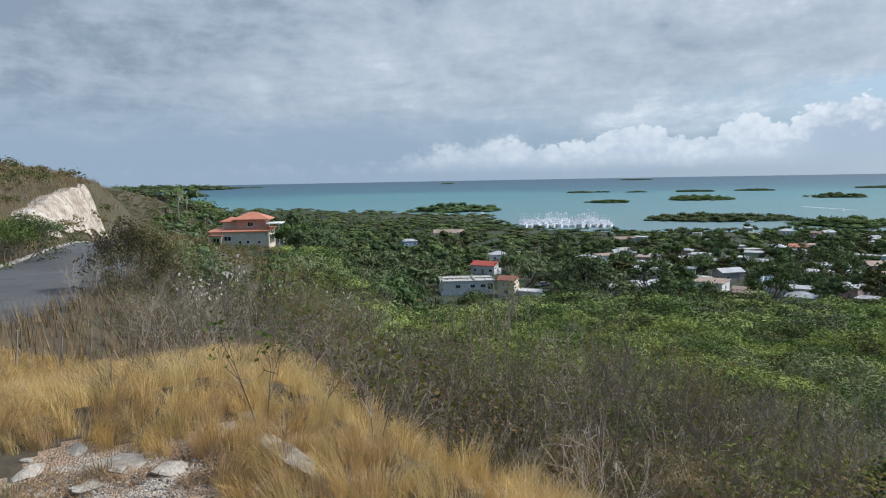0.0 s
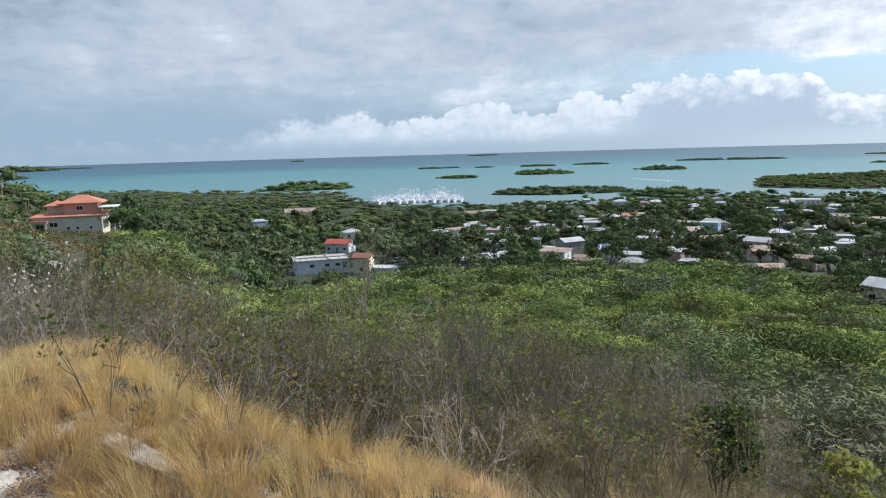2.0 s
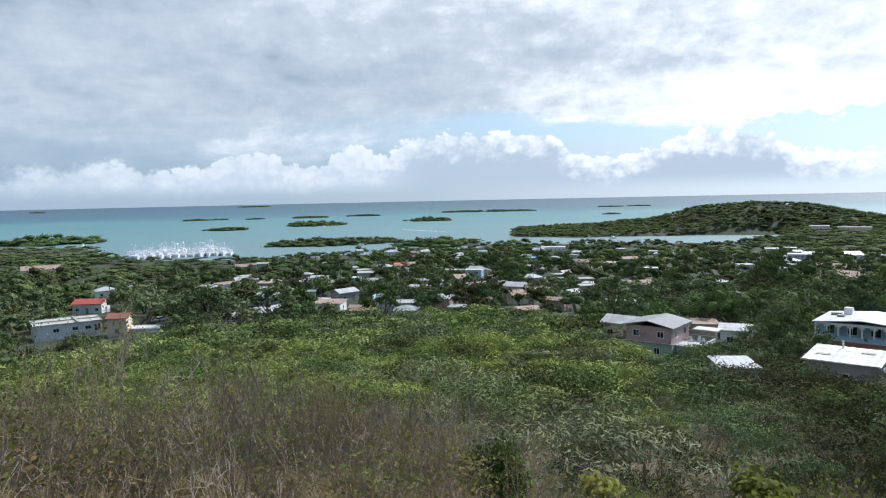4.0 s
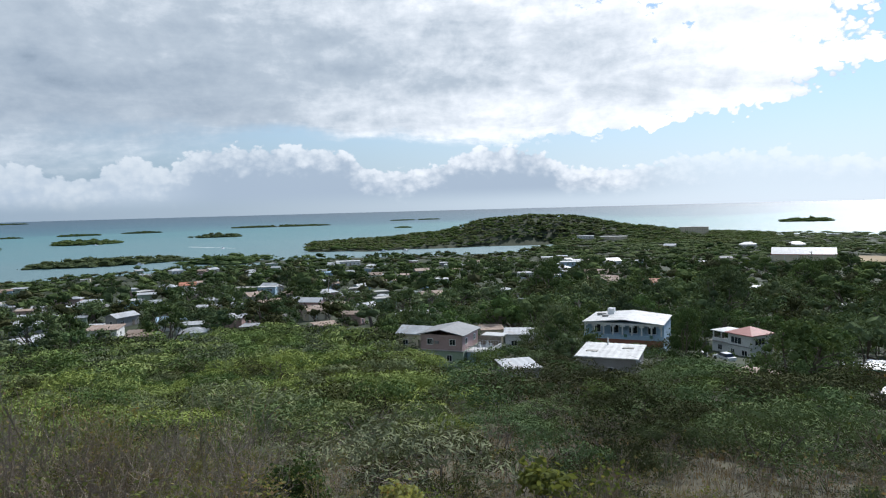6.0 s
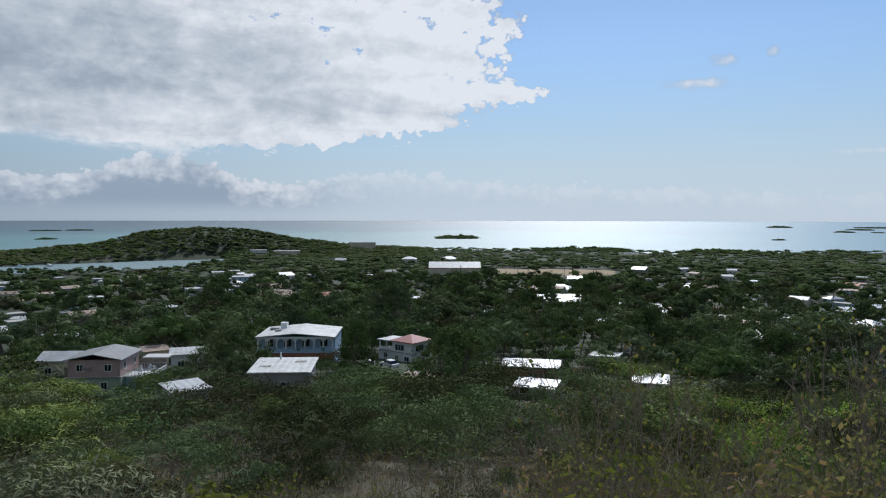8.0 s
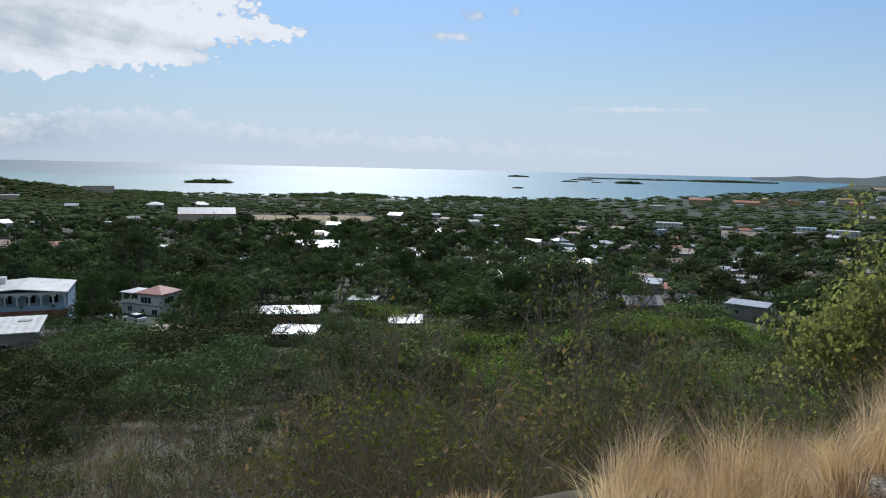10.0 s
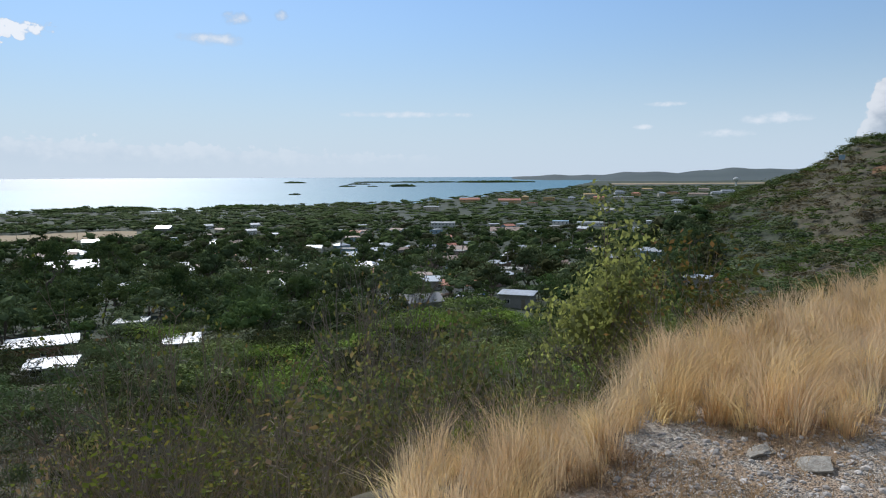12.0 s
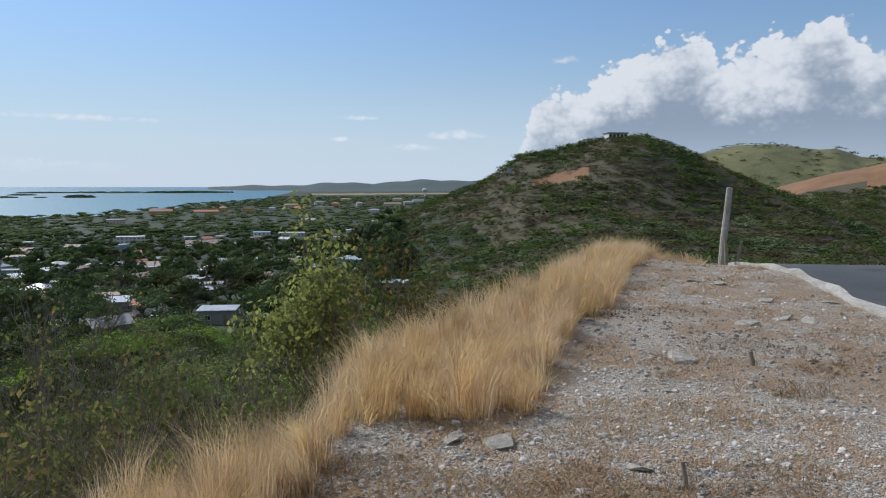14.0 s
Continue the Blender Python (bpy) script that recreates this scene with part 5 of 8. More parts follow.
town_house(128.67, 410, 10.2, 6.4, 3.3, 34, "gable", "salmon", "pink", 1, 13)
town_house(33.55, 649, 9.4, 6.9, 3.0, 39, "flat", "roofslab", "mint", 1, 19)
town_house(116.75, 224, 9.6, 6.2, 3.5, 33, "shed", "zinc", "pink", 1, 16)
town_house(80.99, 400, 11.8, 9.6, 3.3, 28, "gable", "rust", "mint", 1, 24)
town_house(83.30, 406, 10.9, 7.4, 3.4, -18, "gable", "rust", "mint", 1, 24)
town_house(123.05, 358, 8.6, 6.5, 3.1, 40, "gable", "rust", "mint", 1, 13)
town_house(33.89, 594, 7.5, 5.3, 3.1, -20, "gable", "zinc", "mint", 1, 19)
town_house(105.37, 460, 8.7, 5.4, 3.1, -14, "gable", "zinc", "white", 1, 13)
town_house(27.15, 462, 10.7, 8.8, 3.1, -1, "gable", "salmon", "white", 1, 19)
town_house(56.03, 623, 11.1, 8.6, 3.2, 7, "shed", "zinc", "cream", 1, 19)
town_house(42.60, 298, 6.7, 5.5, 3.3, -10, "shed", "zinc", "grey", 1, 19)
town_house(36.02, 637, 8.8, 7.1, 3.0, -39, "shed", "rust", "white", 1, 19)
town_house(129.08, 594, 11.6, 9.1, 3.1, 25, "shed", "rust", "white", 1, 13)
town_house(126.20, 596, 7.9, 6.0, 3.0, 28, "flat", "roof_stained", "cream", 1, 13)
town_house(118.08, 401, 6.5, 4.3, 3.1, 0, "shed", "zinc", "white", 1, 13)
town_house(48.02, 552, 8.9, 7.0, 3.3, -12, "shed", "zinc", "mint", 1, 19)
town_house(112.14, 488, 8.4, 6.3, 3.2, 3, "gable", "salmon", "pink", 1, 13)
town_house(16.33, 260, 11.1, 8.7, 3.4, 14, "gable", "zinc", "grey", 1, 19)
town_house(38.51, 615, 11.7, 8.3, 3.4, -8, "gable", "zinc", "blue", 1, 19)
town_house(26.30, 623, 10.8, 8.4, 3.0, 25, "hip", "zinc", "white", 1, 19)
town_house(56.88, 549, 10.1, 7.6, 3.0, -31, "flat", "roofslab", "grey", 1, 19)
town_house(93.18, 471, 10.1, 6.1, 3.1, -15, "gable", "zinc", "white", 1, 24)
town_house(19.37, 383, 6.5, 4.6, 3.3, -20, "hip", "zinc", "pink", 1, 19)
town_house(105.06, 580, 11.8, 7.6, 3.4, 2, "shed", "rust", "pink", 1, 13)
town_house(23.70, 642, 7.2, 4.6, 3.1, 25, "gable", "zinc", "mint", 1, 19)
town_house(17.53, 290, 10.6, 8.8, 3.5, 24, "hip", "zinc", "pink", 1, 19)
town_house(58.39, 579, 9.8, 7.4, 3.0, 25, "gable", "zinc", "cream", 1, 19)
town_house(90.46, 537, 9.4, 6.1, 3.3, 18, "flat", "roof_stained", "blue", 1, 24)
town_house(99.87, 233, 10.8, 8.0, 3.3, -36, "shed", "zinc", "grey", 1, 16)
town_house(68.18, 300, 10.4, 7.3, 3.4, -9, "shed", "zinc", "blue", 1, 24)
town_house(93.03, 302, 8.7, 5.8, 3.0, 16, "shed", "rust", "grey", 1, 24)
town_house(52.20, 314, 10.1, 6.5, 3.2, 31, "shed", "zinc", "white", 1, 19)
town_house(118.35, 654, 8.9, 5.9, 3.0, -37, "shed", "zinc", "white", 1, 13)
town_house(32.75, 510, 10.0, 6.6, 3.3, 16, "gable", "zinc", "cream", 1, 19)
town_house(54.21, 439, 9.6, 6.2, 3.4, 32, "shed", "zinc", "white", 1, 19)
town_house(110.83, 387, 11.8, 8.4, 3.2, 40, "gable", "zinc", "mint", 1, 13)
town_house(57.26, 494, 11.1, 9.1, 3.3, -31, "hip", "zinc", "mint", 1, 19)
town_house(119.72, 562, 12.0, 9.3, 3.2, 9, "hip", "zinc", "blue", 1, 13)
town_house(64.31, 357, 9.8, 8.3, 3.5, 13, "gable", "salmon", "white", 1, 24)
town_house(31.97, 580, 8.9, 5.8, 3.2, 23, "hip", "zinc", "grey", 1, 19)
town_house(97.32, 492, 8.5, 6.7, 3.3, -29, "shed", "rust", "blue", 1, 13)
town_house(126.98, 463, 7.5, 5.9, 3.1, -24, "shed", "rust", "white", 1, 13)
town_house(116.04, 545, 11.6, 7.6, 3.5, 16, "flat", "roofslab", "cream", 1, 13)
town_house(104.75, 550, 10.3, 8.6, 3.4, -28, "gable", "salmon", "white", 1, 13)
town_house(50.00, 573, 9.9, 7.5, 3.2, 0, "gable", "rust", "white", 1, 19)
town_house(11.67, 332, 11.3, 7.3, 3.3, 3, "hip", "zinc", "blue", 1, 19)
town_house(38.58, 594, 8.5, 6.6, 3.3, -33, "shed", "zinc", "pink", 1, 19)
town_house(113.14, 258, 9.1, 6.5, 3.4, 22, "flat", "roof_stained", "blue", 1, 16)
town_house(117.62, 326, 12.0, 9.0, 3.2, -36, "hip", "zinc", "blue", 1, 13)
town_house(33.25, 286, 10.5, 7.0, 3.0, 34, "gable", "rust", "mint", 1, 19)
town_house(20.10, 580, 7.4, 4.9, 3.4, -7, "flat", "roofslab", "cream", 1, 19)
town_house(44.42, 456, 11.2, 8.2, 3.4, -13, "shed", "rust", "white", 1, 19)
town_house(120.55, 481, 8.1, 5.6, 3.0, -16, "hip", "zinc", "white", 1, 13)
town_house(47.64, 409, 11.9, 8.6, 3.4, -10, "flat", "roofslab", "mint", 1, 19)
town_house(116.11, 659, 9.9, 6.8, 3.3, 10, "shed", "zinc", "grey", 1, 13)
town_house(105.22, 650, 7.7, 6.0, 3.2, -6, "shed", "zinc", "white", 1, 13)
town_house(31.44, 398, 11.0, 7.0, 3.0, -27, "flat", "roof_stained", "cream", 1, 19)
town_house(32.17, 342, 10.5, 8.5, 3.2, 25, "gable", "rust", "grey", 1, 19)
town_house(57.31, 259, 10.5, 8.5, 3.3, -37, "flat", "roof_stained", "white", 1, 19)
town_house(41.90, 480, 10.9, 7.6, 3.0, -15, "gable", "rust", "white", 1, 19)
town_house(108.09, 574, 11.2, 7.9, 3.3, -24, "gable", "rust", "blue", 1, 13)
town_house(21.19, 226, 9.7, 8.2, 3.0, -18, "shed", "rust", "white", 1, 19)
town_house(45.65, 497, 11.7, 7.8, 3.4, 22, "gable", "rust", "grey", 1, 19)
town_house(94.50, 419, 11.5, 9.2, 3.2, 14, "shed", "zinc", "white", 1, 24)
town_house(108.85, 593, 8.1, 5.5, 3.2, 16, "shed", "zinc", "cream", 1, 13)
town_house(24.01, 581, 11.8, 7.9, 3.0, 7, "hip", "zinc", "mint", 1, 19)
town_house(59.76, 587, 11.4, 8.5, 3.2, 32, "shed", "rust", "pink", 1, 19)
town_house(28.64, 557, 9.3, 6.2, 3.1, 36, "shed", "zinc", "pink", 1, 19)
town_house(121.03, 646, 10.9, 8.4, 3.0, 17, "flat", "roof_stained", "cream", 1, 13)
town_house(14.40, 498, 10.7, 8.0, 3.5, 8, "gable", "rust", "grey", 1, 19)
town_house(45.04, 620, 7.3, 5.8, 3.4, 35, "shed", "zinc", "pink", 1, 19)
town_house(48.37, 492, 9.4, 6.7, 3.5, 16, "shed", "rust", "cream", 1, 19)
town_house(15.14, 521, 7.2, 5.3, 3.4, -2, "gable", "rust", "blue", 1, 19)
town_house(94.06, 635, 9.6, 6.3, 2.9, -35, "gable", "rust", "cream", 1, 24)
town_house(106.42, 389, 9.2, 6.6, 3.3, 23, "shed", "zinc", "blue", 1, 13)
town_house(39.94, 215, 6.6, 4.1, 3.4, -21, "gable", "rust", "pink", 1, 19)
town_house(33.77, 386, 8.3, 6.6, 3.3, 11, "hip", "zinc", "white", 1, 19)
town_house(41.00, 244, 7.6, 5.6, 3.2, 38, "gable", "zinc", "white", 1, 19)
town_house(37.74, 338, 11.6, 7.7, 3.1, 32, "hip", "zinc", "pink", 1, 19)
town_house(38.36, 386, 6.6, 4.5, 3.1, 27, "gable", "rust", "blue", 1, 19)
town_house(38.91, 268, 6.8, 5.0, 3.3, -7, "shed", "rust", "pink", 1, 19)
town_house(42.57, 278, 9.2, 6.8, 3.2, 11, "flat", "roof_stained", "mint", 1, 19)
town_house(45.06, 317, 7.5, 4.8, 3.4, -40, "flat", "roofslab", "white", 1, 19)
town_house(32.02, 207, 7.5, 4.9, 3.1, -20, "shed", "zinc", "pink", 1, 19)
town_house(34.72, 348, 8.9, 6.1, 3.0, 39, "gable", "rust", "grey", 1, 19)
town_house(45.72, 384, 7.7, 5.7, 3.4, -16, "gable", "rust", "blue", 1, 19)
town_house(35.94, 413, 7.9, 6.7, 3.3, -20, "gable", "salmon", "cream", 1, 19)
town_house(29.65, 359, 7.4, 5.4, 3.2, 24, "shed", "zinc", "mint", 1, 19)
town_house(23.08, 358, 9.6, 7.6, 3.3, 32, "flat", "roofslab", "blue", 1, 19)
town_house(16.19, 340, 8.2, 5.1, 3.3, -20, "shed", "rust", "pink", 1, 19)
town_house(16.57, 357, 10.0, 8.4, 3.2, -30, "shed", "zinc", "grey", 1, 19)
town_house(28.49, 284, 9.4, 7.2, 3.1, -17, "shed", "zinc", "pink", 1, 19)
town_house(40.28, 353, 10.4, 6.3, 3.1, 10, "flat", "roof_stained", "grey", 1, 19)
town_house(42.18, 323, 7.7, 6.4, 3.4, 14, "flat", "roof_stained", "grey", 1, 19)
town_house(30.55, 302, 10.2, 7.3, 3.1, 39, "shed", "zinc", "mint", 1, 19)
town_house(30.37, 237, 10.4, 8.0, 3.5, -25, "shed", "zinc", "pink", 1, 19)
town_house(27.19, 224, 8.9, 5.6, 3.2, -5, "shed", "zinc", "white", 1, 19)
town_house(43.00, 402, 7.1, 4.4, 3.3, 11, "gable", "rust", "white", 1, 19)
town_house(18.45, 416, 6.7, 4.3, 3.1, -30, "gable", "salmon", "pink", 1, 19)
town_house(23.81, 209, 8.2, 6.9, 2.9, -22, "gable", "rust", "grey", 1, 19)
town_house(24.48, 340, 9.1, 6.0, 3.3, -12, "gable", "zinc", "mint", 1, 19)
town_house(27.44, 199, 7.2, 5.7, 3.4, -8, "hip", "zinc", "white", 1, 19)
town_house(19.07, 346, 11.6, 7.4, 3.4, -7, "flat", "roofslab", "mint", 1, 19)
town_house(13.23, 199, 6.9, 5.4, 3.1, 31, "flat", "roof_stained", "cream", 1, 19)
town_house(44.92, 217, 11.3, 9.2, 3.0, -5, "flat", "roofslab", "grey", 1, 19)
town_house(16.00, 314, 7.6, 4.6, 3.5, -23, "shed", "zinc", "pink", 1, 19)
town_house(24.18, 384, 9.4, 7.1, 3.5, -2, "shed", "zinc", "mint", 1, 19)
town_house(19.43, 277, 6.5, 4.6, 3.4, -5, "shed", "zinc", "mint", 1, 19)
town_house(34.79, 309, 11.0, 8.7, 3.1, 4, "shed", "zinc", "cream", 1, 19)
town_house(13.16, 350, 11.3, 7.6, 3.3, 30, "shed", "rust", "white", 1, 19)
town_house(13.43, 289, 6.7, 4.5, 3.3, -13, "gable", "rust", "pink", 1, 19)
town_house(22.40, 263, 9.7, 6.4, 3.2, 37, "gable", "zinc", "grey", 1, 19)
town_house(15.21, 393, 8.6, 5.3, 3.1, 30, "gable", "rust", "white", 1, 19)
town_house(40.73, 371, 8.8, 5.3, 3.1, 37, "gable", "zinc", "blue", 1, 19)
town_house(16.15, 218, 9.0, 6.7, 2.9, 27, "gable", "zinc", "mint", 1, 19)
town_house(121.95, 431, 9.6, 7.6, 3.5, 17, "flat", "roofslab", "white", 1, 13)
town_house(100.92, 275, 10.9, 8.7, 3.2, -10, "shed", "zinc", "white", 1, 16)
town_house(121.22, 284, 10.1, 7.0, 3.1, 24, "gable", "rust", "mint", 1, 16)
town_house(104.05, 391, 9.6, 6.8, 3.0, -22, "flat", "roof_stained", "blue", 1, 13)
town_house(123.60, 216, 8.6, 5.6, 2.9, -19, "shed", "zinc", "white", 1, 16)
town_house(106.69, 308, 7.8, 5.9, 3.2, 27, "flat", "roofslab", "cream", 1, 13)
town_house(116.39, 285, 10.4, 6.9, 3.2, -40, "shed", "zinc", "pink", 1, 16)
town_house(124.46, 406, 7.3, 6.1, 3.0, 31, "shed", "zinc", "blue", 1, 13)
town_house(109.30, 404, 7.8, 5.8, 3.3, -27, "shed", "zinc", "white", 1, 13)
town_house(119.16, 377, 11.0, 8.4, 3.0, 4, "gable", "zinc", "mint", 1, 13)
town_house(126.47, 312, 6.8, 5.7, 3.0, -27, "shed", "zinc", "grey", 1, 13)
town_house(97.77, 373, 9.5, 8.0, 3.4, 30, "hip", "zinc", "mint", 1, 13)
town_house(129.63, 234, 10.2, 7.2, 3.1, -25, "shed", "zinc", "white", 1, 16)
town_house(105.87, 367, 8.4, 5.9, 3.4, 6, "shed", "zinc", "grey", 1, 13)
town_house(103.52, 428, 8.8, 7.0, 3.3, 36, "hip", "zinc", "blue", 1, 13)
town_house(113.30, 200, 10.5, 6.4, 3.0, -8, "gable", "salmon", "white", 1, 16)
town_house(95.69, 276, 10.8, 7.7, 3.1, 2, "shed", "zinc", "white", 1, 24)
town_house(113.24, 378, 12.0, 8.9, 3.1, -14, "gable", "rust", "blue", 1, 13)
town_house(112.59, 403, 6.6, 5.4, 3.1, 35, "gable", "salmon", "white", 1, 13)
town_house(117.46, 254, 9.6, 6.8, 3.3, -4, "flat", "roof_stained", "cream", 1, 16)
town_house(105.74, 270, 10.1, 8.3, 3.5, -23, "hip", "zinc", "mint", 1, 16)
town_house(108.37, 377, 8.0, 5.4, 3.5, 39, "gable", "rust", "grey", 1, 13)
town_house(110.90, 298, 9.0, 6.2, 3.3, -38, "gable", "zinc", "pink", 1, 13)
town_house(120.14, 355, 9.4, 7.7, 3.2, 29, "flat", "roof_stained", "blue", 1, 13)
town_house(110.32, 339, 7.0, 5.9, 3.2, -7, "gable", "salmon", "blue", 1, 13)
town_house(129.94, 346, 11.0, 8.3, 3.3, 0, "flat", "roof_stained", "cream", 1, 13)
town_house(113.00, 361, 8.6, 6.6, 3.4, 22, "flat", "roof_stained", "pink", 1, 13)
town_house(106.62, 252, 8.9, 6.6, 3.1, -23, "gable", "salmon", "cream", 1, 16)
town_house(125.57, 329, 7.8, 6.2, 3.2, -6, "hip", "zinc", "pink", 1, 13)
town_house(128.80, 286, 11.8, 9.9, 3.0, -29, "shed", "zinc", "blue", 1, 16)
town_house(107.06, 412, 10.1, 7.2, 3.3, -2, "hip", "zinc", "white", 1, 13)
town_house(97.64, 218, 7.4, 6.0, 2.9, 22, "gable", "salmon", "white", 1, 16)
town_house(104.68, 328, 9.7, 7.2, 3.4, -33, "shed", "zinc", "blue", 1, 13)
town_house(103.66, 292, 11.2, 9.4, 3.3, -27, "shed", "zinc", "cream", 1, 13)
town_house(99.92, 201, 11.7, 9.2, 3.0, -9, "gable", "zinc", "blue", 1, 16)
town_house(128.60, 439, 7.8, 5.1, 3.4, -32, "flat", "roof_stained", "blue", 1, 13)
town_house(98.15, 407, 9.5, 6.4, 3.1, -32, "flat", "roof_stained", "mint", 1, 13)
town_house(95.52, 314, 7.6, 4.8, 3.3, -27, "shed", "rust", "pink", 1, 24)
town_house(123.96, 386, 9.4, 6.5, 3.0, -25, "shed", "rust", "grey", 1, 13)
town_house(119.19, 1164, 15.6, 11.0, 5.7, -20, "flat", "salmon", "cream", 2, 70)
town_house(120.55, 1359, 22.2, 11.0, 7.1, 0, "flat", "ochre", "ochre", 2, 70)
town_house(122.38, 1400, 14.5, 11.0, 5.7, 0, "hip", "zinc", "white", 2, 70)
town_house(123.85, 1597, 29.5, 11.0, 6.7, 15, "gable", "ochre", "cream", 2, 70)
town_house(124.54, 1409, 20.3, 11.0, 6.4, -20, "gable", "salmon", "ochre", 2, 70)
town_house(126.13, 1778, 25.4, 11.0, 6.7, 15, "hip", "zinc", "white", 2, 70)
town_house(127.40, 1660, 19.9, 11.0, 7.1, -20, "hip", "salmon", "ochre", 2, 70)
town_house(128.25, 2029, 31.7, 11.0, 7.1, 0, "hip", "ochre", "cream", 2, 70)
town_house(129.38, 1649, 17.2, 11.0, 5.9, 15, "hip", "zinc", "cream", 2, 70)
town_house(130.17, 1740, 29.2, 11.0, 6.0, -20, "flat", "salmon", "ochre", 2, 70)
town_house(132.46, 1971, 27.4, 11.0, 7.0, -20, "gable", "rust", "cream", 2, 70)
town_house(133.37, 1703, 25.1, 11.0, 6.5, 15, "hip", "zinc", "white", 2, 70)
town_house(118.63, 1404, 14.1, 11.0, 7.2, 0, "hip", "ochre", "ochre", 2, 70)
town_house(116.94, 1169, 12.3, 11.0, 5.9, 0, "flat", "zinc", "white", 2, 70)
town_house(134.13, 1845, 30.2, 11.0, 5.9, 15, "gable", "zinc", "white", 2, 70)
town_house(125.25, 942, 19.1, 11.0, 6.2, -20, "gable", "roof_stained", "grey", 2, 70)
town_house(130.53, 1255, 19.5, 11.0, 6.3, 0, "hip", "zinc", "white", 2, 70)


# ---- plants ----
G = np.random.RandomState(7)


def ico():
    """Corners and faces of an icosahedron."""
    p = (1 + 5 ** 0.5) / 2
    v = np.array([(-1, p, 0), (1, p, 0), (-1, -p, 0), (1, -p, 0), (0, -1, p), (0, 1, p), (0, -1, -p), (0, 1, -p), (p, 0, -1), (p, 0, 1), (-p, 0, -1), (-p, 0, 1)]) / math.hypot(1, p)
    f = np.array([(0, 11, 5), (0, 5, 1), (0, 1, 7), (0, 7, 10), (0, 10, 11), (1, 5, 9), (5, 11, 4), (11, 10, 2), (10, 7, 6), (7, 1, 8), (3, 9, 4), (3, 4, 2), (3, 2, 6), (3, 6, 8), (3, 8, 9), (4, 9, 5), (2, 4, 11), (6, 2, 10), (8, 6, 7), (9, 8, 1)])
    return v, f


ICO_V, ICO_F = ico()
ICO_F = ICO_F[ICO_V[ICO_F].mean(1)[:, 2] > -0.6]


def leaves(g, centres, spread, n, size, core=0.72, flat=0.75, loose=0.42, slim=0.6):
    """Leaf sprays over the lumps of a crown, lying the way the lump's surface lies, with a rugged inner mass; vertices and faces."""
    m = len(centres)
    pick = g.randint(0, m, n)
    lump = spread * g.uniform(0.75, 1.25, m)
    d = g.normal(size=(n, 3))
    d[:, 2] = np.abs(d[:, 2]) * 1.1 - 0.45
    d /= np.linalg.norm(d, axis=1)[:, None]
    p = centres[pick] + d * np.array([1, 1, flat]) * (lump[pick] * g.uniform(0.93 - 0.43 * loose, 1.0 + 0.28 * loose, n))[:, None]
    nrm = d + g.normal(size=(n, 3)) * loose
    nrm /= np.linalg.norm(nrm, axis=1)[:, None]
    u = np.cross(nrm, g.normal(size=(n, 3)))
    u /= np.linalg.norm(u, axis=1)[:, None]
    w = np.cross(nrm, u)
    s = (size * g.uniform(0.6, 1.3, n))[:, None]
    u, w = u * s, w * s * slim
    if size < 0.1:
        v = np.stack([p - u, p - u * 0.1 - w, p + u, p + u * 0.1 + w], 1).reshape(-1, 3)
        f = np.arange(4 * n).reshape(n, 4)
    else:
        v = np.stack([p - u - w * 0.8, p + u * 1.1 - w * 0.3, p - u * 0.2 + w * 1.3], 1).reshape(-1, 3)
        f = np.arange(3 * n).reshape(n, 3)
    if core > 0.2:
        cores = []
        for c, q in zip(centres, lump):
            cores.append(c + ICO_V * np.array([1, 1, flat]) * (q * core * g.uniform(0.7, 1.2, (12, 1))))
        k = len(v)
        v = np.vstack([v] + cores)
        tri = np.concatenate([ICO_F + k + 12 * i for i in range(m)])
        return v, [f, tri]
    return v, [f]


def twigs(g, reach, tall, stems, depth=3, thick=0.02, lean=0.5):
    """Forked bare branches as three-sided rods; returns vertices, faces and the tips."""
    V, F, P, tips = [], [], [], []
    thin = thick

    def grow(p, d, length, r, level):
        k = 1
        for i in range(k):
            d2 = d + g.normal(size=3) * 0.16
            d2[2] += 0.04
            d2 /= np.linalg.norm(d2)
            p2 = p + d2 * length / k
            r2 = max(r * 0.84, 0.35 * thin)
            a = np.cross(d2, [0.3, 0.5, 0.2])
            a /= np.linalg.norm(a)
            b = np.cross(d2, a)
            base = len(V)
            for q, rr in ((p, r), (p2, r2))[:2 if level else 1]:
                for th in (0, 2.09, 4.19):
                    V.append(q + (a * math.cos(th) + b * math.sin(th)) * rr)
            if level == 0:
                V.append(p2)
            for j in range(3):
                if level:
                    F.append((base + j, base + (j + 1) % 3, base + 3 + (j + 1) % 3, base + 3 + j))
                else:
                    P.append((base + j, base + (j + 1) % 3, base + 3))
            p, d, r = p2, d2, r2
        if level == 0:
            tips.append(p)
            return
        for j in range(g.randint(2, 4)):
            d3 = d + g.normal(size=3) * 0.5
            d3[2] += 0.12
            grow(p, d3 / np.linalg.norm(d3), length * g.uniform(0.55, 0.85), max(r * 0.72, 0.35 * thin), level - 1)

    for s in range(stems):
        a = g.uniform(0, 6.28)
        d = np.array([math.cos(a) * lean, math.sin(a) * lean, 1.0]) + g.normal(size=3) * 0.15
        grow(g.normal(size=3) * [reach * 0.12, reach * 0.12, 0] + [0, 0, -0.1], d / np.linalg.norm(d), tall * 0.42, thick, depth)
    return np.array(V), [np.array(F), np.array(P)], np.array(tips)


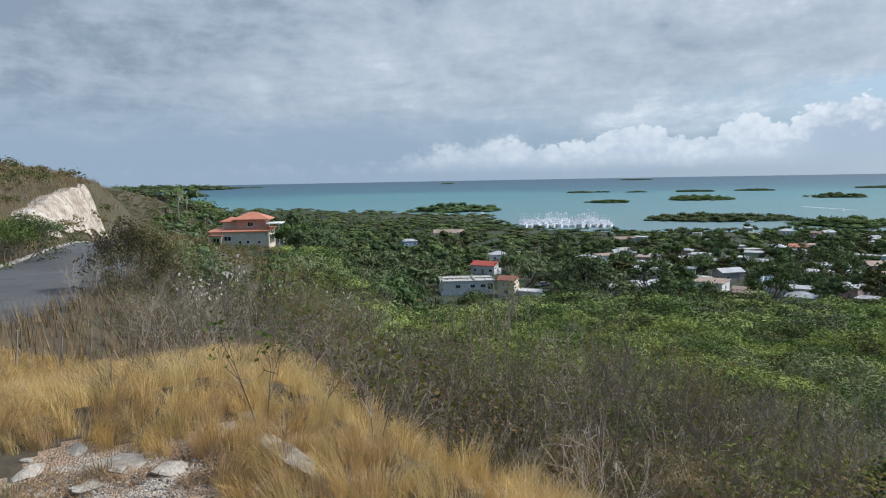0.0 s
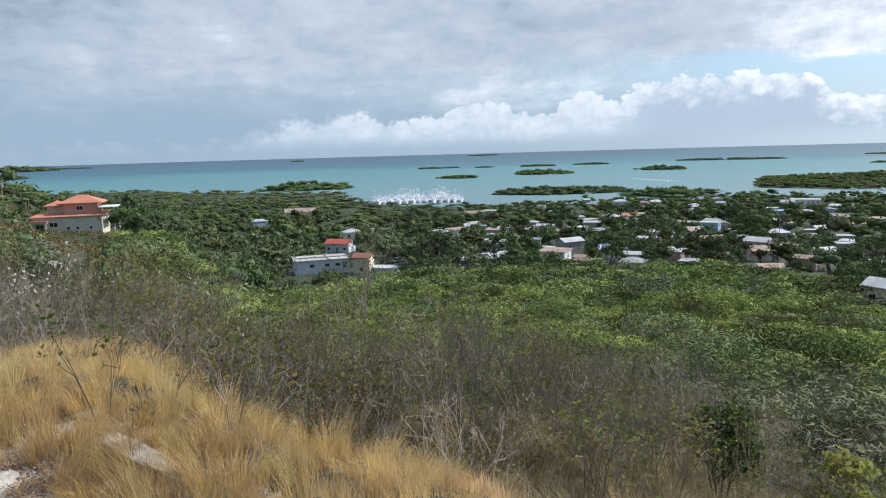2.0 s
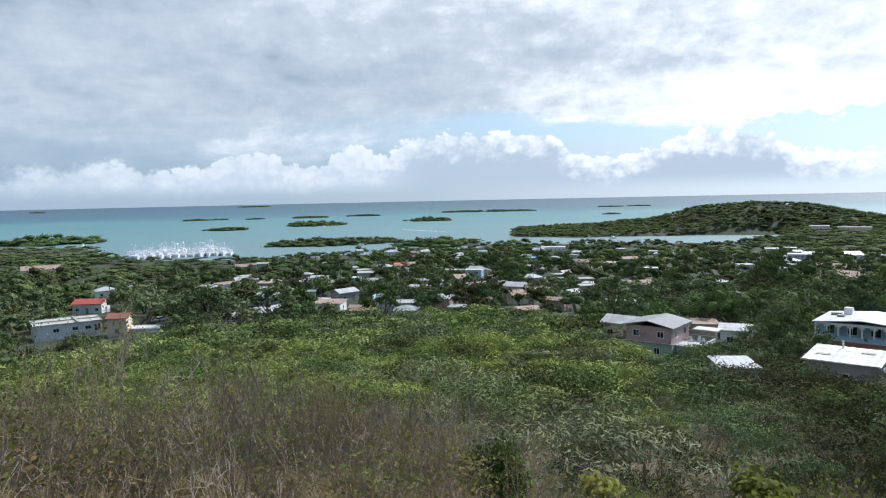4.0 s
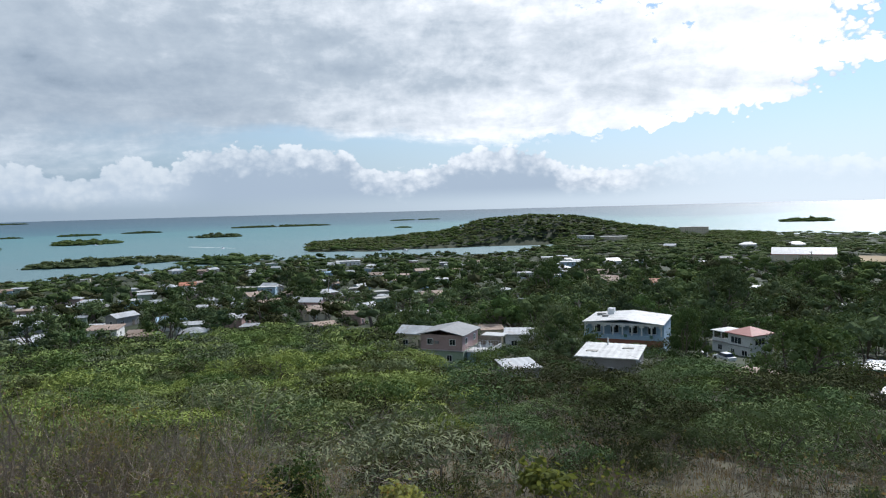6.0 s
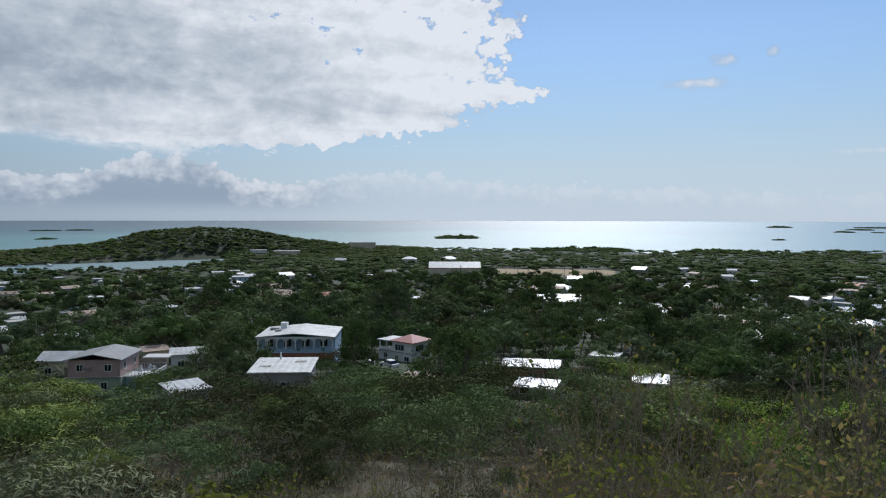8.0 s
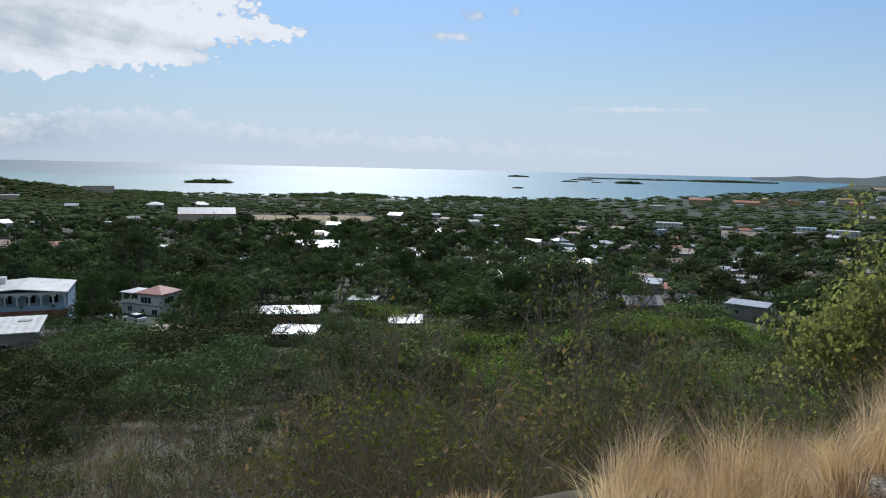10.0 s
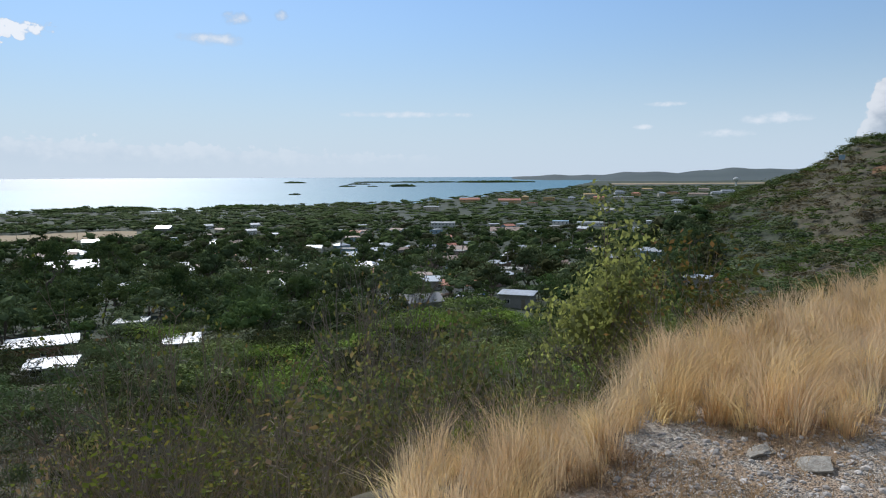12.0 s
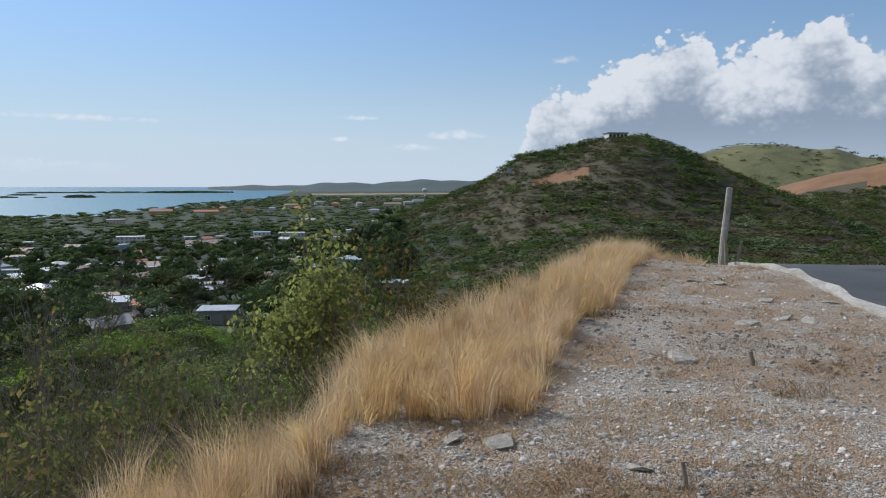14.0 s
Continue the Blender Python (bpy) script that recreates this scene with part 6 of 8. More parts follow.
def dome(g, n, reach, low, high):
    """Clump centres over a low, wide crown."""
    a, q = g.uniform(0, 6.28, n), np.sqrt(g.uniform(0, 1, n))
    return np.column_stack([np.cos(a) * q * reach, np.sin(a) * q * reach, low + (high - low) * (1 - q ** 2) * g.uniform(0.75, 1.1, n) + g.uniform(0, 0.25, n) * low])


def plant_kinds(specs, flat=0.75, loose=0.42, slim=0.6):
    """Builds each kind once: (crown mesh arrays, wood mesh arrays)."""
    made = []
    for seed, reach, low, high, clumps, spread, n, size, stems, depth, thick, core in specs:
        g = np.random.RandomState(seed)
        tv = twigs(np.random.RandomState(seed), reach, high, stems, depth, thick, 0.45)[0]
        k = max(abs(tv[:, 0]).max(), abs(tv[:, 1]).max()) / reach
        tv, tf, tips = twigs(np.random.RandomState(seed), reach, high, stems, depth, thick * max(k, 1.0), 0.45)
        up = high / tv[:, 2].max() * 0.95
        tv = tv * [1 / k, 1 / k, up]
        c = dome(g, clumps, reach, low, high) if core else tips * [1 / k, 1 / k, up]
        cv, cf = leaves(g, c, spread, n, size, core, flat, loose, slim)
        made.append(((cv, cf), (tv, tf)))
    return made


def joined(name, kinds, which, places, mats, label, category, keep_wood=True):
    """Many plants as one mesh; places: x, y, z, turn, width, height."""
    V, F, T, S, ST, base = [], [], [], [], [], 0
    for k, (x, y, z, turn, sw, sh) in zip(which, places):
        c, s = math.cos(turn), math.sin(turn)
        for slot, (v, f) in enumerate(kinds[k]):
            if slot == 1 and not keep_wood:
                continue
            p = np.column_stack([(v[:, 0] * c - v[:, 1] * s) * sw + x, (v[:, 0] * s + v[:, 1] * c) * sw + y, v[:, 2] * sh + z])
            V.append(p.astype(np.float32))
            for q in f:
                (F if q.shape[1] == 4 else T).append(q + base)
                (S if q.shape[1] == 4 else ST).append(np.full(len(q), slot))
            base += len(v)
    faces = [np.concatenate(q) for q in (F, T) if q]
    me = mesh_of(name, np.concatenate(V), faces, mats, np.concatenate(S + ST))
    return tagged(new(name, me), label, category, kind="stuff")


def single(name, kind, mats, label, category, group=""):
    """One plant as a thing with a trunk and a crown, to be copied."""
    (cv, cf), (tv, tf) = kind
    top = new(name)
    tagged(top, label, category, group)
    part("trunk", mesh_of("trunk", tv, tf, mats[1]), top)
    part("crown", mesh_of("crown", cv, cf, mats[0]), top)
    return top


def free(x, y, pad=0.0, shade=1.0):
    """True where no house, yard or road stands."""
    r = math.hypot(x, y)
    for hx, hy, hw, yard in YARDS:
        hr = math.hypot(hx, hy)
        d = math.hypot(x - hx, y - hy)
        if d < hw * 0.62 + 1.5 + pad:
            return False
        yard *= shade
        if shade and d < yard + hw:
            along = (x * hx + y * hy) / hr
            across = abs(x * hy - y * hx) / hr
            if along < hr and hr - along < yard and across < hw * 0.5 + 1.0 + pad:
                return False
    if r < 110 and np.hypot(LINE[:, 0] - x, LINE[:, 1] - y).min() < 4.2 + pad * 0.5:
        return False
    return True


def scatter(n, az0, az1, r0, r1, gap, seed, test=None, pad=0.0, shade=1.0):
    """Even random places in a sector."""
    g = np.random.RandomState(seed)
    cells, out = {}, []
    for _ in range(n * 6):
        if len(out) >= n:
            break
        az, r = g.uniform(az0, az1), math.sqrt(g.uniform(r0 * r0, r1 * r1))
        x, y = bearing(az, r)
        key = (int(x // gap), int(y // gap))
        if any(math.hypot(x - p[0], y - p[1]) < gap for i in (-1, 0, 1) for j in (-1, 0, 1) for p in cells.get((key[0] + i, key[1] + j), ())):
            continue
        if test and not test(x, y, az, r):
            continue
        if not free(x, y, pad, shade):
            continue
        cells.setdefault(key, []).append((x, y))
        out.append((x, y, az, r))
    return out


def on_land(x, y, az, r):
    return r < np.interp(az, SHORE_AZ, SHORE_R) - 6


def off_layby(margin):
    def test(x, y, az, r):
        return r > np.interp(az, EDGE_AZ, EDGE_R) + margin
    return test


def settle(spots, g, w0, w1, h0, h1, sink=0.1):
    """Places for plants: ground height, turn and size."""
    xy = np.array([(p[0], p[1]) for p in spots])
    z = land(xy[:, 0], xy[:, 1]) - sink
    return [(x, y, zz, g.uniform(0, 6.28), g.uniform(w0, w1), g.uniform(h0, h1)) for (x, y), zz in zip(xy, z)]


def rising(places):
    """A few stand well above the rest."""
    return [(x, y, z, t, w, h * (0.6 + 0.5 * w)) for x, y, z, t, w, h in places]


def matched(places):
    """Wide plants grow tall, too."""
    return [(x, y, z, t, w, h * w ** 0.8) for x, y, z, t, w, h in places]


def copies(proto_list, places, which):
    """Copies of single plants; the prototypes themselves take the first places."""
    for i, (p, k) in enumerate(zip(places, which)):
        x, y, z, turn, sw, sh = p
        m = Matrix.LocRotScale((x, y, z), Euler((0, 0, turn)), (sw, sw, sh))
        c = copy_thing(proto_list[k], Matrix())
        c.matrix_basis = m
    for t in proto_list:
        for o in (*t.children_recursive, t):
            bpy.data.objects.remove(o)


def shared_out(name, kinds, places, tints, wood, label, category, keep_wood=True, seed=0):
    """Joined plants in a few sets, so that neighbours differ in tone."""
    g = np.random.RandomState(seed + 500)
    pick = g.randint(0, len(tints), len(places))
    for i, m in enumerate(tints):
        mine = [p for p, k in zip(places, pick) if k == i]
        if mine:
            joined(name, kinds, g.randint(0, len(kinds), len(mine)), mine, [M[m], M[wood]], label, category, keep_wood)


def wood_edge(az):
    """Where the acacia slope ends and the trees of the town begin."""
    return float(np.interp(az, (-14, 0, 8, 13, 34, 42, 50, 58, 103, 105, 116, 118, 180), (125, 140, 160, 186, 186, 160, 128, 106, 104, 160, 160, 104, 104))) + 6 * math.sin(az * 0.9)


def plant_slope():
    # wide green acacias further down the slope, grey dry shrubs near the lay-by
    near_kinds = plant_kinds([(s, 1.9, 0.8, 2.5, 26, 0.50, 2600, 0.048, 6, 3, 0.025, 0.0) for s in (1, 2, 3)], 0.7, 0.5, 0.45)
    leafy_kinds = plant_kinds([(s, 0.75, 0.5, 2.0, 20, 0.15, n, 0.029, 6, 4, 0.008, 0) for s, n in ((15, 520), (16, 800), (17, 380))])
    dry_kinds = plant_kinds([(s, 0.9, 0.7, 2.2, 20, 0.10, n, 0.017, 5, 4, 0.0075, 0) for s, n in ((11, 300), (12, 460), (13, 160), (14, 620))])
    mid_kinds = plant_kinds([(s, 2.3, 0.9, 2.7, 16, 0.85, 3000, 0.105, 5, 2, 0.03, 0.12) for s in (21, 22, 23, 24)], 0.55, 0.30, 0.24)
    far_kinds = plant_kinds([(s, 2.7, 0.9, 2.9, 11, 1.05, 1450, 0.155, 3, 2, 0.035, 0.12) for s in (25, 26, 27)], 0.55, 0.30, 0.26)
    far_dry = plant_kinds([(s, 1.5, 0.6, 2.2, 16, 0.22, 60, 0.06, 5, 3, 0.018, 0) for s in (31, 32)])
    g = np.random.RandomState(3)

    def lower(x, y, az, r):
        o = r - np.interp(az, EDGE_AZ, EDGE_R)
        return o > 22 and not (az > 131 and r > 70) and not (az < -12.5 and r > 34)
    spots = scatter(1100, -24, 133, 22, 124, 2.8, 5, lower, 0.5, 0.4)
    beyond = scatter(900, -6, 58, 118, 200, 3.0, 13, lambda x, y, az, r: r < wood_edge(az) + 4, 0.5, 0.6) + scatter(130, 104, 117, 120, 160, 3.0, 14, None, 0.5, 0.6)
    greens, dries, wide = [], [], []
    for s in spots:
        patch = float(wave(np.array([s[0]]), np.array([s[1]]), 26, 9)[0])
        if g.uniform() < (0.78 if s[3] + 10 * patch < (46 if s[2] < 86 else 30) else (0.65 if patch > 0.3 else 0.12)):
            dries.append(s)
        else:
            (greens if s[3] < 60 else wide).append(s)
    tints = ("acacia", "acacia_light", "acacia_olive", "acacia_light", "acacia_pale")
    # yellow-green towards the villa; above mid-town a darker olive mix paints in backlit shade
    backlit_tints = ("acacia", "acacia_olive", "acacia_olive", "acacia", "tree_mid")
    for lo, hi, tone in ((-40, 50, tints), (50, 88, backlit_tints), (88, 180, tints)):
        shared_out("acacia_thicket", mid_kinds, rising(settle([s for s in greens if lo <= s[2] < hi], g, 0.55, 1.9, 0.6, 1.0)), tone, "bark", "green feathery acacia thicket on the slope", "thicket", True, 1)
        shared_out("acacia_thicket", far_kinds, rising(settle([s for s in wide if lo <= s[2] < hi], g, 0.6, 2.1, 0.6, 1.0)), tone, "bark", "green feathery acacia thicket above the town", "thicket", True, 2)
    last_kinds = plant_kinds([(s, 2.9, 0.9, 3.2, 8, 1.25, 480, 0.24, 2, 1, 0.04, 0.12) for s in (28, 29)], 0.55, 0.42, 0.34)
    shared_out("acacia_thicket", last_kinds, rising(settle(beyond, g, 0.6, 2.0, 0.6, 1.0)), tints, "bark", "green feathery acacia thicket above the town", "thicket", False, 21)
    shared_out("dry_thicket", far_dry, settle(dries, g, 0.7, 1.5, 0.7, 1.5), ("shrub", "shrub_grey"), "twig", "grey leafless scrub between the green bushes", "thicket", True, 3)

    spots = scatter(140, -29, 131, 5.2, 22, 1.1, 6, off_layby(1.4), 0.0)
    spots = [s for s in spots if not (s[2] < -15 and s[3] < 10) and not (22 < s[2] < 80 and s[3] < 8.5) and not (31.8 < s[2] < 36.8 and s[3] < 15) and not (41.5 < s[2] < 45.5 and s[3] < 17)]
    spots += scatter(85, -8, 34, 6.5, 22, 1.05, 67, off_layby(2.6), 0.0) + scatter(42, 84, 131, 5.5, 17, 1.1, 68, off_layby(2.0), 0.0)
    spots += [s for s in scatter(38, -26.0, -8, 11.5, 26, 1.5, 66, None, 0.3)]
    protos = [single("dry_shrub", k, [M["shrub"], M["twig"]], "leafless grey shrub with a few small leaves", "shrub", "shrubs below the lay-by") for k in dry_kinds]
    places = [(x, y, z, t, w, h * min(1.0, 0.45 + 0.055 * math.hypot(x, y)) * (1.3 if y > 0 and -0.12 * y < x < y * 0.65 else (1.3 if y < 1 else 1.0))) for x, y, z, t, w, h in settle(spots, g, 0.7, 1.25, 0.6, 1.1)]
    copies(protos, places, g.randint(0, 4, len(spots)))
    spots = scatter(22, -14, 128, 16, 30, 4.8, 8, off_layby(9), 0.0)
    protos = [single("acacia_bush", k, [M["acacia_olive"], M["bark"]], "wide green acacia bush with fine leaves", "bush", "bushes on the slope") for k in near_kinds]
    copies(protos, settle(spots, g, 0.7, 1.0, 0.55, 0.85), g.randint(0, 3, len(spots)))
    spots = scatter(26, 84, 122, 6.0, 12, 1.2, 69, off_layby(2.4), 0.0) + scatter(10, -10, 14, 8, 13, 1.4, 70, off_layby(3.5), 0.0)
    protos = [single("tall_shrub", k, [M["shrub"], M["twig"]], "tall bare shrub with crooked grey branches", "shrub", "tall shrubs below the lay-by") for k in dry_kinds[::2]]
    copies(protos, [(x, y, z, t, w, h * (1.0 if x > y else 0.62)) for x, y, z, t, w, h in settle(spots, g, 0.9, 1.4, 1.15, 1.75)], g.randint(0, 2, len(spots)))
    # leafy shrubs just below the edge
    spots = scatter(120, 84, 132, 4.5, 19, 1.0, 9, off_layby(1.5), 0.0) + scatter(84, -13, 36, 6, 24, 1.15, 10, off_layby(2.2), 0.0) + scatter(16, 37, 84, 8, 16, 2.4, 12, off_layby(3.5), 0.0)
    for m, mine in (("shrub_green", spots[0::3]), ("shrub_olive", spots[1::3]), ("shrub", spots[2::3])):
        protos = [single("leafy_shrub", k, [M[m], M["twig"]], "upright twiggy shrub with small green leaves", "shrub", "leafy shrubs below the lay-by") for k in leafy_kinds]
        copies(protos, [(x, y, z, t, w, h * (1.25 if x > 0 and y < 1.5 else 1.0) * min(1.0, 0.4 + 0.07 * math.hypot(x, y))) for x, y, z, t, w, h in settle(mine, g, 0.8, 1.25, 0.65, 1.1)], g.randint(0, 3, len(mine)))


def plant_town():
    g = np.random.RandomState(17)
    kinds = plant_kinds([(s, 3.9, 2.2, 6.4, 14, 1.55, 1050, 0.20, 3, 2, 0.14, 0.52) for s in (41, 42, 43, 44)], 0.85, 0.85, 0.55)
    mid = plant_kinds([(s, 3.9, 2.0, 6.2, 8, 1.85, 310, 0.33, 2, 1, 0.2, 0.52) for s in (51, 52, 53)], 0.85, 0.85, 0.55)
    small = plant_kinds([(s, 3.9, 1.6, 5.8, 5, 2.2, 92, 0.52, 2, 1, 0.2, 0.78) for s in (54, 55, 56)], 0.85, 0.85, 0.55)
    wide = plant_kinds([(s, 3.9, 1.6, 5.4, 3, 2.8, 44, 0.75, 2, 1, 0.2, 0.8) for s in (64, 65)], 0.8, 0.85, 0.5)

    def valley(x, y, az, r):
        return on_land(x, y, az, r) and not (az > 133 and r < 450) and not ((98 < az < 132 or 14 < az < 62) and r < 540 and wave(np.array([x]), np.array([y]), 34, 72)[0] > 0.42) and not (105.5 < az < 116 and 164 < r < 200 and wave(np.array([x]), np.array([y]), 18, 71)[0] > -0.45) and not (78.0 < az < 88.5 and 570 < r < 690) and r > wood_edge(az) and not (az > 131 and az > 134 + 4 * math.sin(r * 0.03) and height(x, y) > 34)
    spots = scatter(800, -14, 139, 104, 300, 6.8, 21, valley, 1.0)
    g.shuffle(spots)
    spots = [tuple(s) for s in spots]
    first = [s for s in spots if s[3] < 190][:290]
    rest = [s for s in spots if s not in set(first)]
    protos = [single("tree", k, [M["tree"], M["bark"]], "dark green broad-crowned tree among the houses", "tree", "trees of the town") for k in kinds]
    copies(protos, matched(settle(first, g, 0.6, 1.7, 0.75, 1.05)), g.randint(0, 4, len(first)))
    tints = ("tree", "tree_mid", "tree_dark", "tree", "tree_mid", "acacia_olive")
    shared_out("town_trees", mid, matched(settle(rest, g, 0.6, 1.9, 0.7, 1.05)), tints, "bark", "dark trees between the roofs of the town", "trees", True, 4)
    low = plant_kinds([(s, 1.3, 0.3, 1.5, 5, 0.6, 80, 0.2, 3, 1, 0.03, 0.6) for s in (57, 58)])
    spots = scatter(700, -12, 132, 104, 330, 3.2, 24, valley, -3.0, False)
    shared_out("yard_shrubs", low, settle(spots, g, 0.6, 1.5, 0.4, 1.0), ("acacia", "tree_mid", "shrub"), "bark", "low shrubs in the yards between the houses", "shrubs", False, 11)
    spots = scatter(150, -22, -9, 125, 300, 6.5, 28, lambda x, y, az, r: not (-20.5 < az < -11.5 and r < 182), 1.0, 0.5)
    shared_out("town_trees", mid, matched(settle(spots, g, 0.5, 1.1, 0.5, 0.8)), ("tree_mid", "acacia_olive", "acacia"), "bark", "green trees round the villa on the ridge", "trees", True, 18)
    spots = scatter(520, -26, 6, 300, 1300, 10.0, 29, valley, 0.6)
    shared_out("coast_woods", wide, settle(spots, g, 1.3, 2.4, 0.4, 0.8), ("mangrove", "tree_mid", "acacia_olive"), "bark", "flat green woods towards the bay", "woods", False, 19)
    big = plant_kinds([(s, 4.8, 2.4, 8.2, 20, 1.5, 1000, 0.27, 4, 2, 0.2, 0.5) for s in (208, 209)], 0.85, 0.8, 0.55)
    spots = scatter(90, 8, 60, 185, 520, 13.0, 30, valley, 1.0, 0.3) + scatter(150, 60, 132, 140, 520, 12.0, 39, valley, 1.0, 0.4)
    protos = [single("shade_tree", k, [M["tree_dark"], M["bark"]], "tall dark shade tree standing over the roofs", "tree", "tall trees of the town") for k in big]
    copies(protos, matched(settle(spots, g, 0.65, 1.35, 0.8, 1.15)), g.randint(0, 2, len(spots)))
    spots = scatter(3000, -34, 146, 290, 800, 8.0, 22, valley, 0.6)
    places = [(x, y, z, t, w, h * (0.62 if math.hypot(x, y) > min(540, np.interp(math.degrees(math.atan2(x, y)), SHORE_AZ, SHORE_R) - 130) else 1.0) * (0.6 if math.hypot(x, y) > 440 and 0.05 < x / y < 0.32 and y > 0 else 1.0)) for x, y, z, t, w, h in matched(settle(spots, g, 0.6, 1.9, 0.65, 1.0))]
    shared_out("town_trees", small, places, tints, "bark", "dense dark trees further off in the town", "trees", False, 5)
    spots = scatter(1400, 98, 146, 700, 2500, 12, 25, valley, 0.6)
    shared_out("coast_woods", wide, settle(spots, g, 1.6, 3.0, 0.55, 0.95), ("mangrove", "tree_mid", "tree"), "bark", "flat dark woods along the coast", "woods", False, 16)
    spots = scatter(900, 54, 106, 620, 1230, 8, 26, valley, 0.6) + scatter(1600, -34, 152, 760, 2600, 14, 23, valley, 1.0)
    shared_out("coast_woods", wide, settle(spots, g, 1.5, 2.6, 0.45, 0.85), ("mangrove", "tree_mid"), "bark", "flat dark woods along the coast", "woods", False, 6)


def plant_hills():
    g = np.random.RandomState(27)
    kinds = plant_kinds([(s, 2.0, 0.5, 2.4, 7, 0.95, 130, 0.22, 2, 1, 0.08, 0.35) for s in (61, 62, 63)], 0.95, 0.8)

    def slope(x, y, az, r):
        return not scarred(az, r, height(x, y)) and not (160.5 < az and 505 < r < 600)
    spots = scatter(3000, 127, 172, 45, 420, 2.7, 31, slope, 0.5)
    patch = [float(wave(np.array([p[0]]), np.array([p[1]]), 75, 47)[0]) + g.normal() * 0.35 for p in spots]
    for lo, hi, tints, w0, w1 in ((-9, -0.25, ("scrub_brown", "scrub_brown", "scrub"), 1.3, 2.2), (-0.25, 0.35, ("scrub", "scrub_green"), 1.2, 2.4), (0.35, 9, ("scrub_green", "tree_mid", "tree_dark"), 1.3, 3.0)):
        mine = [p for p, q in zip(spots, patch) if lo <= q < hi]
        shared_out("hill_scrub", kinds, settle(mine, g, w0, w1, 0.45, 1.1 if lo > -9 else 0.8, 0.3), tints, "bark", "mixed green and brown scrub covering the hill", "scrub", False, 7)
    spots = scatter(1300, -38, -13, 24, 220, 1.7, 32, None, 10.0) + scatter(420, -20, -8, 32, 168, 2.2, 40, None, 0.5, 0.3) + scatter(120, -40, -23, 30, 46, 1.0, 35, None, 0.6) + scatter(110, -34, -19, 46, 92, 1.2, 36, lambda x, y, az, r: np.hypot(LINE[:, 0] - x, LINE[:, 1] - y).min() < 5.4, 0.4)
    shared_out("bank_scrub", kinds, settle(spots, g, 0.25, 0.62, 0.22, 0.5, 0.2), ("scrub", "scrub_brown", "scrub_brown", "scrub_brown"), "bark", "low scrub on the bank above the road", "scrub", False, 8)
    spots = scatter(240, 160, 172, 420, 580, 4, 37, slope) + scatter(300, 153, 172, 640, 960, 12, 34, lambda x, y, az, r: wave(np.array([x]), np.array([y]), 90, 38)[0] > 0.1)
    shared_out("hill_scrub", kinds, settle(spots, g, 1.5, 3.2, 0.5, 1.3, 0.3), ("scrub", "scrub_green"), "bark", "thin scrub on the far grassy hills", "scrub", False, 10)
    # the wooded headland beyond the lagoon
    small = plant_kinds([(s, 4.2, 1.2, 5.2, 3, 2.5, 52, 0.62, 2, 1, 0.2, 0.78) for s in (71, 72, 73)], 0.8, 0.8)

    def spit(x, y, az, r):
        return height(x, y) > 0.8
    spots = scatter(1500, 36, 73, 900, 1190, 6.5, 33, spit)
    shared_out("headland_woods", small, settle(spots, g, 1.3, 2.3, 0.55, 1.0, 0.5), ("headland", "mangrove"), "bark", "green woods on the headland hill", "woods", False, 9)


ISLAND_KINDS = plant_kinds([(s, 4.4, 0.8, 4.8, 3, 2.6, 46, 0.62, 2, 1, 0.2, 0.78) for s in (81, 82, 83)], 0.8, 0.8)


def island(az, r, wide, deep, tall, seed, label="low green mangrove cay in the shallows"):
    """A mangrove cay: a mud bank and a thick crown down to the water."""
    g = np.random.RandomState(seed)
    cx, cy = bearing(az, r)
    z0 = float(sea_level(np.array(r)))
    top = new("mangrove_island")
    top.matrix_basis = pose(cx, cy, z0, 0, 0, -az)
    tagged(top, label, "island", "cays in the bay")
    n = 28
    ang = np.linspace(0, 2 * math.pi, n, endpoint=False)
    lump = 1 + 0.14 * np.sin(ang * 2 + seed) + 0.10 * np.sin(ang * 3 + seed * 2.1)
    rim = np.column_stack([np.cos(ang) * wide / 2 * lump, np.sin(ang) * deep / 2 * lump, np.full(n, -0.6)])
    inner = rim * [0.9, 0.85, 1] + [0, 0, 1.1]
    v = np.vstack([rim, inner, [[0, 0, 0.8]]])
    k = np.arange(n)
    quads = np.column_stack([k, (k + 1) % n, (k + 1) % n + n, k + n])
    tris = np.column_stack([k + n, (k + 1) % n + n, np.full(n, 2 * n)])
    part("bank", mesh_of("bank", v, [quads, tris], M["earth"]), top)
    s = max(tall / 6.2, 0.25)
    count = int(np.clip(wide * deep / (s * s * 30), 12, 130))
    V, F, T, base = [], [], [], 0
    for i in range(count):
        a, q = g.uniform(0, 6.28), math.sqrt(g.uniform(0, 1))
        if i < count // 2:
            q = g.uniform(0.75, 0.97)
        l = 1 + 0.14 * math.sin(a * 2 + seed) + 0.10 * math.sin(a * 3 + seed * 2.1)
        x, y = math.cos(a) * wide / 2 * 0.93 * q * l, math.sin(a) * deep / 2 * 0.93 * q * l
        cv, cf = ISLAND_KINDS[i % 3][0]
        hs = s * g.uniform(0.7, 1.1) * (1.05 - 0.45 * q ** 3)
        ws = s * g.uniform(1.3, 2.0)
        t = g.uniform(0, 6.28)
        p = np.column_stack([(cv[:, 0] * math.cos(t) - cv[:, 1] * math.sin(t)) * ws + x, (cv[:, 0] * math.sin(t) + cv[:, 1] * math.cos(t)) * ws + y, cv[:, 2] * hs])
        V.append(p), F.append(cf[0] + base), T.append(cf[1] + base)
        base += len(cv)
    part("crown", mesh_of("crown", np.concatenate(V), [np.concatenate(F), np.concatenate(T)], M["mangrove"]), top)
    return top


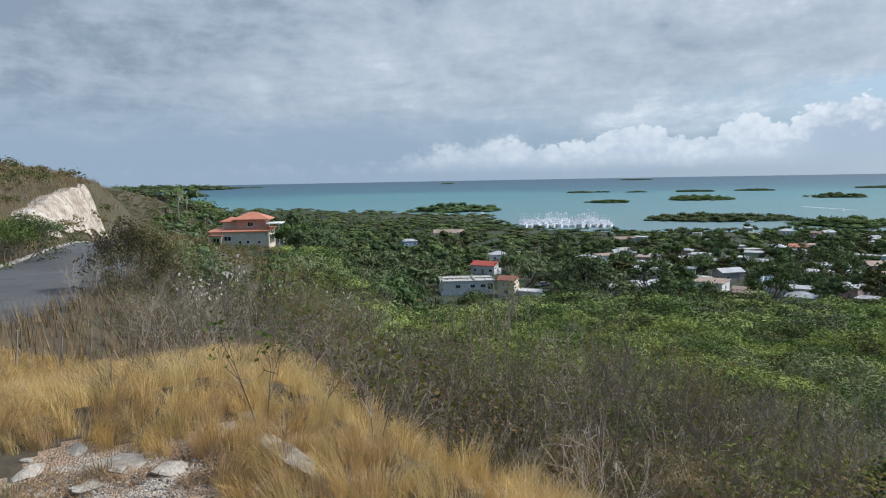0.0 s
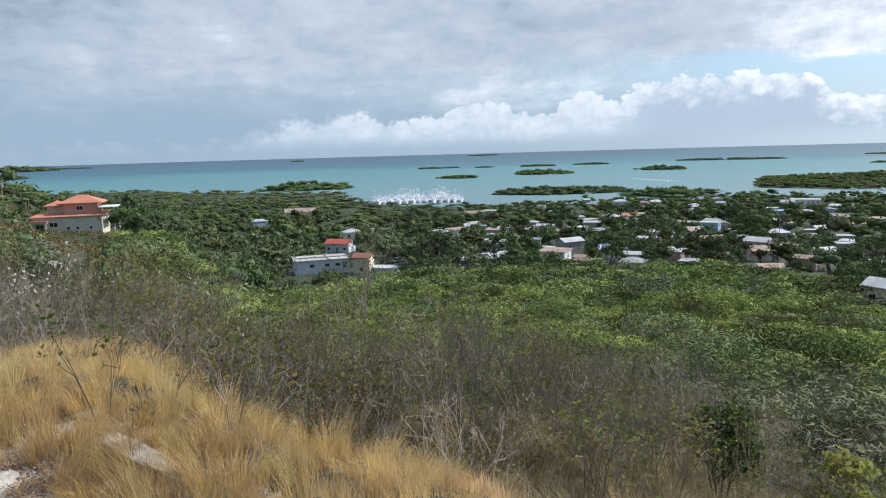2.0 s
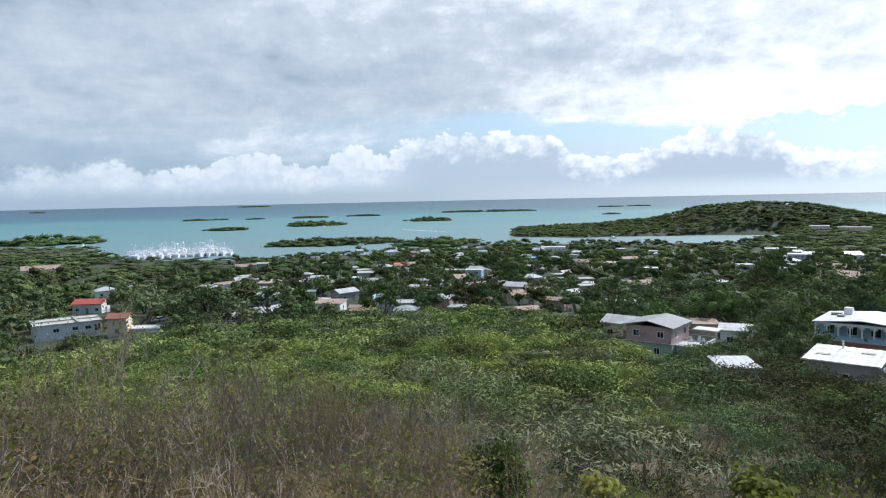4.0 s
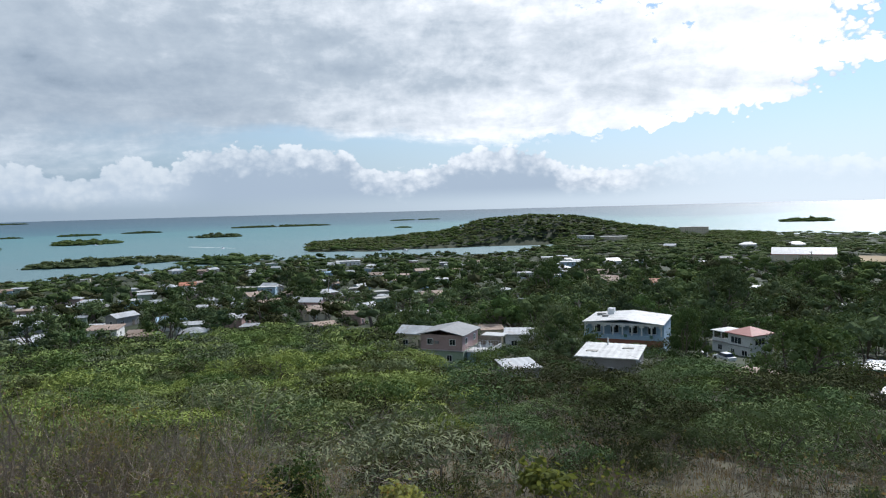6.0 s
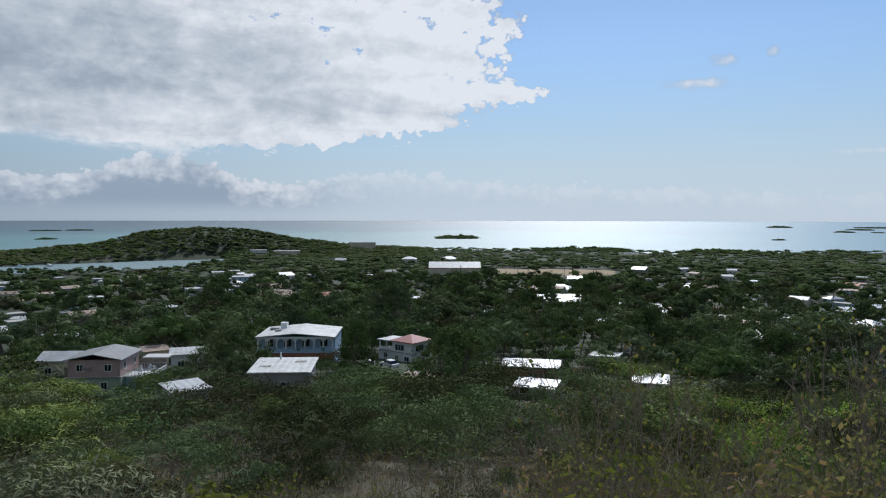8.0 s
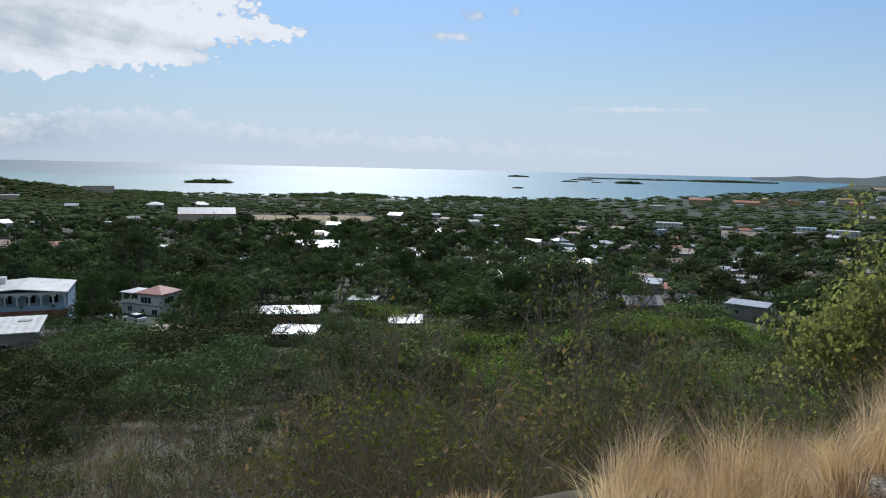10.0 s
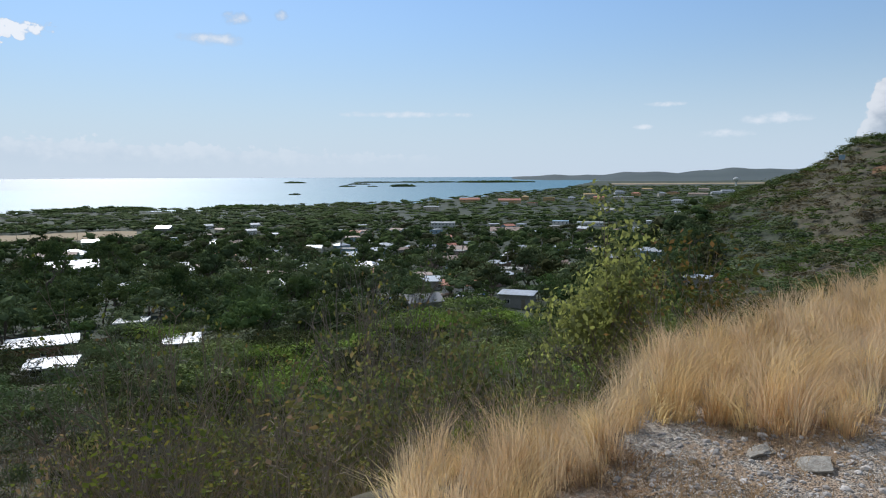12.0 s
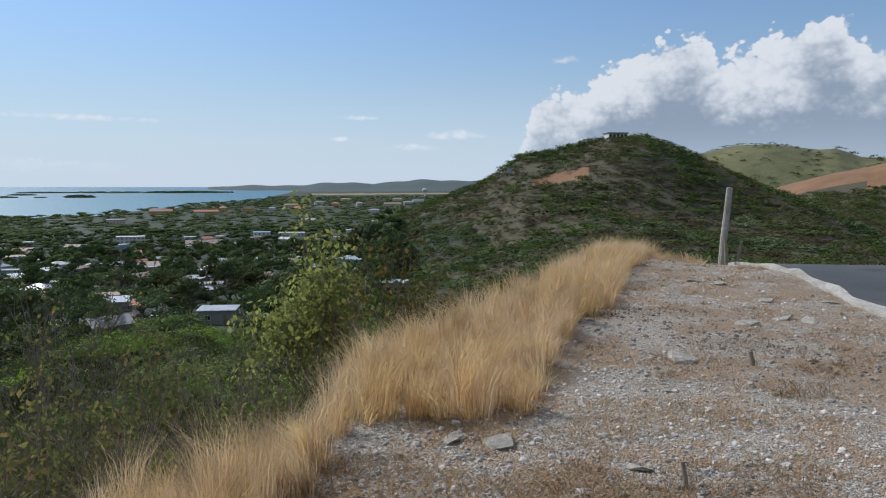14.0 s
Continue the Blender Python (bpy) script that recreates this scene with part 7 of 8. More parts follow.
# ---- cays in the bay ----
island(0.93, 1157, 132, 60, 17.4, 101)
island(21.56, 886, 148, 62, 11.0, 102)
island(31.01, 812, 91, 45, 14.0, 103)
island(13.49, 1426, 81, 45, 8.9, 104)
island(20.17, 1544, 131, 70, 12.6, 105)
island(19.81, 2103, 110, 40, 7.9, 106)
island(11.20, 2113, 64, 32, 8.3, 107)
island(12.90, 2133, 35, 17, 6.7, 108)
island(15.52, 2097, 43, 21, 6.5, 109)
island(24.19, 2155, 90, 40, 7.9, 110)
island(29.47, 1653, 100, 40, 12.7, 111)
island(34.50, 2347, 373, 60, 9.2, 112)
island(44.29, 1896, 45, 22, 5.7, 113)
island(44.18, 2709, 82, 40, 6.1, 114)
island(46.39, 2738, 76, 38, 6.0, 115)
island(0.41, 3980, 65, 32, 9.6, 116)
island(15.44, 4207, 190, 40, 9.8, 117)
island(75.15, 1795, 109, 60, 13.3, 118)
island(85.57, 1169, 159, 70, 11.5, 119)
island(96.01, 1156, 103, 60, 12.7, 120)
island(-21.6, 3714, 640, 300, 36.0, 124)
island(-18.6, 3900, 520, 120, 12.0, 126)
island(-20.6, 2525, 190, 80, 17.0, 125)
island(99.84, 3348, 83, 60, 11.7, 130)
island(99.90, 1852, 19, 12, 6.5, 131)
island(104.06, 2674, 49, 30, 7.9, 132)
island(105.01, 3012, 81, 40, 8.4, 133)
island(106.11, 2656, 26, 20, 6.0, 134)
island(108.53, 2656, 71, 60, 13.4, 135)
island(106.45, 3401, 255, 120, 7.7, 136)
island(110.65, 3401, 326, 140, 9.2, 137)
island(115.95, 3374, 395, 160, 12.4, 138)


# ---- plants on the slope, in the town and on the hills ----
plant_slope()
plant_town()
plant_hills()


# ---- dry grass round the lay-by ----
def make_grass():
    g = np.random.RandomState(77)

    def tufts(n, az0, az1, reach, test, tall, lean, mats, label, seed, fine=1.0):
        spots = scatter(n, az0, az1, 1.9, reach, 0.15, seed, test, -4.2, False)
        for i, m in enumerate(mats):
            mine = spots[i::len(mats)]
            per = np.array([int(np.clip(210 / (0.5 + 0.33 * s[3]), 14, 120) / fine) for s in mine])
            c = np.repeat(np.array([(s[0], s[1]) for s in mine]), per, 0)
            r = np.hypot(c[:, 0], c[:, 1])
            size = np.repeat(g.uniform(0.55, 1.2, len(mine)), per)
            tilt = np.repeat(g.normal(size=(len(mine), 2)) * 0.34, per, 0) + g.normal(size=(per.sum(), 2)) * 0.2
            k = len(c)
            a = g.uniform(0, 6.28, k)
            u = np.column_stack([np.cos(a), np.sin(a)])
            b = c + u * (g.uniform(0, 1, k) ** 0.7 * 0.10)[:, None]
            z = land(b[:, 0], b[:, 1]) - 0.03
            L = tall * g.uniform(0.3, 1.15, k) * size
            out = u * g.uniform(0.03, 0.42, k)[:, None] + tilt + np.array(lean)
            side = np.column_stack([-np.sin(a), np.cos(a), np.zeros(k)]) * (0.0008 + 0.0003 * r)[:, None] * fine
            p = [np.column_stack([b + out * (L * q)[:, None], z + L * w]) for q, w in ((0, 0), (0.32, 0.62), (1.02, 0.98))]
            v = np.stack([p[0] - side, p[0] + side, p[1] + side * 0.9, p[1] - side * 0.9, p[2]], 1).reshape(-1, 3)
            j = np.arange(k) * 5
            me = mesh_of("dry_grass", v, [np.column_stack([j, j + 1, j + 2, j + 3]), np.column_stack([j + 3, j + 2, j + 4])], M[m])
            tagged(new("dry_grass", me), label, "grass", kind="stuff")

    def left_bank(x, y, az, r):
        o = r - np.interp(az, EDGE_AZ, EDGE_R)
        inner = np.interp(az, (-40, -33, -24.6, -19.2, -17.6, -9, 0, 14), (5.0, 4.75, 4.4, 4.15, 3.2, 2.9, 2.6, 2.2))
        return inner + 0.30 * float(wave(np.array([x]), np.array([y]), 1.1, 12)[0]) < r and o < (9.0 if az < -16 else 9.0 - (az + 16) * 0.28)

    def right_bank(x, y, az, r):
        inner = np.interp(az, (105, 116, 124, 127.2, 128.6, 131, 142.6, 144.6, 145.6, 149.9, 151.6, 153.5, 157), (2.2, 2.9, 3.4, 3.95, 4.5, 4.55, 4.75, 5.2, 7.0, 9.2, 14.0, 18.3, 19.5))
        return inner + (0.16 if az < 143 else 0.045 * r) * float(wave(np.array([x]), np.array([y]), 0.8 if az < 143 else 1.7, 15)[0]) < r < np.interp(az, EDGE_AZ, EDGE_R) + (0.55 if az < 127 else 1.4)

    def scrub_floor(x, y, az, r):
        return np.interp(az, EDGE_AZ, EDGE_R) + 1.0 < r

    def weeds(x, y, az, r):
        return r < np.interp(az, EDGE_AZ, EDGE_R) - 0.4 and wave(np.array([x]), np.array([y]), 1.5, 61)[0] + 0.4 * wave(np.array([x]), np.array([y]), 0.5, 62)[0] > 0.30 and np.hypot(LINE[:, 0] - x, LINE[:, 1] - y).min() > 3.4
    def hay(x, y, az, r):
        return r + 6 * wave(np.array([x]), np.array([y]), 14, 19)[0] < (54 if az < 86 else 34)
    # coarse brown grass further down the slope
    spots = scatter(3000, -10, 131, 22, 58, 0.55, 86, hay, -2.0, False)
    spots += scatter(800, -40, -22, 13, 48, 0.45, 87, None, -2.2, False) + scatter(1500, -35, -19, 46, 96, 0.5, 89, None, -2.2, False)
    c = np.repeat(np.array([(s[0], s[1]) for s in spots]), 12, 0)
    k = len(c)
    a, L = g.uniform(0, 6.28, k), g.uniform(0.3, 0.75, k)
    b = c + g.normal(size=(k, 2)) * 0.13
    p = np.column_stack([b, land(b[:, 0], b[:, 1]) - 0.05])
    up = np.column_stack([np.cos(a) * 0.35, np.sin(a) * 0.35, np.ones(k)]) * L[:, None]
    side = np.column_stack([-np.sin(a), np.cos(a), np.zeros(k)]) * 0.014
    v = np.stack([p - side, p + side, p + up], 1).reshape(-1, 3)
    tagged(new("dry_grass", mesh_of("dry_grass", v, np.arange(3 * k).reshape(k, 3), M["brown_grass"])), "brown dry grass between the scrub of the slope", "grass", kind="stuff")
    def rim(x, y, az, r):
        return -0.7 < r - np.interp(az, EDGE_AZ, EDGE_R) < 1.5
    tufts(260, 14, 98, 5.5, rim, 0.18, (0.0, 0.0), ("straw_dark",), "dry grass along the brink of the lay-by", 88)
    tufts(2600, 8, 107, 17, scrub_floor, 0.34, (0.0, 0.0), ("brown_grass", "hay"), "dense brown dry grass on the upper slope", 90, 1.2)
    tufts(1900, 10, 60, 12.5, scrub_floor, 0.30, (0.0, 0.0), ("hay", "brown_grass"), "dense brown dry grass on the upper slope", 91, 1.3)
    tufts(2100, -27, 132, 24, scrub_floor, 0.36, (0.0, 0.0), ("brown_grass",), "thin brown grass between the shrubs", 82)
    tufts(1810, 107.0, 157, 22, right_bank, 0.24, (-0.03, 0.02), ("straw_dark", "pale_straw"), "short tawny grass under the tall bleached grass", 83, 1.3)
    tufts(760, 124, 176, 16, weeds, 0.065, (0.0, 0.0), ("brown_grass", "litter"), "low brown weeds in patches on the gravel", 84)
    tufts(90, -38, 0, 5.5, weeds, 0.10, (0.0, 0.0), ("brown_grass",), "low brown weeds in patches on the gravel", 85)
    tufts(2600, -36, 14, 14, left_bank, 0.25, (0.06, 0.05), ("straw", "straw", "straw_pale"), "golden dry grass at the edge of the lay-by", 78, 0.62)
    tufts(2420, 108.6, 157, 22, right_bank, 0.46, (-0.07, 0.05), ("pale_straw", "straw_dark", "pale_straw"), "tall bleached grass along the edge of the gravel", 79, 0.75)


make_grass()


# ---- stones and gravel of the lay-by ----
def rock_mesh(seed, flat=0.5, mat="limestone_pale", rough=0.10):
    g = np.random.RandomState(seed)
    bm = bmesh.new()
    bmesh.ops.create_icosphere(bm, subdivisions=2, radius=1.0)
    off = Vector(g.uniform(-50, 50, 3))
    cut = [(Vector(g.normal(size=3)).normalized(), g.uniform(0.30, 0.75)) for _ in range(9)]
    for v in bm.verts:
        p = v.co.copy()
        for n, d in cut:
            k = p.dot(n) - d
            if k > 0:
                p -= n * k
        p += v.co * rough * noise.noise(v.co * 1.7 + off)
        v.co = Vector((p.x, p.y * 0.8, p.z * flat))
    me = bpy.data.meshes.new("rock")
    bm.to_mesh(me)
    bm.free()
    me.materials.append(M[mat])
    return me


def rocks():
    shapes = [rock_mesh(s) for s in range(6)]

    def rock(x, y, size, turn, k, label="pale grey broken stone lying on the gravel"):
        ob = new("rock", shapes[k])
        ob.matrix_basis = Matrix.LocRotScale((x, y, height(x, y) + size * 0.03), Euler((0.08 * k - 0.15, 0.12, turn)), (size * 1.05, size * 0.85, size * 0.48))
        tagged(ob, label, "rock", "stones of the lay-by")
    g = np.random.RandomState(5)
    for x, y, s in ((2.90, -3.13, 0.16), (2.62, -3.25, 0.17), (1.83, -3.49, 0.13), (4.06, -5.94, 0.20), (2.68, -6.0, 0.24), (2.04, -4.18, 0.07), (3.40, -10.1, 0.17), (4.44, -11.0, 0.22), (2.8, -8.9, 0.22),
                    (2.98, -8.25, 0.20), (2.47, -9.0, 0.20), (1.3, -5.7, 0.06), (2.74, -10.7, 0.16), (4.84, -11.0, 0.15), (3.5, -7.2, 0.09), (2.2, -7.4, 0.08), (3.1, -5.1, 0.06), (1.9, -6.9, 0.09), (2.4, -5.0, 0.05)):
        rock(x, y, s, g.uniform(0, 6.28), g.randint(0, 6))
    for x, y, s in ((-1.96, 3.55, 0.15), (-2.24, 4.05, 0.12), (-2.46, 3.92, 0.05), (-1.42, 4.0, 0.09), (-1.75, 3.95, 0.05), (-1.32, 4.55, 0.10), (-2.1, 3.3, 0.08), (-1.55, 3.55, 0.04), (-1.2, 3.85, 0.07)):
        rock(x, y, s, g.uniform(0, 6.28), g.randint(0, 6), "white weathered limestone lump in dry grass")
    # broken concrete apron at the edge, with a length of kerb in the grass
    for i, (x, y, w, d, t) in enumerate(((-1.55, 3.75, 0.42, 0.26, 12), (-1.95, 3.85, 0.36, 0.30, -20), (-2.35, 3.75, 0.30, 0.20, 60))):
        me = rock_mesh(40 + i, 0.16, "limestone_pale", 0.05)
        me.transform(Matrix.Diagonal((w * 0.62, d * 0.75, 0.22, 1)))
        ob = new("concrete_slab", me)
        ob.matrix_basis = pose(x, y, height(x, y) - 0.005, 2, 2 - i, t)
        tagged(ob, "broken pale concrete slab level with the gravel", "slab")
    bm = bmesh.new()
    bmesh.ops.create_cube(bm, size=1.0)
    bmesh.ops.subdivide_edges(bm, edges=[e for e in bm.edges if abs(e.verts[0].co.x - e.verts[1].co.x) > 0.5], cuts=9)
    bmesh.ops.bevel(bm, geom=bm.edges[:], offset=0.05, segments=1, affect="EDGES")
    for v in bm.verts:
        v.co = Vector((v.co.x * 0.88, v.co.y * 0.13 + 0.02 * noise.noise(v.co * 6), v.co.z * 0.16 + 0.015 * noise.noise(v.co * 5 + Vector((7, 0, 0)))))
    me = bpy.data.meshes.new("kerb_stone")
    bm.to_mesh(me)
    bm.free()
    me.materials.append(M["limestone_pale"])
    ob = new("kerb_stone", me)
    ob.matrix_basis = pose(-0.84, 3.76, height(-0.84, 3.76) - 0.035, 2, 4, -45)
    tagged(ob, "pale length of broken concrete kerb in dry grass", "kerb stone")
    # loose stones
    g = np.random.RandomState(6)
    V, F = [], []
    n = 0
    ROUGH = ICO_F[ICO_V[ICO_F].mean(1)[:, 2] > -0.3]
    for _ in range(52000):
        az, r = (g.uniform(124, 176), 2.6 + 15 * g.uniform(0, 1) ** 1.9) if g.uniform() < 0.8 else (g.uniform(-38, -5), g.uniform(3.0, 5.2))
        x, y = bearing(az, r)
        if r > np.interp(az, EDGE_AZ, EDGE_R) - 0.8 or np.hypot(LINE[:, 0] - x, LINE[:, 1] - y).min() < 3.5:
            continue
        s = min(0.0034 + 0.0046 * g.exponential(1.0) * (1 + r * 0.08), 0.034) * (1.0 if az > 0 else 0.62)
        q = ICO_V * s * g.uniform(0.7, 1.25, (12, 1)) * [1, 0.8, 0.6] @ np.array(Matrix.Rotation(g.uniform(0, 6.28), 3, "Z"))
        V.append(q + [x, y, 0])
        F.append(ROUGH + 12 * n)
        n += 1
        if n > 17000:
            break
    V = np.concatenate(V)
    c = V.reshape(-1, 12, 3).mean(1)
    V[:, 2] += np.repeat(land(c[:, 0], c[:, 1]) + 0.003, 12)
    tagged(new("gravel_stones", mesh_of("gravel_stones", V, np.concatenate(F), M["pebbles"])), "loose pale gravel stones over dusty ground", "gravel", kind="stuff")


rocks()


def straw_litter():
    """Flattened dry weeds in patches on the gravel."""
    g = np.random.RandomState(90)
    n = 90000
    side = g.uniform(size=n) < 0.8
    az = np.where(side, g.uniform(122, 176, n), g.uniform(-38, -5, n))
    r = np.where(side, 2.6 + 15 * g.uniform(0, 1, n) ** 1.5, g.uniform(3.0, 5.5, n))
    x, y = r * np.sin(np.radians(az)), r * np.cos(np.radians(az))
    m = wave(x, y, 1.5, 61) + 0.4 * wave(x, y, 0.5, 62)
    near = np.array([np.hypot(LINE[:, 0] - p, LINE[:, 1] - q).min() for p, q in zip(x[m > 0.10], y[m > 0.10])])
    b = np.column_stack([x, y])[m > 0.10][(near > 3.4) & (r < np.interp(az, EDGE_AZ, EDGE_R))[m > 0.10]][:32000]
    k = len(b)
    z = land(b[:, 0], b[:, 1])
    a, L = g.uniform(0, 6.28, k), g.uniform(0.03, 0.11, k)
    u = np.column_stack([np.cos(a), np.sin(a), g.uniform(0.05, 0.9, k)]) * L[:, None]
    s = np.column_stack([-np.sin(a), np.cos(a), np.zeros(k)]) * 0.0028
    p = np.column_stack([b, z + 0.003])
    v = np.stack([p - s, p + s, p + u], 1).reshape(-1, 3)
    tagged(new("straw_litter", mesh_of("straw_litter", v, np.arange(3 * k).reshape(k, 3), M["litter"])), "flattened brown weeds on the gravel", "weeds", kind="stuff")


straw_litter()


# ---- post and stakes at the end of the lay-by ----
def post(x, y, h, r, lean, name, label, mat):
    z = height(x, y)
    path = [(0, 0, -0.3), (lean * 0.3, 0, h * 0.35), (lean * 0.7, lean * 0.1, h * 0.7), (lean, 0, h)]
    ob = new(name, Build().tube(path, [r * 1.05, r, r * 0.96, r * 0.9], 10).mesh(name, M[mat], False))
    ob.matrix_basis = pose(x, y, z)
    tagged(ob, label, "post")


post(6.05, -15.1, 1.70, 0.072, -0.12, "concrete_post", "weathered grey concrete post leaning at the kerb's end", "concrete")
post(5.85, -14.9, 0.62, 0.035, 0.05, "stake", "short weathered stake beside the post", "wood")
post(5.75, -15.2, 0.55, 0.03, -0.08, "stake", "short weathered stake beside the post", "wood")
for x, y, h in ((-6.3, 9.9, 0.7), (-6.05, 10.6, 0.6), (-6.0, 11.4, 0.75), (-5.5, 11.9, 0.6)):
    post(x, y, h, 0.014, 0.08, "stake", "thin grey fence stake at the edge of the road", "wood")
post(1.5, -3.42, 0.14, 0.012, 0.03, "stake", "broken thin stump in the gravel", "wood")
post(2.2, -6.3, 0.12, 0.02, 0.03, "stake", "broken thin stump in the gravel", "wood")


# ---- cut bank of white rock beside the road ----
def cut_bank():
    p = LINE[87:109]
    d = np.gradient(p[:, :2], axis=0)
    d /= np.linalg.norm(d, axis=1)[:, None]
    nrm = np.column_stack([-d[:, 1], d[:, 0]])
    rows, n = [], 15
    rise = 2.4 * np.sin(np.linspace(0.15, math.pi - 0.10, len(p))) ** 0.7
    for j in range(n):
        t = j / (n - 1)
        q = p[:, :2] + nrm * (HALF_ROAD + 1.3 + 2.0 * t)
        jag = np.array([noise.noise(Vector((a * 0.5, b * 0.5, t * 1.2))) + 0.6 * noise.noise(Vector((a * 1.9, b * 1.9, t * 2.6))) for a, b in q])
        q = q - nrm * (jag * 0.55)[:, None]
        z = np.maximum(p[:, 2] - 0.3 + rise * t ** 0.9, land(q[:, 0], q[:, 1]) + 0.10 + 0.12 * rise)
        rows.append(np.column_stack([q, z + 0.12 * jag]))
    back = p[:, :2] + nrm * (HALF_ROAD + 5.5)
    back = np.column_stack([back, land(back[:, 0], back[:, 1]) - 0.3])
    v = np.concatenate(rows + [back])
    m = len(p)
    i, j = np.meshgrid(np.arange(n), np.arange(m - 1), indexing="ij")
    a = (i * m + j).ravel()
    me = mesh_of("rock_face", v, np.column_stack([a, a + 1, a + m + 1, a + m])[:, ::-1], M["limestone"])
    tagged(new("rock_face", me), "white limestone cut above the road", "rock face", kind="structure")


cut_bank()


# ---- marina ----
def yacht_proto(length, tower):
    top = new("motor_yacht")
    tagged(top, "white sport-fishing yacht" + (" with a tall tower" if tower else "") + " moored in the marina", "yacht", "boats in the marina")
    L, w = length, length * 0.3
    st = [(-0.5, 0.86, 0.0), (-0.2, 1.0, 0.02), (0.15, 0.95, 0.06), (0.36, 0.6, 0.14), (0.5, 0.04, 0.26)]
    v, f = [], []
    for x, k, up in st:
        v += [(x * L, -w / 2 * k, L * (0.125 + up * 0.25)), (x * L * 0.96, -w / 2 * k * 0.7, -0.3), (x * L * 0.96, w / 2 * k * 0.7, -0.3), (x * L, w / 2 * k, L * (0.125 + up * 0.25))]
    for i in range(4):
        for j in range(3):
            f.append((i * 4 + j, i * 4 + j + 1, i * 4 + j + 5, i * 4 + j + 4))
        f.append((i * 4 + 3, i * 4, i * 4 + 4, i * 4 + 7))
    f += [(0, 3, 2, 1), (16, 17, 18, 19)]
    part("hull", Build().add(v, f).mesh("hull", M["hull"]), top)
    deck = L * 0.13
    b = Build().add([(-0.22 * L, -w * 0.38, deck), (0.22 * L, -w * 0.34, deck), (0.22 * L, w * 0.34, deck), (-0.22 * L, w * 0.38, deck),
                     (-0.20 * L, -w * 0.33, deck + L * 0.13), (0.10 * L, -w * 0.28, deck + L * 0.13), (0.10 * L, w * 0.28, deck + L * 0.13), (-0.20 * L, w * 0.33, deck + L * 0.13)],
                    [(4, 5, 6, 7), (0, 1, 5, 4), (1, 2, 6, 5), (2, 3, 7, 6), (3, 0, 4, 7)])
    part("cabin", b.mesh("cabin", M["hull"]), top)
    part("windscreen", Build().box(-0.14 * L, -w * 0.365, deck + L * 0.05, 0.13 * L, w * 0.365, deck + L * 0.09).mesh("windscreen", M["glass"]), top)
    z = deck + L * 0.13
    part("flybridge", Build().box(-0.16 * L, -w * 0.28, z, 0.04 * L, w * 0.28, z + L * 0.05).mesh("flybridge", M["hull"]), top)
    if tower:
        b = Build()
        for sx in (-0.13, 0.0):
            for sy in (-1, 1):
                b.tube([(sx * L, sy * w * 0.26, z), (sx * L * 0.7 - 0.2, sy * w * 0.16, z + L * 0.32)], [0.09, 0.07], 4)
        part("tower", b.mesh("tower", M["hull"]), top)
        part("tower_top", Build().box(-0.14 * L, -w * 0.2, z + L * 0.31, 0.02 * L, w * 0.2, z + L * 0.35).mesh("tower_top", M["hull"]), top)
    for s in (-1, 1):
        part("outrigger", Build().tube([(-0.05 * L, s * w * 0.33, z), (-0.22 * L, s * w * 0.6, z + L * 0.36)], [0.04, 0.02], 4).mesh("outrigger", M["hull"]), top)
    return top


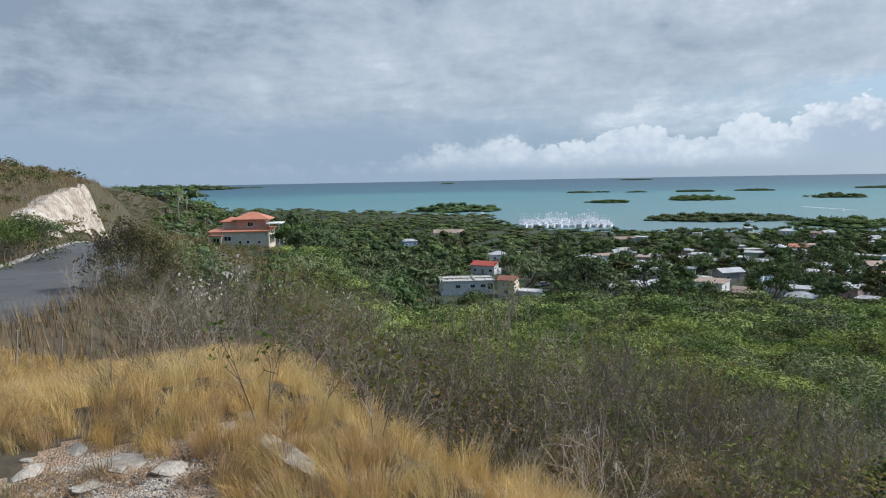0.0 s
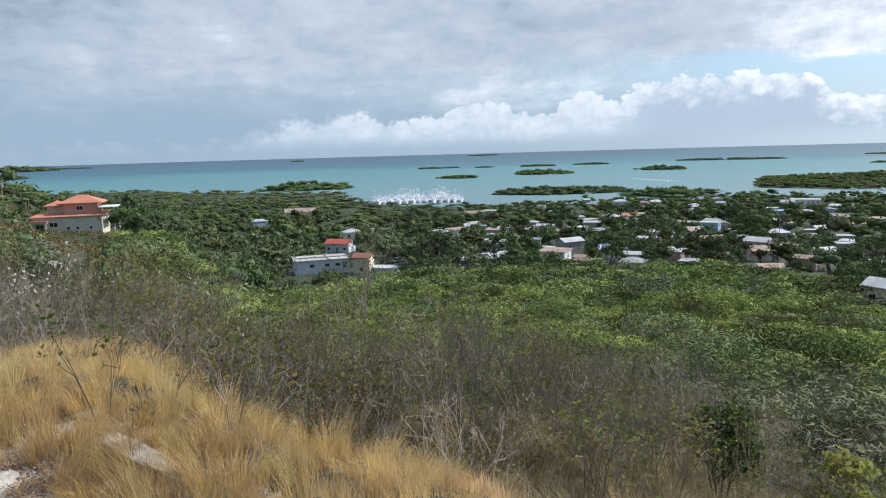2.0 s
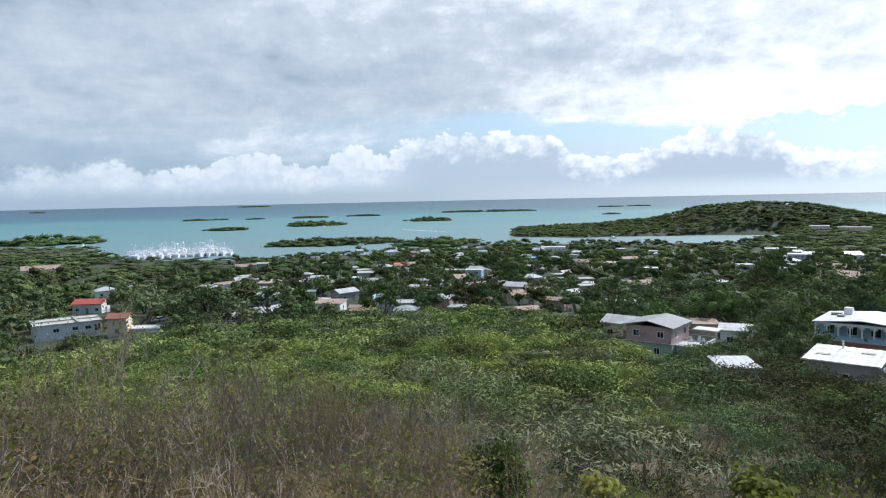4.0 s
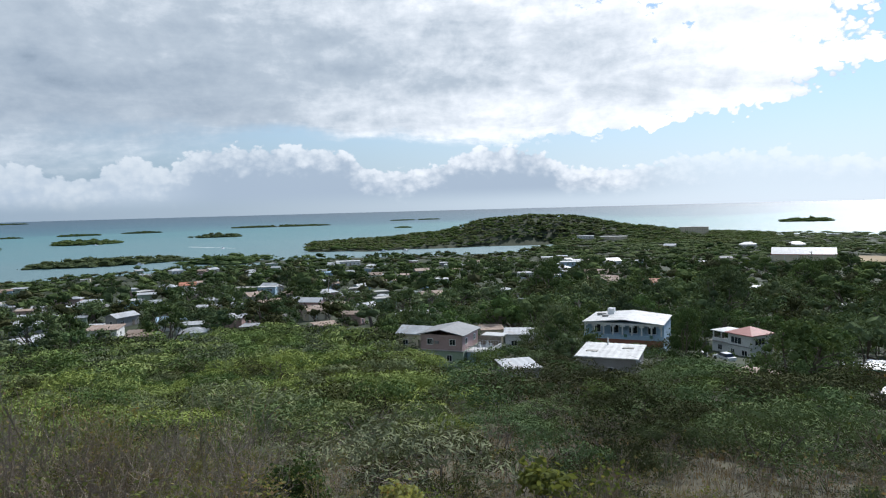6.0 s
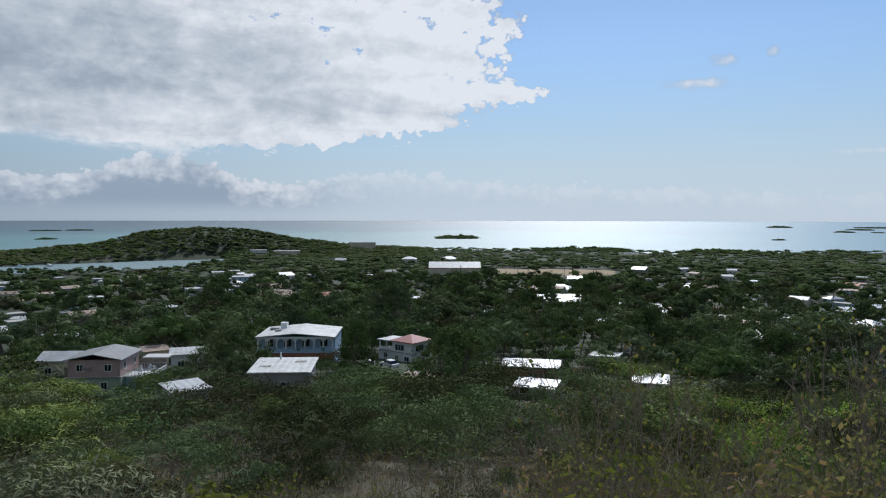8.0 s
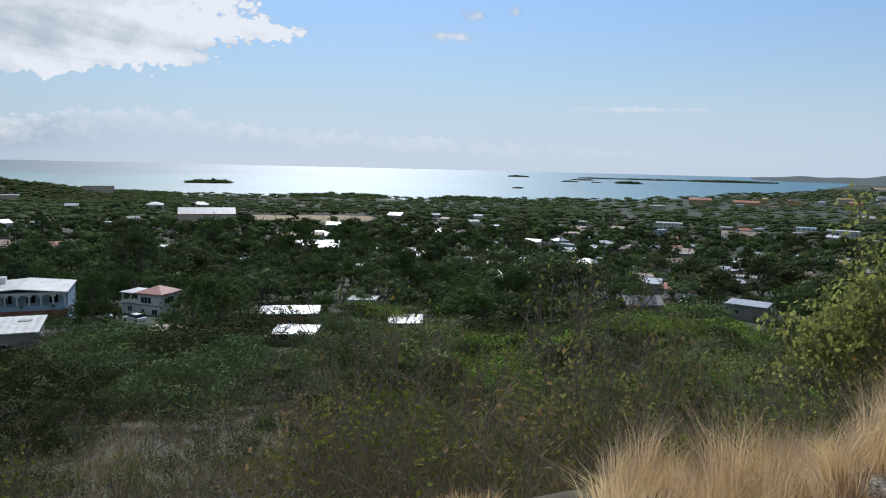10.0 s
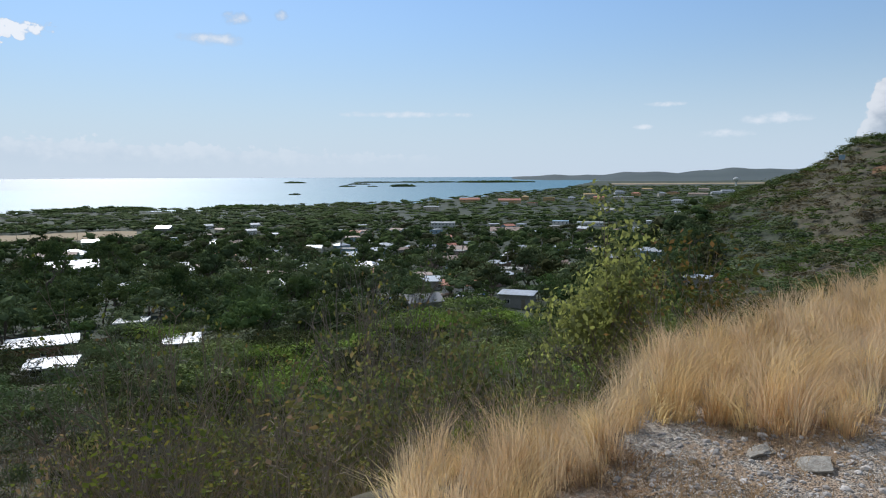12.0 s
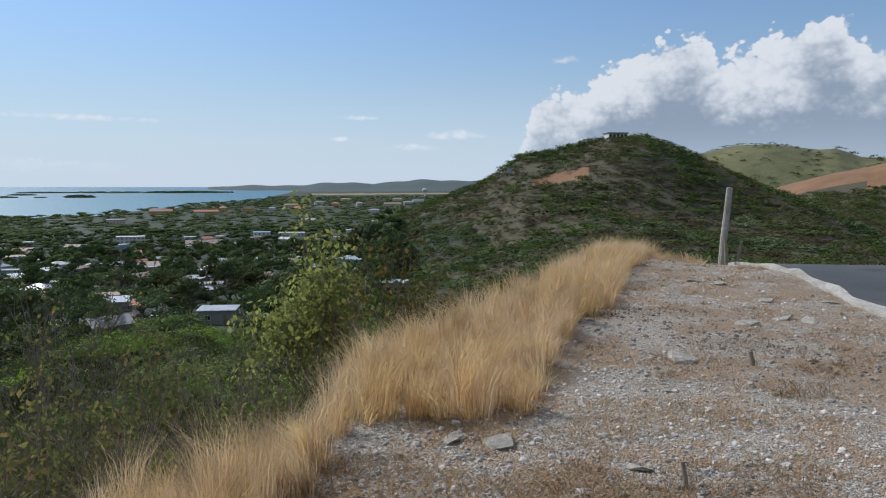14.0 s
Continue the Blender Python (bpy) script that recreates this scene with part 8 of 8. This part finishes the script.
def marina():
    protos = [yacht_proto(12.5, False), yacht_proto(14.5, True), yacht_proto(10.5, False)]
    g = np.random.RandomState(8)
    spots = []
    for row, (r, a0, a1, n) in enumerate(((778, 6.4, 13.6, 26), (806, 6.2, 13.3, 26), (838, 7.0, 12.8, 18))):
        x0, y0 = bearing((a0 + a1) / 2, r)
        deck = new("dock", Build().box(-r * radians(a1 - a0) / 2 - 3, -1.2, 0.35, r * radians(a1 - a0) / 2 + 3, 1.2, 0.65).mesh("dock", M["concrete"]))
        deck.matrix_basis = pose(x0, y0, 0, 0, 0, -(a0 + a1) / 2)
        tagged(deck, "long grey floating dock with boats on it", "dock", "docks of the marina")
        for i in range(n):
            az = a0 + (a1 - a0) * (i + g.uniform(-0.2, 0.2)) / (n - 1)
            spots.append((az, r - 9 if i % 2 else r + 9, 90 if i % 2 else -90))
    for az, r, face in spots:
        k = int(g.choice(3, p=(0.42, 0.22, 0.36)))
        x, y = bearing(az, r)
        s = g.uniform(1.25, 1.75)
        c = copy_thing(protos[k], Matrix())
        c.matrix_basis = Matrix.LocRotScale((x, y, 0.05), Euler((0, 0, radians(-az - face + g.uniform(-6, 6)))), (s, s, s))
    for az, r in ((10.0, 815), (9.6, 790)):
        x, y = bearing(az, r)
        c = copy_thing(protos[1], Matrix())
        c.matrix_basis = Matrix.LocRotScale((x, y, 0.05), Euler((0, 0, radians(-az + 70))), (1.6, 1.6, 1.5))
    for az, r, f in ((23.8, 842, 10), (29.9, 1130, 60), (3.2, 1060, 40), (2.2, 1065, 10), (42.6, 905, 20), (44.4, 900, -30), (39.4, 840, 5), (20.9, 1470, 30), (85.2, 1108, 15), (86.6, 1105, 0)):
        x, y = bearing(az, r)
        c = copy_thing(protos[2], Matrix())
        c.matrix_basis = Matrix.LocRotScale((x, y, 0.05), Euler((0, 0, radians(-az + f))), (0.9, 0.9, 0.9))
        tagged(c, "small white motor boat out on the bay", "motor boat", "boats on the bay")
    for t in protos:
        for o in (*t.children_recursive, t):
            bpy.data.objects.remove(o)
    # foam behind the boat that runs across the bay
    a, b = Vector((*bearing(27.4, 1240), 0.12)), Vector((*bearing(30.8, 1135), 0.12))
    d = (b - a).normalized()
    n = Vector((-d.y, d.x, 0))
    L = (b - a).length
    v, f = [], []
    for i in range(25):
        t = i / 24
        w = 3.2 * (1 - t * 0.75) * (1 + 0.4 * math.sin(i * 2.1))
        p = a + d * L * t
        v += [p - n * w, p - n * w * 0.4 + Vector((0, 0, 0.25)), p + n * w * 0.4 + Vector((0, 0, 0.25)), p + n * w]
    for i in range(24):
        for j in range(3):
            f.append((i * 4 + j, i * 4 + j + 1, i * 4 + j + 5, i * 4 + j + 4))
    tagged(new("boat_wake", Build().add(v, f).mesh("boat_wake", M["foam"])), "white foam trail on the turquoise water", "wake")


marina()


# ---- poles, tower, sign, cars ----
def pole_proto():
    top = new("utility_pole")
    tagged(top, "grey wooden utility pole with a cross-arm", "utility pole", "poles of the town")
    part("shaft", Build().tube([(0, 0, -1), (0, 0, 5), (0.05, 0, 10.5)], [0.17, 0.15, 0.11], 8).mesh("shaft", M["wood"]), top)
    part("cross_arm", Build().box(-1.1, -0.06, 9.6, 1.1, 0.06, 9.75).mesh("cross_arm", M["wood"]), top)
    for u in (-1.0, -0.5, 0.5, 1.0):
        part("insulator", Build().tube([(u, 0, 9.75), (u, 0, 9.95)], [0.05, 0.04], 6).mesh("insulator", M["grey"]), top)
    part("transformer", Build().tube([(0.32, 0, 8.3), (0.32, 0, 9.2)], [0.2, 0.2], 8).mesh("transformer", M["grey"]), top)
    return top


def poles():
    p = pole_proto()
    for az, r, t, s in ((-20.9, 165, 10, 1.0), (-20.3, 190, 30, 0.8), (6.1, 212, 0, 0.85), (5.0, 260, 20, 0.9), (120.0, 330, 0, 1.1), (122.5, 380, 40, 1.1), (126.5, 420, 10, 1.1), (113.5, 300, 20, 1.0), (75.5, 560, 0, 1.1), (84.0, 600, 0, 1.2), (86.5, 600, 0, 1.2), (80.2, 590, 0, 1.2), (53.5, 210, 20, 0.9), (58.5, 175, 0, 0.8), (38.0, 330, 0, 1.0), (95.0, 260, 30, 0.9), (33.0, 260, 15, 0.9), (103.5, 340, 0, 1.0), (117.2, 245, 0, 0.9), (129.5, 520, 0, 1.2)):
        x, y = bearing(az, r)
        c = copy_thing(p, Matrix())
        c.matrix_basis = Matrix.LocRotScale((x, y, height(x, y)), Euler((0, 0, radians(t - az))), (s, s, s))
    for o in (*p.children_recursive, p):
        bpy.data.objects.remove(o)


poles()


def water_tower():
    x, y = bearing(134.7, 2350)
    top = new("water_tower")
    top.matrix_basis = pose(x, y, height(x, y))
    tagged(top, "white round water tank on a stem over the plain", "water tower")
    part("stem", Build().tube([(0, 0, -2), (0, 0, 14), (0, 0, 22)], [4, 2.2, 3.0], 14).mesh("stem", M["white"]), top)
    zs = np.linspace(-0.95, 0.95, 9)
    part("tank", Build().tube([(0, 0, 26 + 7 * z) for z in zs], [8.5 * math.sqrt(1 - z * z) for z in zs], 20).mesh("tank", M["white"], True), top)


water_tower()


def hill_sign():
    x, y = bearing(141.6, 300)
    top = new("road_sign")
    top.matrix_basis = pose(x, y, height(x, y), 0, 0, -141.6)
    tagged(top, "pale sign board on a post on the hillside", "sign")
    part("post", Build().tube([(0, 0, -0.5), (0, 0, 5.0)], [0.09, 0.09], 8).mesh("post", M["grey"]), top)
    part("board", Build().box(-1.0, -0.05, 3.6, 1.0, 0.05, 5.4).mesh("board", M["blue"]), top)


hill_sign()


def car_proto(mat, tone):
    top = new("car")
    tagged(top, tone + " parked car in a yard of the town", "car", "parked cars")
    v = [(-2.1, -0.85, 0.35), (2.1, -0.85, 0.35), (2.1, 0.85, 0.35), (-2.1, 0.85, 0.35), (-2.1, -0.85, 0.85), (2.15, -0.8, 0.75), (2.15, 0.8, 0.75), (-2.1, 0.85, 0.85), (0.9, -0.85, 0.95), (0.9, 0.85, 0.95)]
    part("body", Build().add(v, [(3, 2, 1, 0), (0, 1, 5, 8, 4), (1, 2, 6, 5), (2, 3, 7, 9, 6), (3, 0, 4, 7), (4, 8, 9, 7), (8, 5, 6, 9)]).mesh("body", M[mat]), top)
    part("cabin", Build().add([(-1.6, -0.78, 0.86), (1.0, -0.78, 0.94), (1.0, 0.78, 0.94), (-1.6, 0.78, 0.86), (-1.2, -0.62, 1.42), (0.3, -0.62, 1.42), (0.3, 0.62, 1.42), (-1.2, 0.62, 1.42)],
                              [(0, 1, 5, 4), (1, 2, 6, 5), (2, 3, 7, 6), (3, 0, 4, 7)]).mesh("cabin", M["glass"]), top)
    part("roof", Build().box(-1.22, -0.64, 1.40, 0.32, 0.64, 1.46).mesh("roof", M[mat]), top)
    for sx in (-1.35, 1.35):
        for sy in (-0.82, 0.82):
            part("wheel", Build().tube([(sx, sy - 0.1, 0.32), (sx, sy + 0.1, 0.32)], [0.32, 0.32], 12).mesh("wheel", M["rubber"]), top)
    return top


def cars():
    protos = [car_proto("hull", "white"), car_proto("blue_car", "blue"), car_proto("silver", "silver")]
    for az, r, t, k in ((69.6, 132, 60, 0), (68.0, 131, 20, 2), (58.0, 131, 40, 0), (112.6, 176, 10, 1), (111.4, 180, 60, 0), (113.8, 183, 120, 2), (110.2, 178, 30, 0), (109.0, 170, 80, 2), (115.2, 196, 10, 0), (8.2, 232, 30, 0), (1.0, 236, 70, 1), (78.5, 131, 10, 0), (106.8, 176, 50, 0), (107.9, 168, 140, 1)):
        x, y = bearing(az, r)
        c = copy_thing(protos[k], Matrix())
        c.matrix_basis = pose(x, y, height(x, y), 0, 0, t)
    g = np.random.RandomState(12)
    for i in range(16):
        x, y = bearing(g.uniform(106.2, 115.5), g.uniform(167, 198))
        c = copy_thing(protos[(0, 0, 2, 1)[i % 4]], Matrix())
        c.matrix_basis = pose(x, y, height(x, y), 0, 0, g.uniform(0, 360))
    for t in protos:
        for o in (*t.children_recursive, t):
            bpy.data.objects.remove(o)
    # scrap and boards lying between the cars
    for i in range(14):
        x, y = bearing(g.uniform(105.8, 116), g.uniform(164, 200))
        b = Build()
        for j in range(16):
            u, w, z, s = g.normal(0, 1.2), g.normal(0, 1.0), g.uniform(0, 0.5), g.uniform(0.3, 1.3)
            b.box(u - s, w - 0.2, z - 0.3, u + s * 0.6, w + 0.3, z + 0.12)
        ob = new("scrap_heap", b.mesh("scrap_heap", M[("rust", "wood", "zinc", "brick")[i % 4]]))
        ob.matrix_basis = pose(x, y, height(x, y) + 0.1, 0, 0, g.uniform(0, 360))
        tagged(ob, "heap of rusty sheets and boards in the scrapyard", "scrap heap", "heaps of the scrapyard")


cars()


# ---- plants that stand out ----
def stand(kind, az, r, sw, sh, mats, name, label, category):
    t = single(name, kind, mats, label, category)
    x, y = bearing(az, r)
    t.matrix_basis = Matrix.LocRotScale((x, y, height(x, y) - 0.05), Euler((0, 0, az)), (sw, sw, sh))
    return t


def special_plants():
    slim = plant_kinds([(201, 1.35, 1.6, 5.6, 40, 0.40, 5200, 0.056, 7, 4, 0.026, 0.0)])
    stand(slim[0], 126.0, 13.0, 1.0, 1.12, [M["tree_light"], M["twig"]], "small_tree", "slender light-green tree beside the dry grass", "tree")
    dark = plant_kinds([(202, 0.72, 0.5, 2.6, 34, 0.20, 2400, 0.050, 6, 4, 0.02, 0.0), (203, 1.6, 0.6, 3.0, 40, 0.45, 1900, 0.085, 4, 3, 0.05, 0.6)])
    stand(dark[0], 34.3, 10.5, 0.78, 0.69, [M["tree_dark"], M["bark"]], "leafy_bush", "upright dark green leafy bush on the slope", "bush")
    stand(dark[1], -20.6, 28.0, 1.0, 0.78, [M["tree_mid"], M["bark"]], "leafy_bush", "dense dark green bush near the road", "bush")
    twiggy = plant_kinds([(210, 1.7, 0.6, 3.0, 40, 0.36, 3400, 0.05, 7, 4, 0.022, 0.0)])
    for az, r, sw, sh, m in ((-24.9, 24.0, 0.75, 0.84, "shrub_grey"), (-23.8, 23.0, 0.75, 0.88, "shrub_olive"), (-22.6, 26.0, 0.8, 0.95, "shrub"), (-21.6, 23.5, 0.6, 0.8, "shrub_grey"), (-19.0, 27.0, 0.9, 0.95, "tree_mid"), (-31.6, 40.0, 1.3, 0.85, "scrub_green"), (-30.6, 42.0, 1.2, 0.75, "tree_mid"), (-32.6, 37.0, 1.2, 0.8, "scrub_green")):
        stand(twiggy[0], az, r, sw, sh, [M[m], M["twig"]], "roadside_bush", "dense bush with small leaves beside the hill road", "bush")
    stand(dark[1], -13.4, 26.0, 0.6, 0.85, [M["tree_mid"], M["bark"]], "leafy_bush", "dense dark green bush in grey scrub", "bush")
    stand(dark[1], 106.0, 30.0, 1.2, 0.9, [M["tree_mid"], M["bark"]], "leafy_bush", "dense dark green bush in grey scrub", "bush")
    fresh = plant_kinds([(204, 0.34, 0.6, 1.9, 14, 0.14, 800, 0.046, 4, 3, 0.012, 0.0)])
    stand(fresh[0], 43.5, 9.5, 1.15, 0.93, [M["bright"], M["twig"]], "fresh_shrub", "yellow-green leafy shrub in the scrub", "shrub")
    stand(fresh[0], 55.2, 7.8, 1.3, 0.97, [M["bright"], M["twig"]], "fresh_shrub", "yellow-green leafy shrub in the scrub", "shrub")
    stand(fresh[0], 103.0, 8.2, 1.2, 0.9, [M["bright"], M["twig"]], "fresh_shrub", "yellow-green leafy shrub in the scrub", "shrub")
    stand(fresh[0], 114.0, 8.0, 1.0, 0.85, [M["bright"], M["twig"]], "fresh_shrub", "yellow-green leafy shrub in the scrub", "shrub")
    sap = plant_kinds([(205, 0.30, 0.45, 0.95, 10, 0.05, 46, 0.022, 2, 3, 0.0045, 0.0)])
    stand(sap[0], -15.4, 4.3, 1.0, 0.95, [M["shrub_green"], M["twig_dark"]], "sapling", "thin sapling with few green leaves in dry grass", "sapling")
    stand(sap[0], -11.0, 4.6, 0.9, 0.85, [M["shrub"], M["twig"]], "sapling", "thin bare sapling in dry grass", "sapling")
    stand(sap[0], -6.0, 4.2, 1.1, 1.0, [M["shrub"], M["twig"]], "sapling", "thin bare sapling in dry grass", "sapling")
    bloom = plant_kinds([(206, 1.0, 1.2, 2.3, 22, 0.07, 110, 0.05, 5, 4, 0.012, 0.0)])
    for az, r, s in ((-17.7, 15.0, 1.1), (-9.3, 13.5, 1.0), (-13.5, 16.0, 0.9), (-5.5, 12.0, 0.9), (-20.5, 18.0, 1.0)):
        stand(bloom[0], az, r, s * 0.85, s * 0.92, [M["blossom"], M["twig"]], "blossom_shrub", "bare shrub with sparse white blossoms", "shrub")
    stand(bloom[0], 82.3, 7.5, 0.6, 1.0, [M["dead_flower"], M["twig"]], "seed_head_shrub", "dry shrub with pinkish seed heads", "shrub")
    big = plant_kinds([(k, 4.6, 2.0, 7.2, 30, 1.2, 2600, 0.19, 4, 3, 0.18, 0.45) for k in (207, 211)], 0.85, 0.8, 0.55)
    crowns = ((75.1, 88, 1.2, 1.15, "tree_mid"), (67.0, 112, 0.65, 1.3, "tree_dark"), (69.8, 203, 1.9, 2.0, "tree"), (56.7, 149, 1.0, 1.2, "tree_mid"), (90.6, 157, 1.05, 1.45, "tree_dark"),
              (56.0, 293, 2.0, 2.2, "tree_dark"), (82.0, 266, 2.0, 2.3, "tree_dark"), (75.3, 339, 1.7, 2.1, "tree"), (86.3, 280, 2.0, 1.95, "tree_dark"), (54.8, 133, 0.75, 0.75, "tree_mid"), (100.0, 150, 1.2, 1.1, "tree_dark"), (110.0, 150, 0.9, 0.9, "acacia"))
    for i, (az, r, sw, sh, m) in enumerate(crowns):
        stand(big[i % 2], az, r, sw, sh, [M[m], M["bark"]], "tree", "broad tree with a dense rounded crown among the houses", "tree")


special_plants()


def palms():
    top = new("palm_tree")
    tagged(top, "coconut palm with arching fronds in the town", "palm", "palms of the town")
    part("trunk", Build().tube([(0, 0, -0.5), (0.15, 0, 3), (0.5, 0, 6), (1.0, 0, 8.2)], [0.24, 0.18, 0.15, 0.12], 8).mesh("trunk", M["bark"]), top)
    v, f = [], []
    for i in range(13):
        t = i / 12
        x, z = 3.0 * t, 0.9 * math.sin(t * 2.3) - 1.1 * t * t
        for s in (-1, 1):
            k = len(v)
            w = 0.75 * math.sin(min(t * 3.0 + 0.3, 1.9)) * (1.1 - 0.6 * t)
            v += [(x, 0, z), (x + 0.2, 0, z + 0.02), (x + 0.45, s * w, z - 0.35), (x + 0.25, s * w * 0.9, z - 0.35)]
            f.append((k, k + 1, k + 2, k + 3))
    frond = Build().add(v, f).mesh("frond", M["palm"])
    for i in range(14):
        part("frond", frond, top, at=pose(1.0, 0, 8.2, 0, -20 + 45 * (i % 3), i * 360 / 14 + 7 * (i % 2)))
    for az, r, s, t in ((-11.2, 196, 0.75, 0), (-10.4, 205, 0.7, 90), (-12.0, 190, 0.6, 200), (-19.5, 168, 0.6, 50), (78.7, 262, 0.9, 30), (76.8, 290, 0.8, 140), (48.5, 420, 1.0, 0), (50.0, 455, 1.0, 100), (44.8, 500, 1.0, 220), (52.0, 520, 1.1, 300), (83.5, 330, 0.9, 10), (91.0, 420, 1.0, 70), (41.0, 620, 1.0, 20), (46.4, 640, 1.0, 170), (71.2, 470, 1.0, 10), (64.0, 380, 0.9, 200)):
        x, y = bearing(az, r)
        c = copy_thing(top, Matrix())
        c.matrix_basis = Matrix.LocRotScale((x, y, height(x, y)), Euler((0, 0, radians(t))), (s, s, s))
    for o in (*top.children_recursive, top):
        bpy.data.objects.remove(o)


palms()
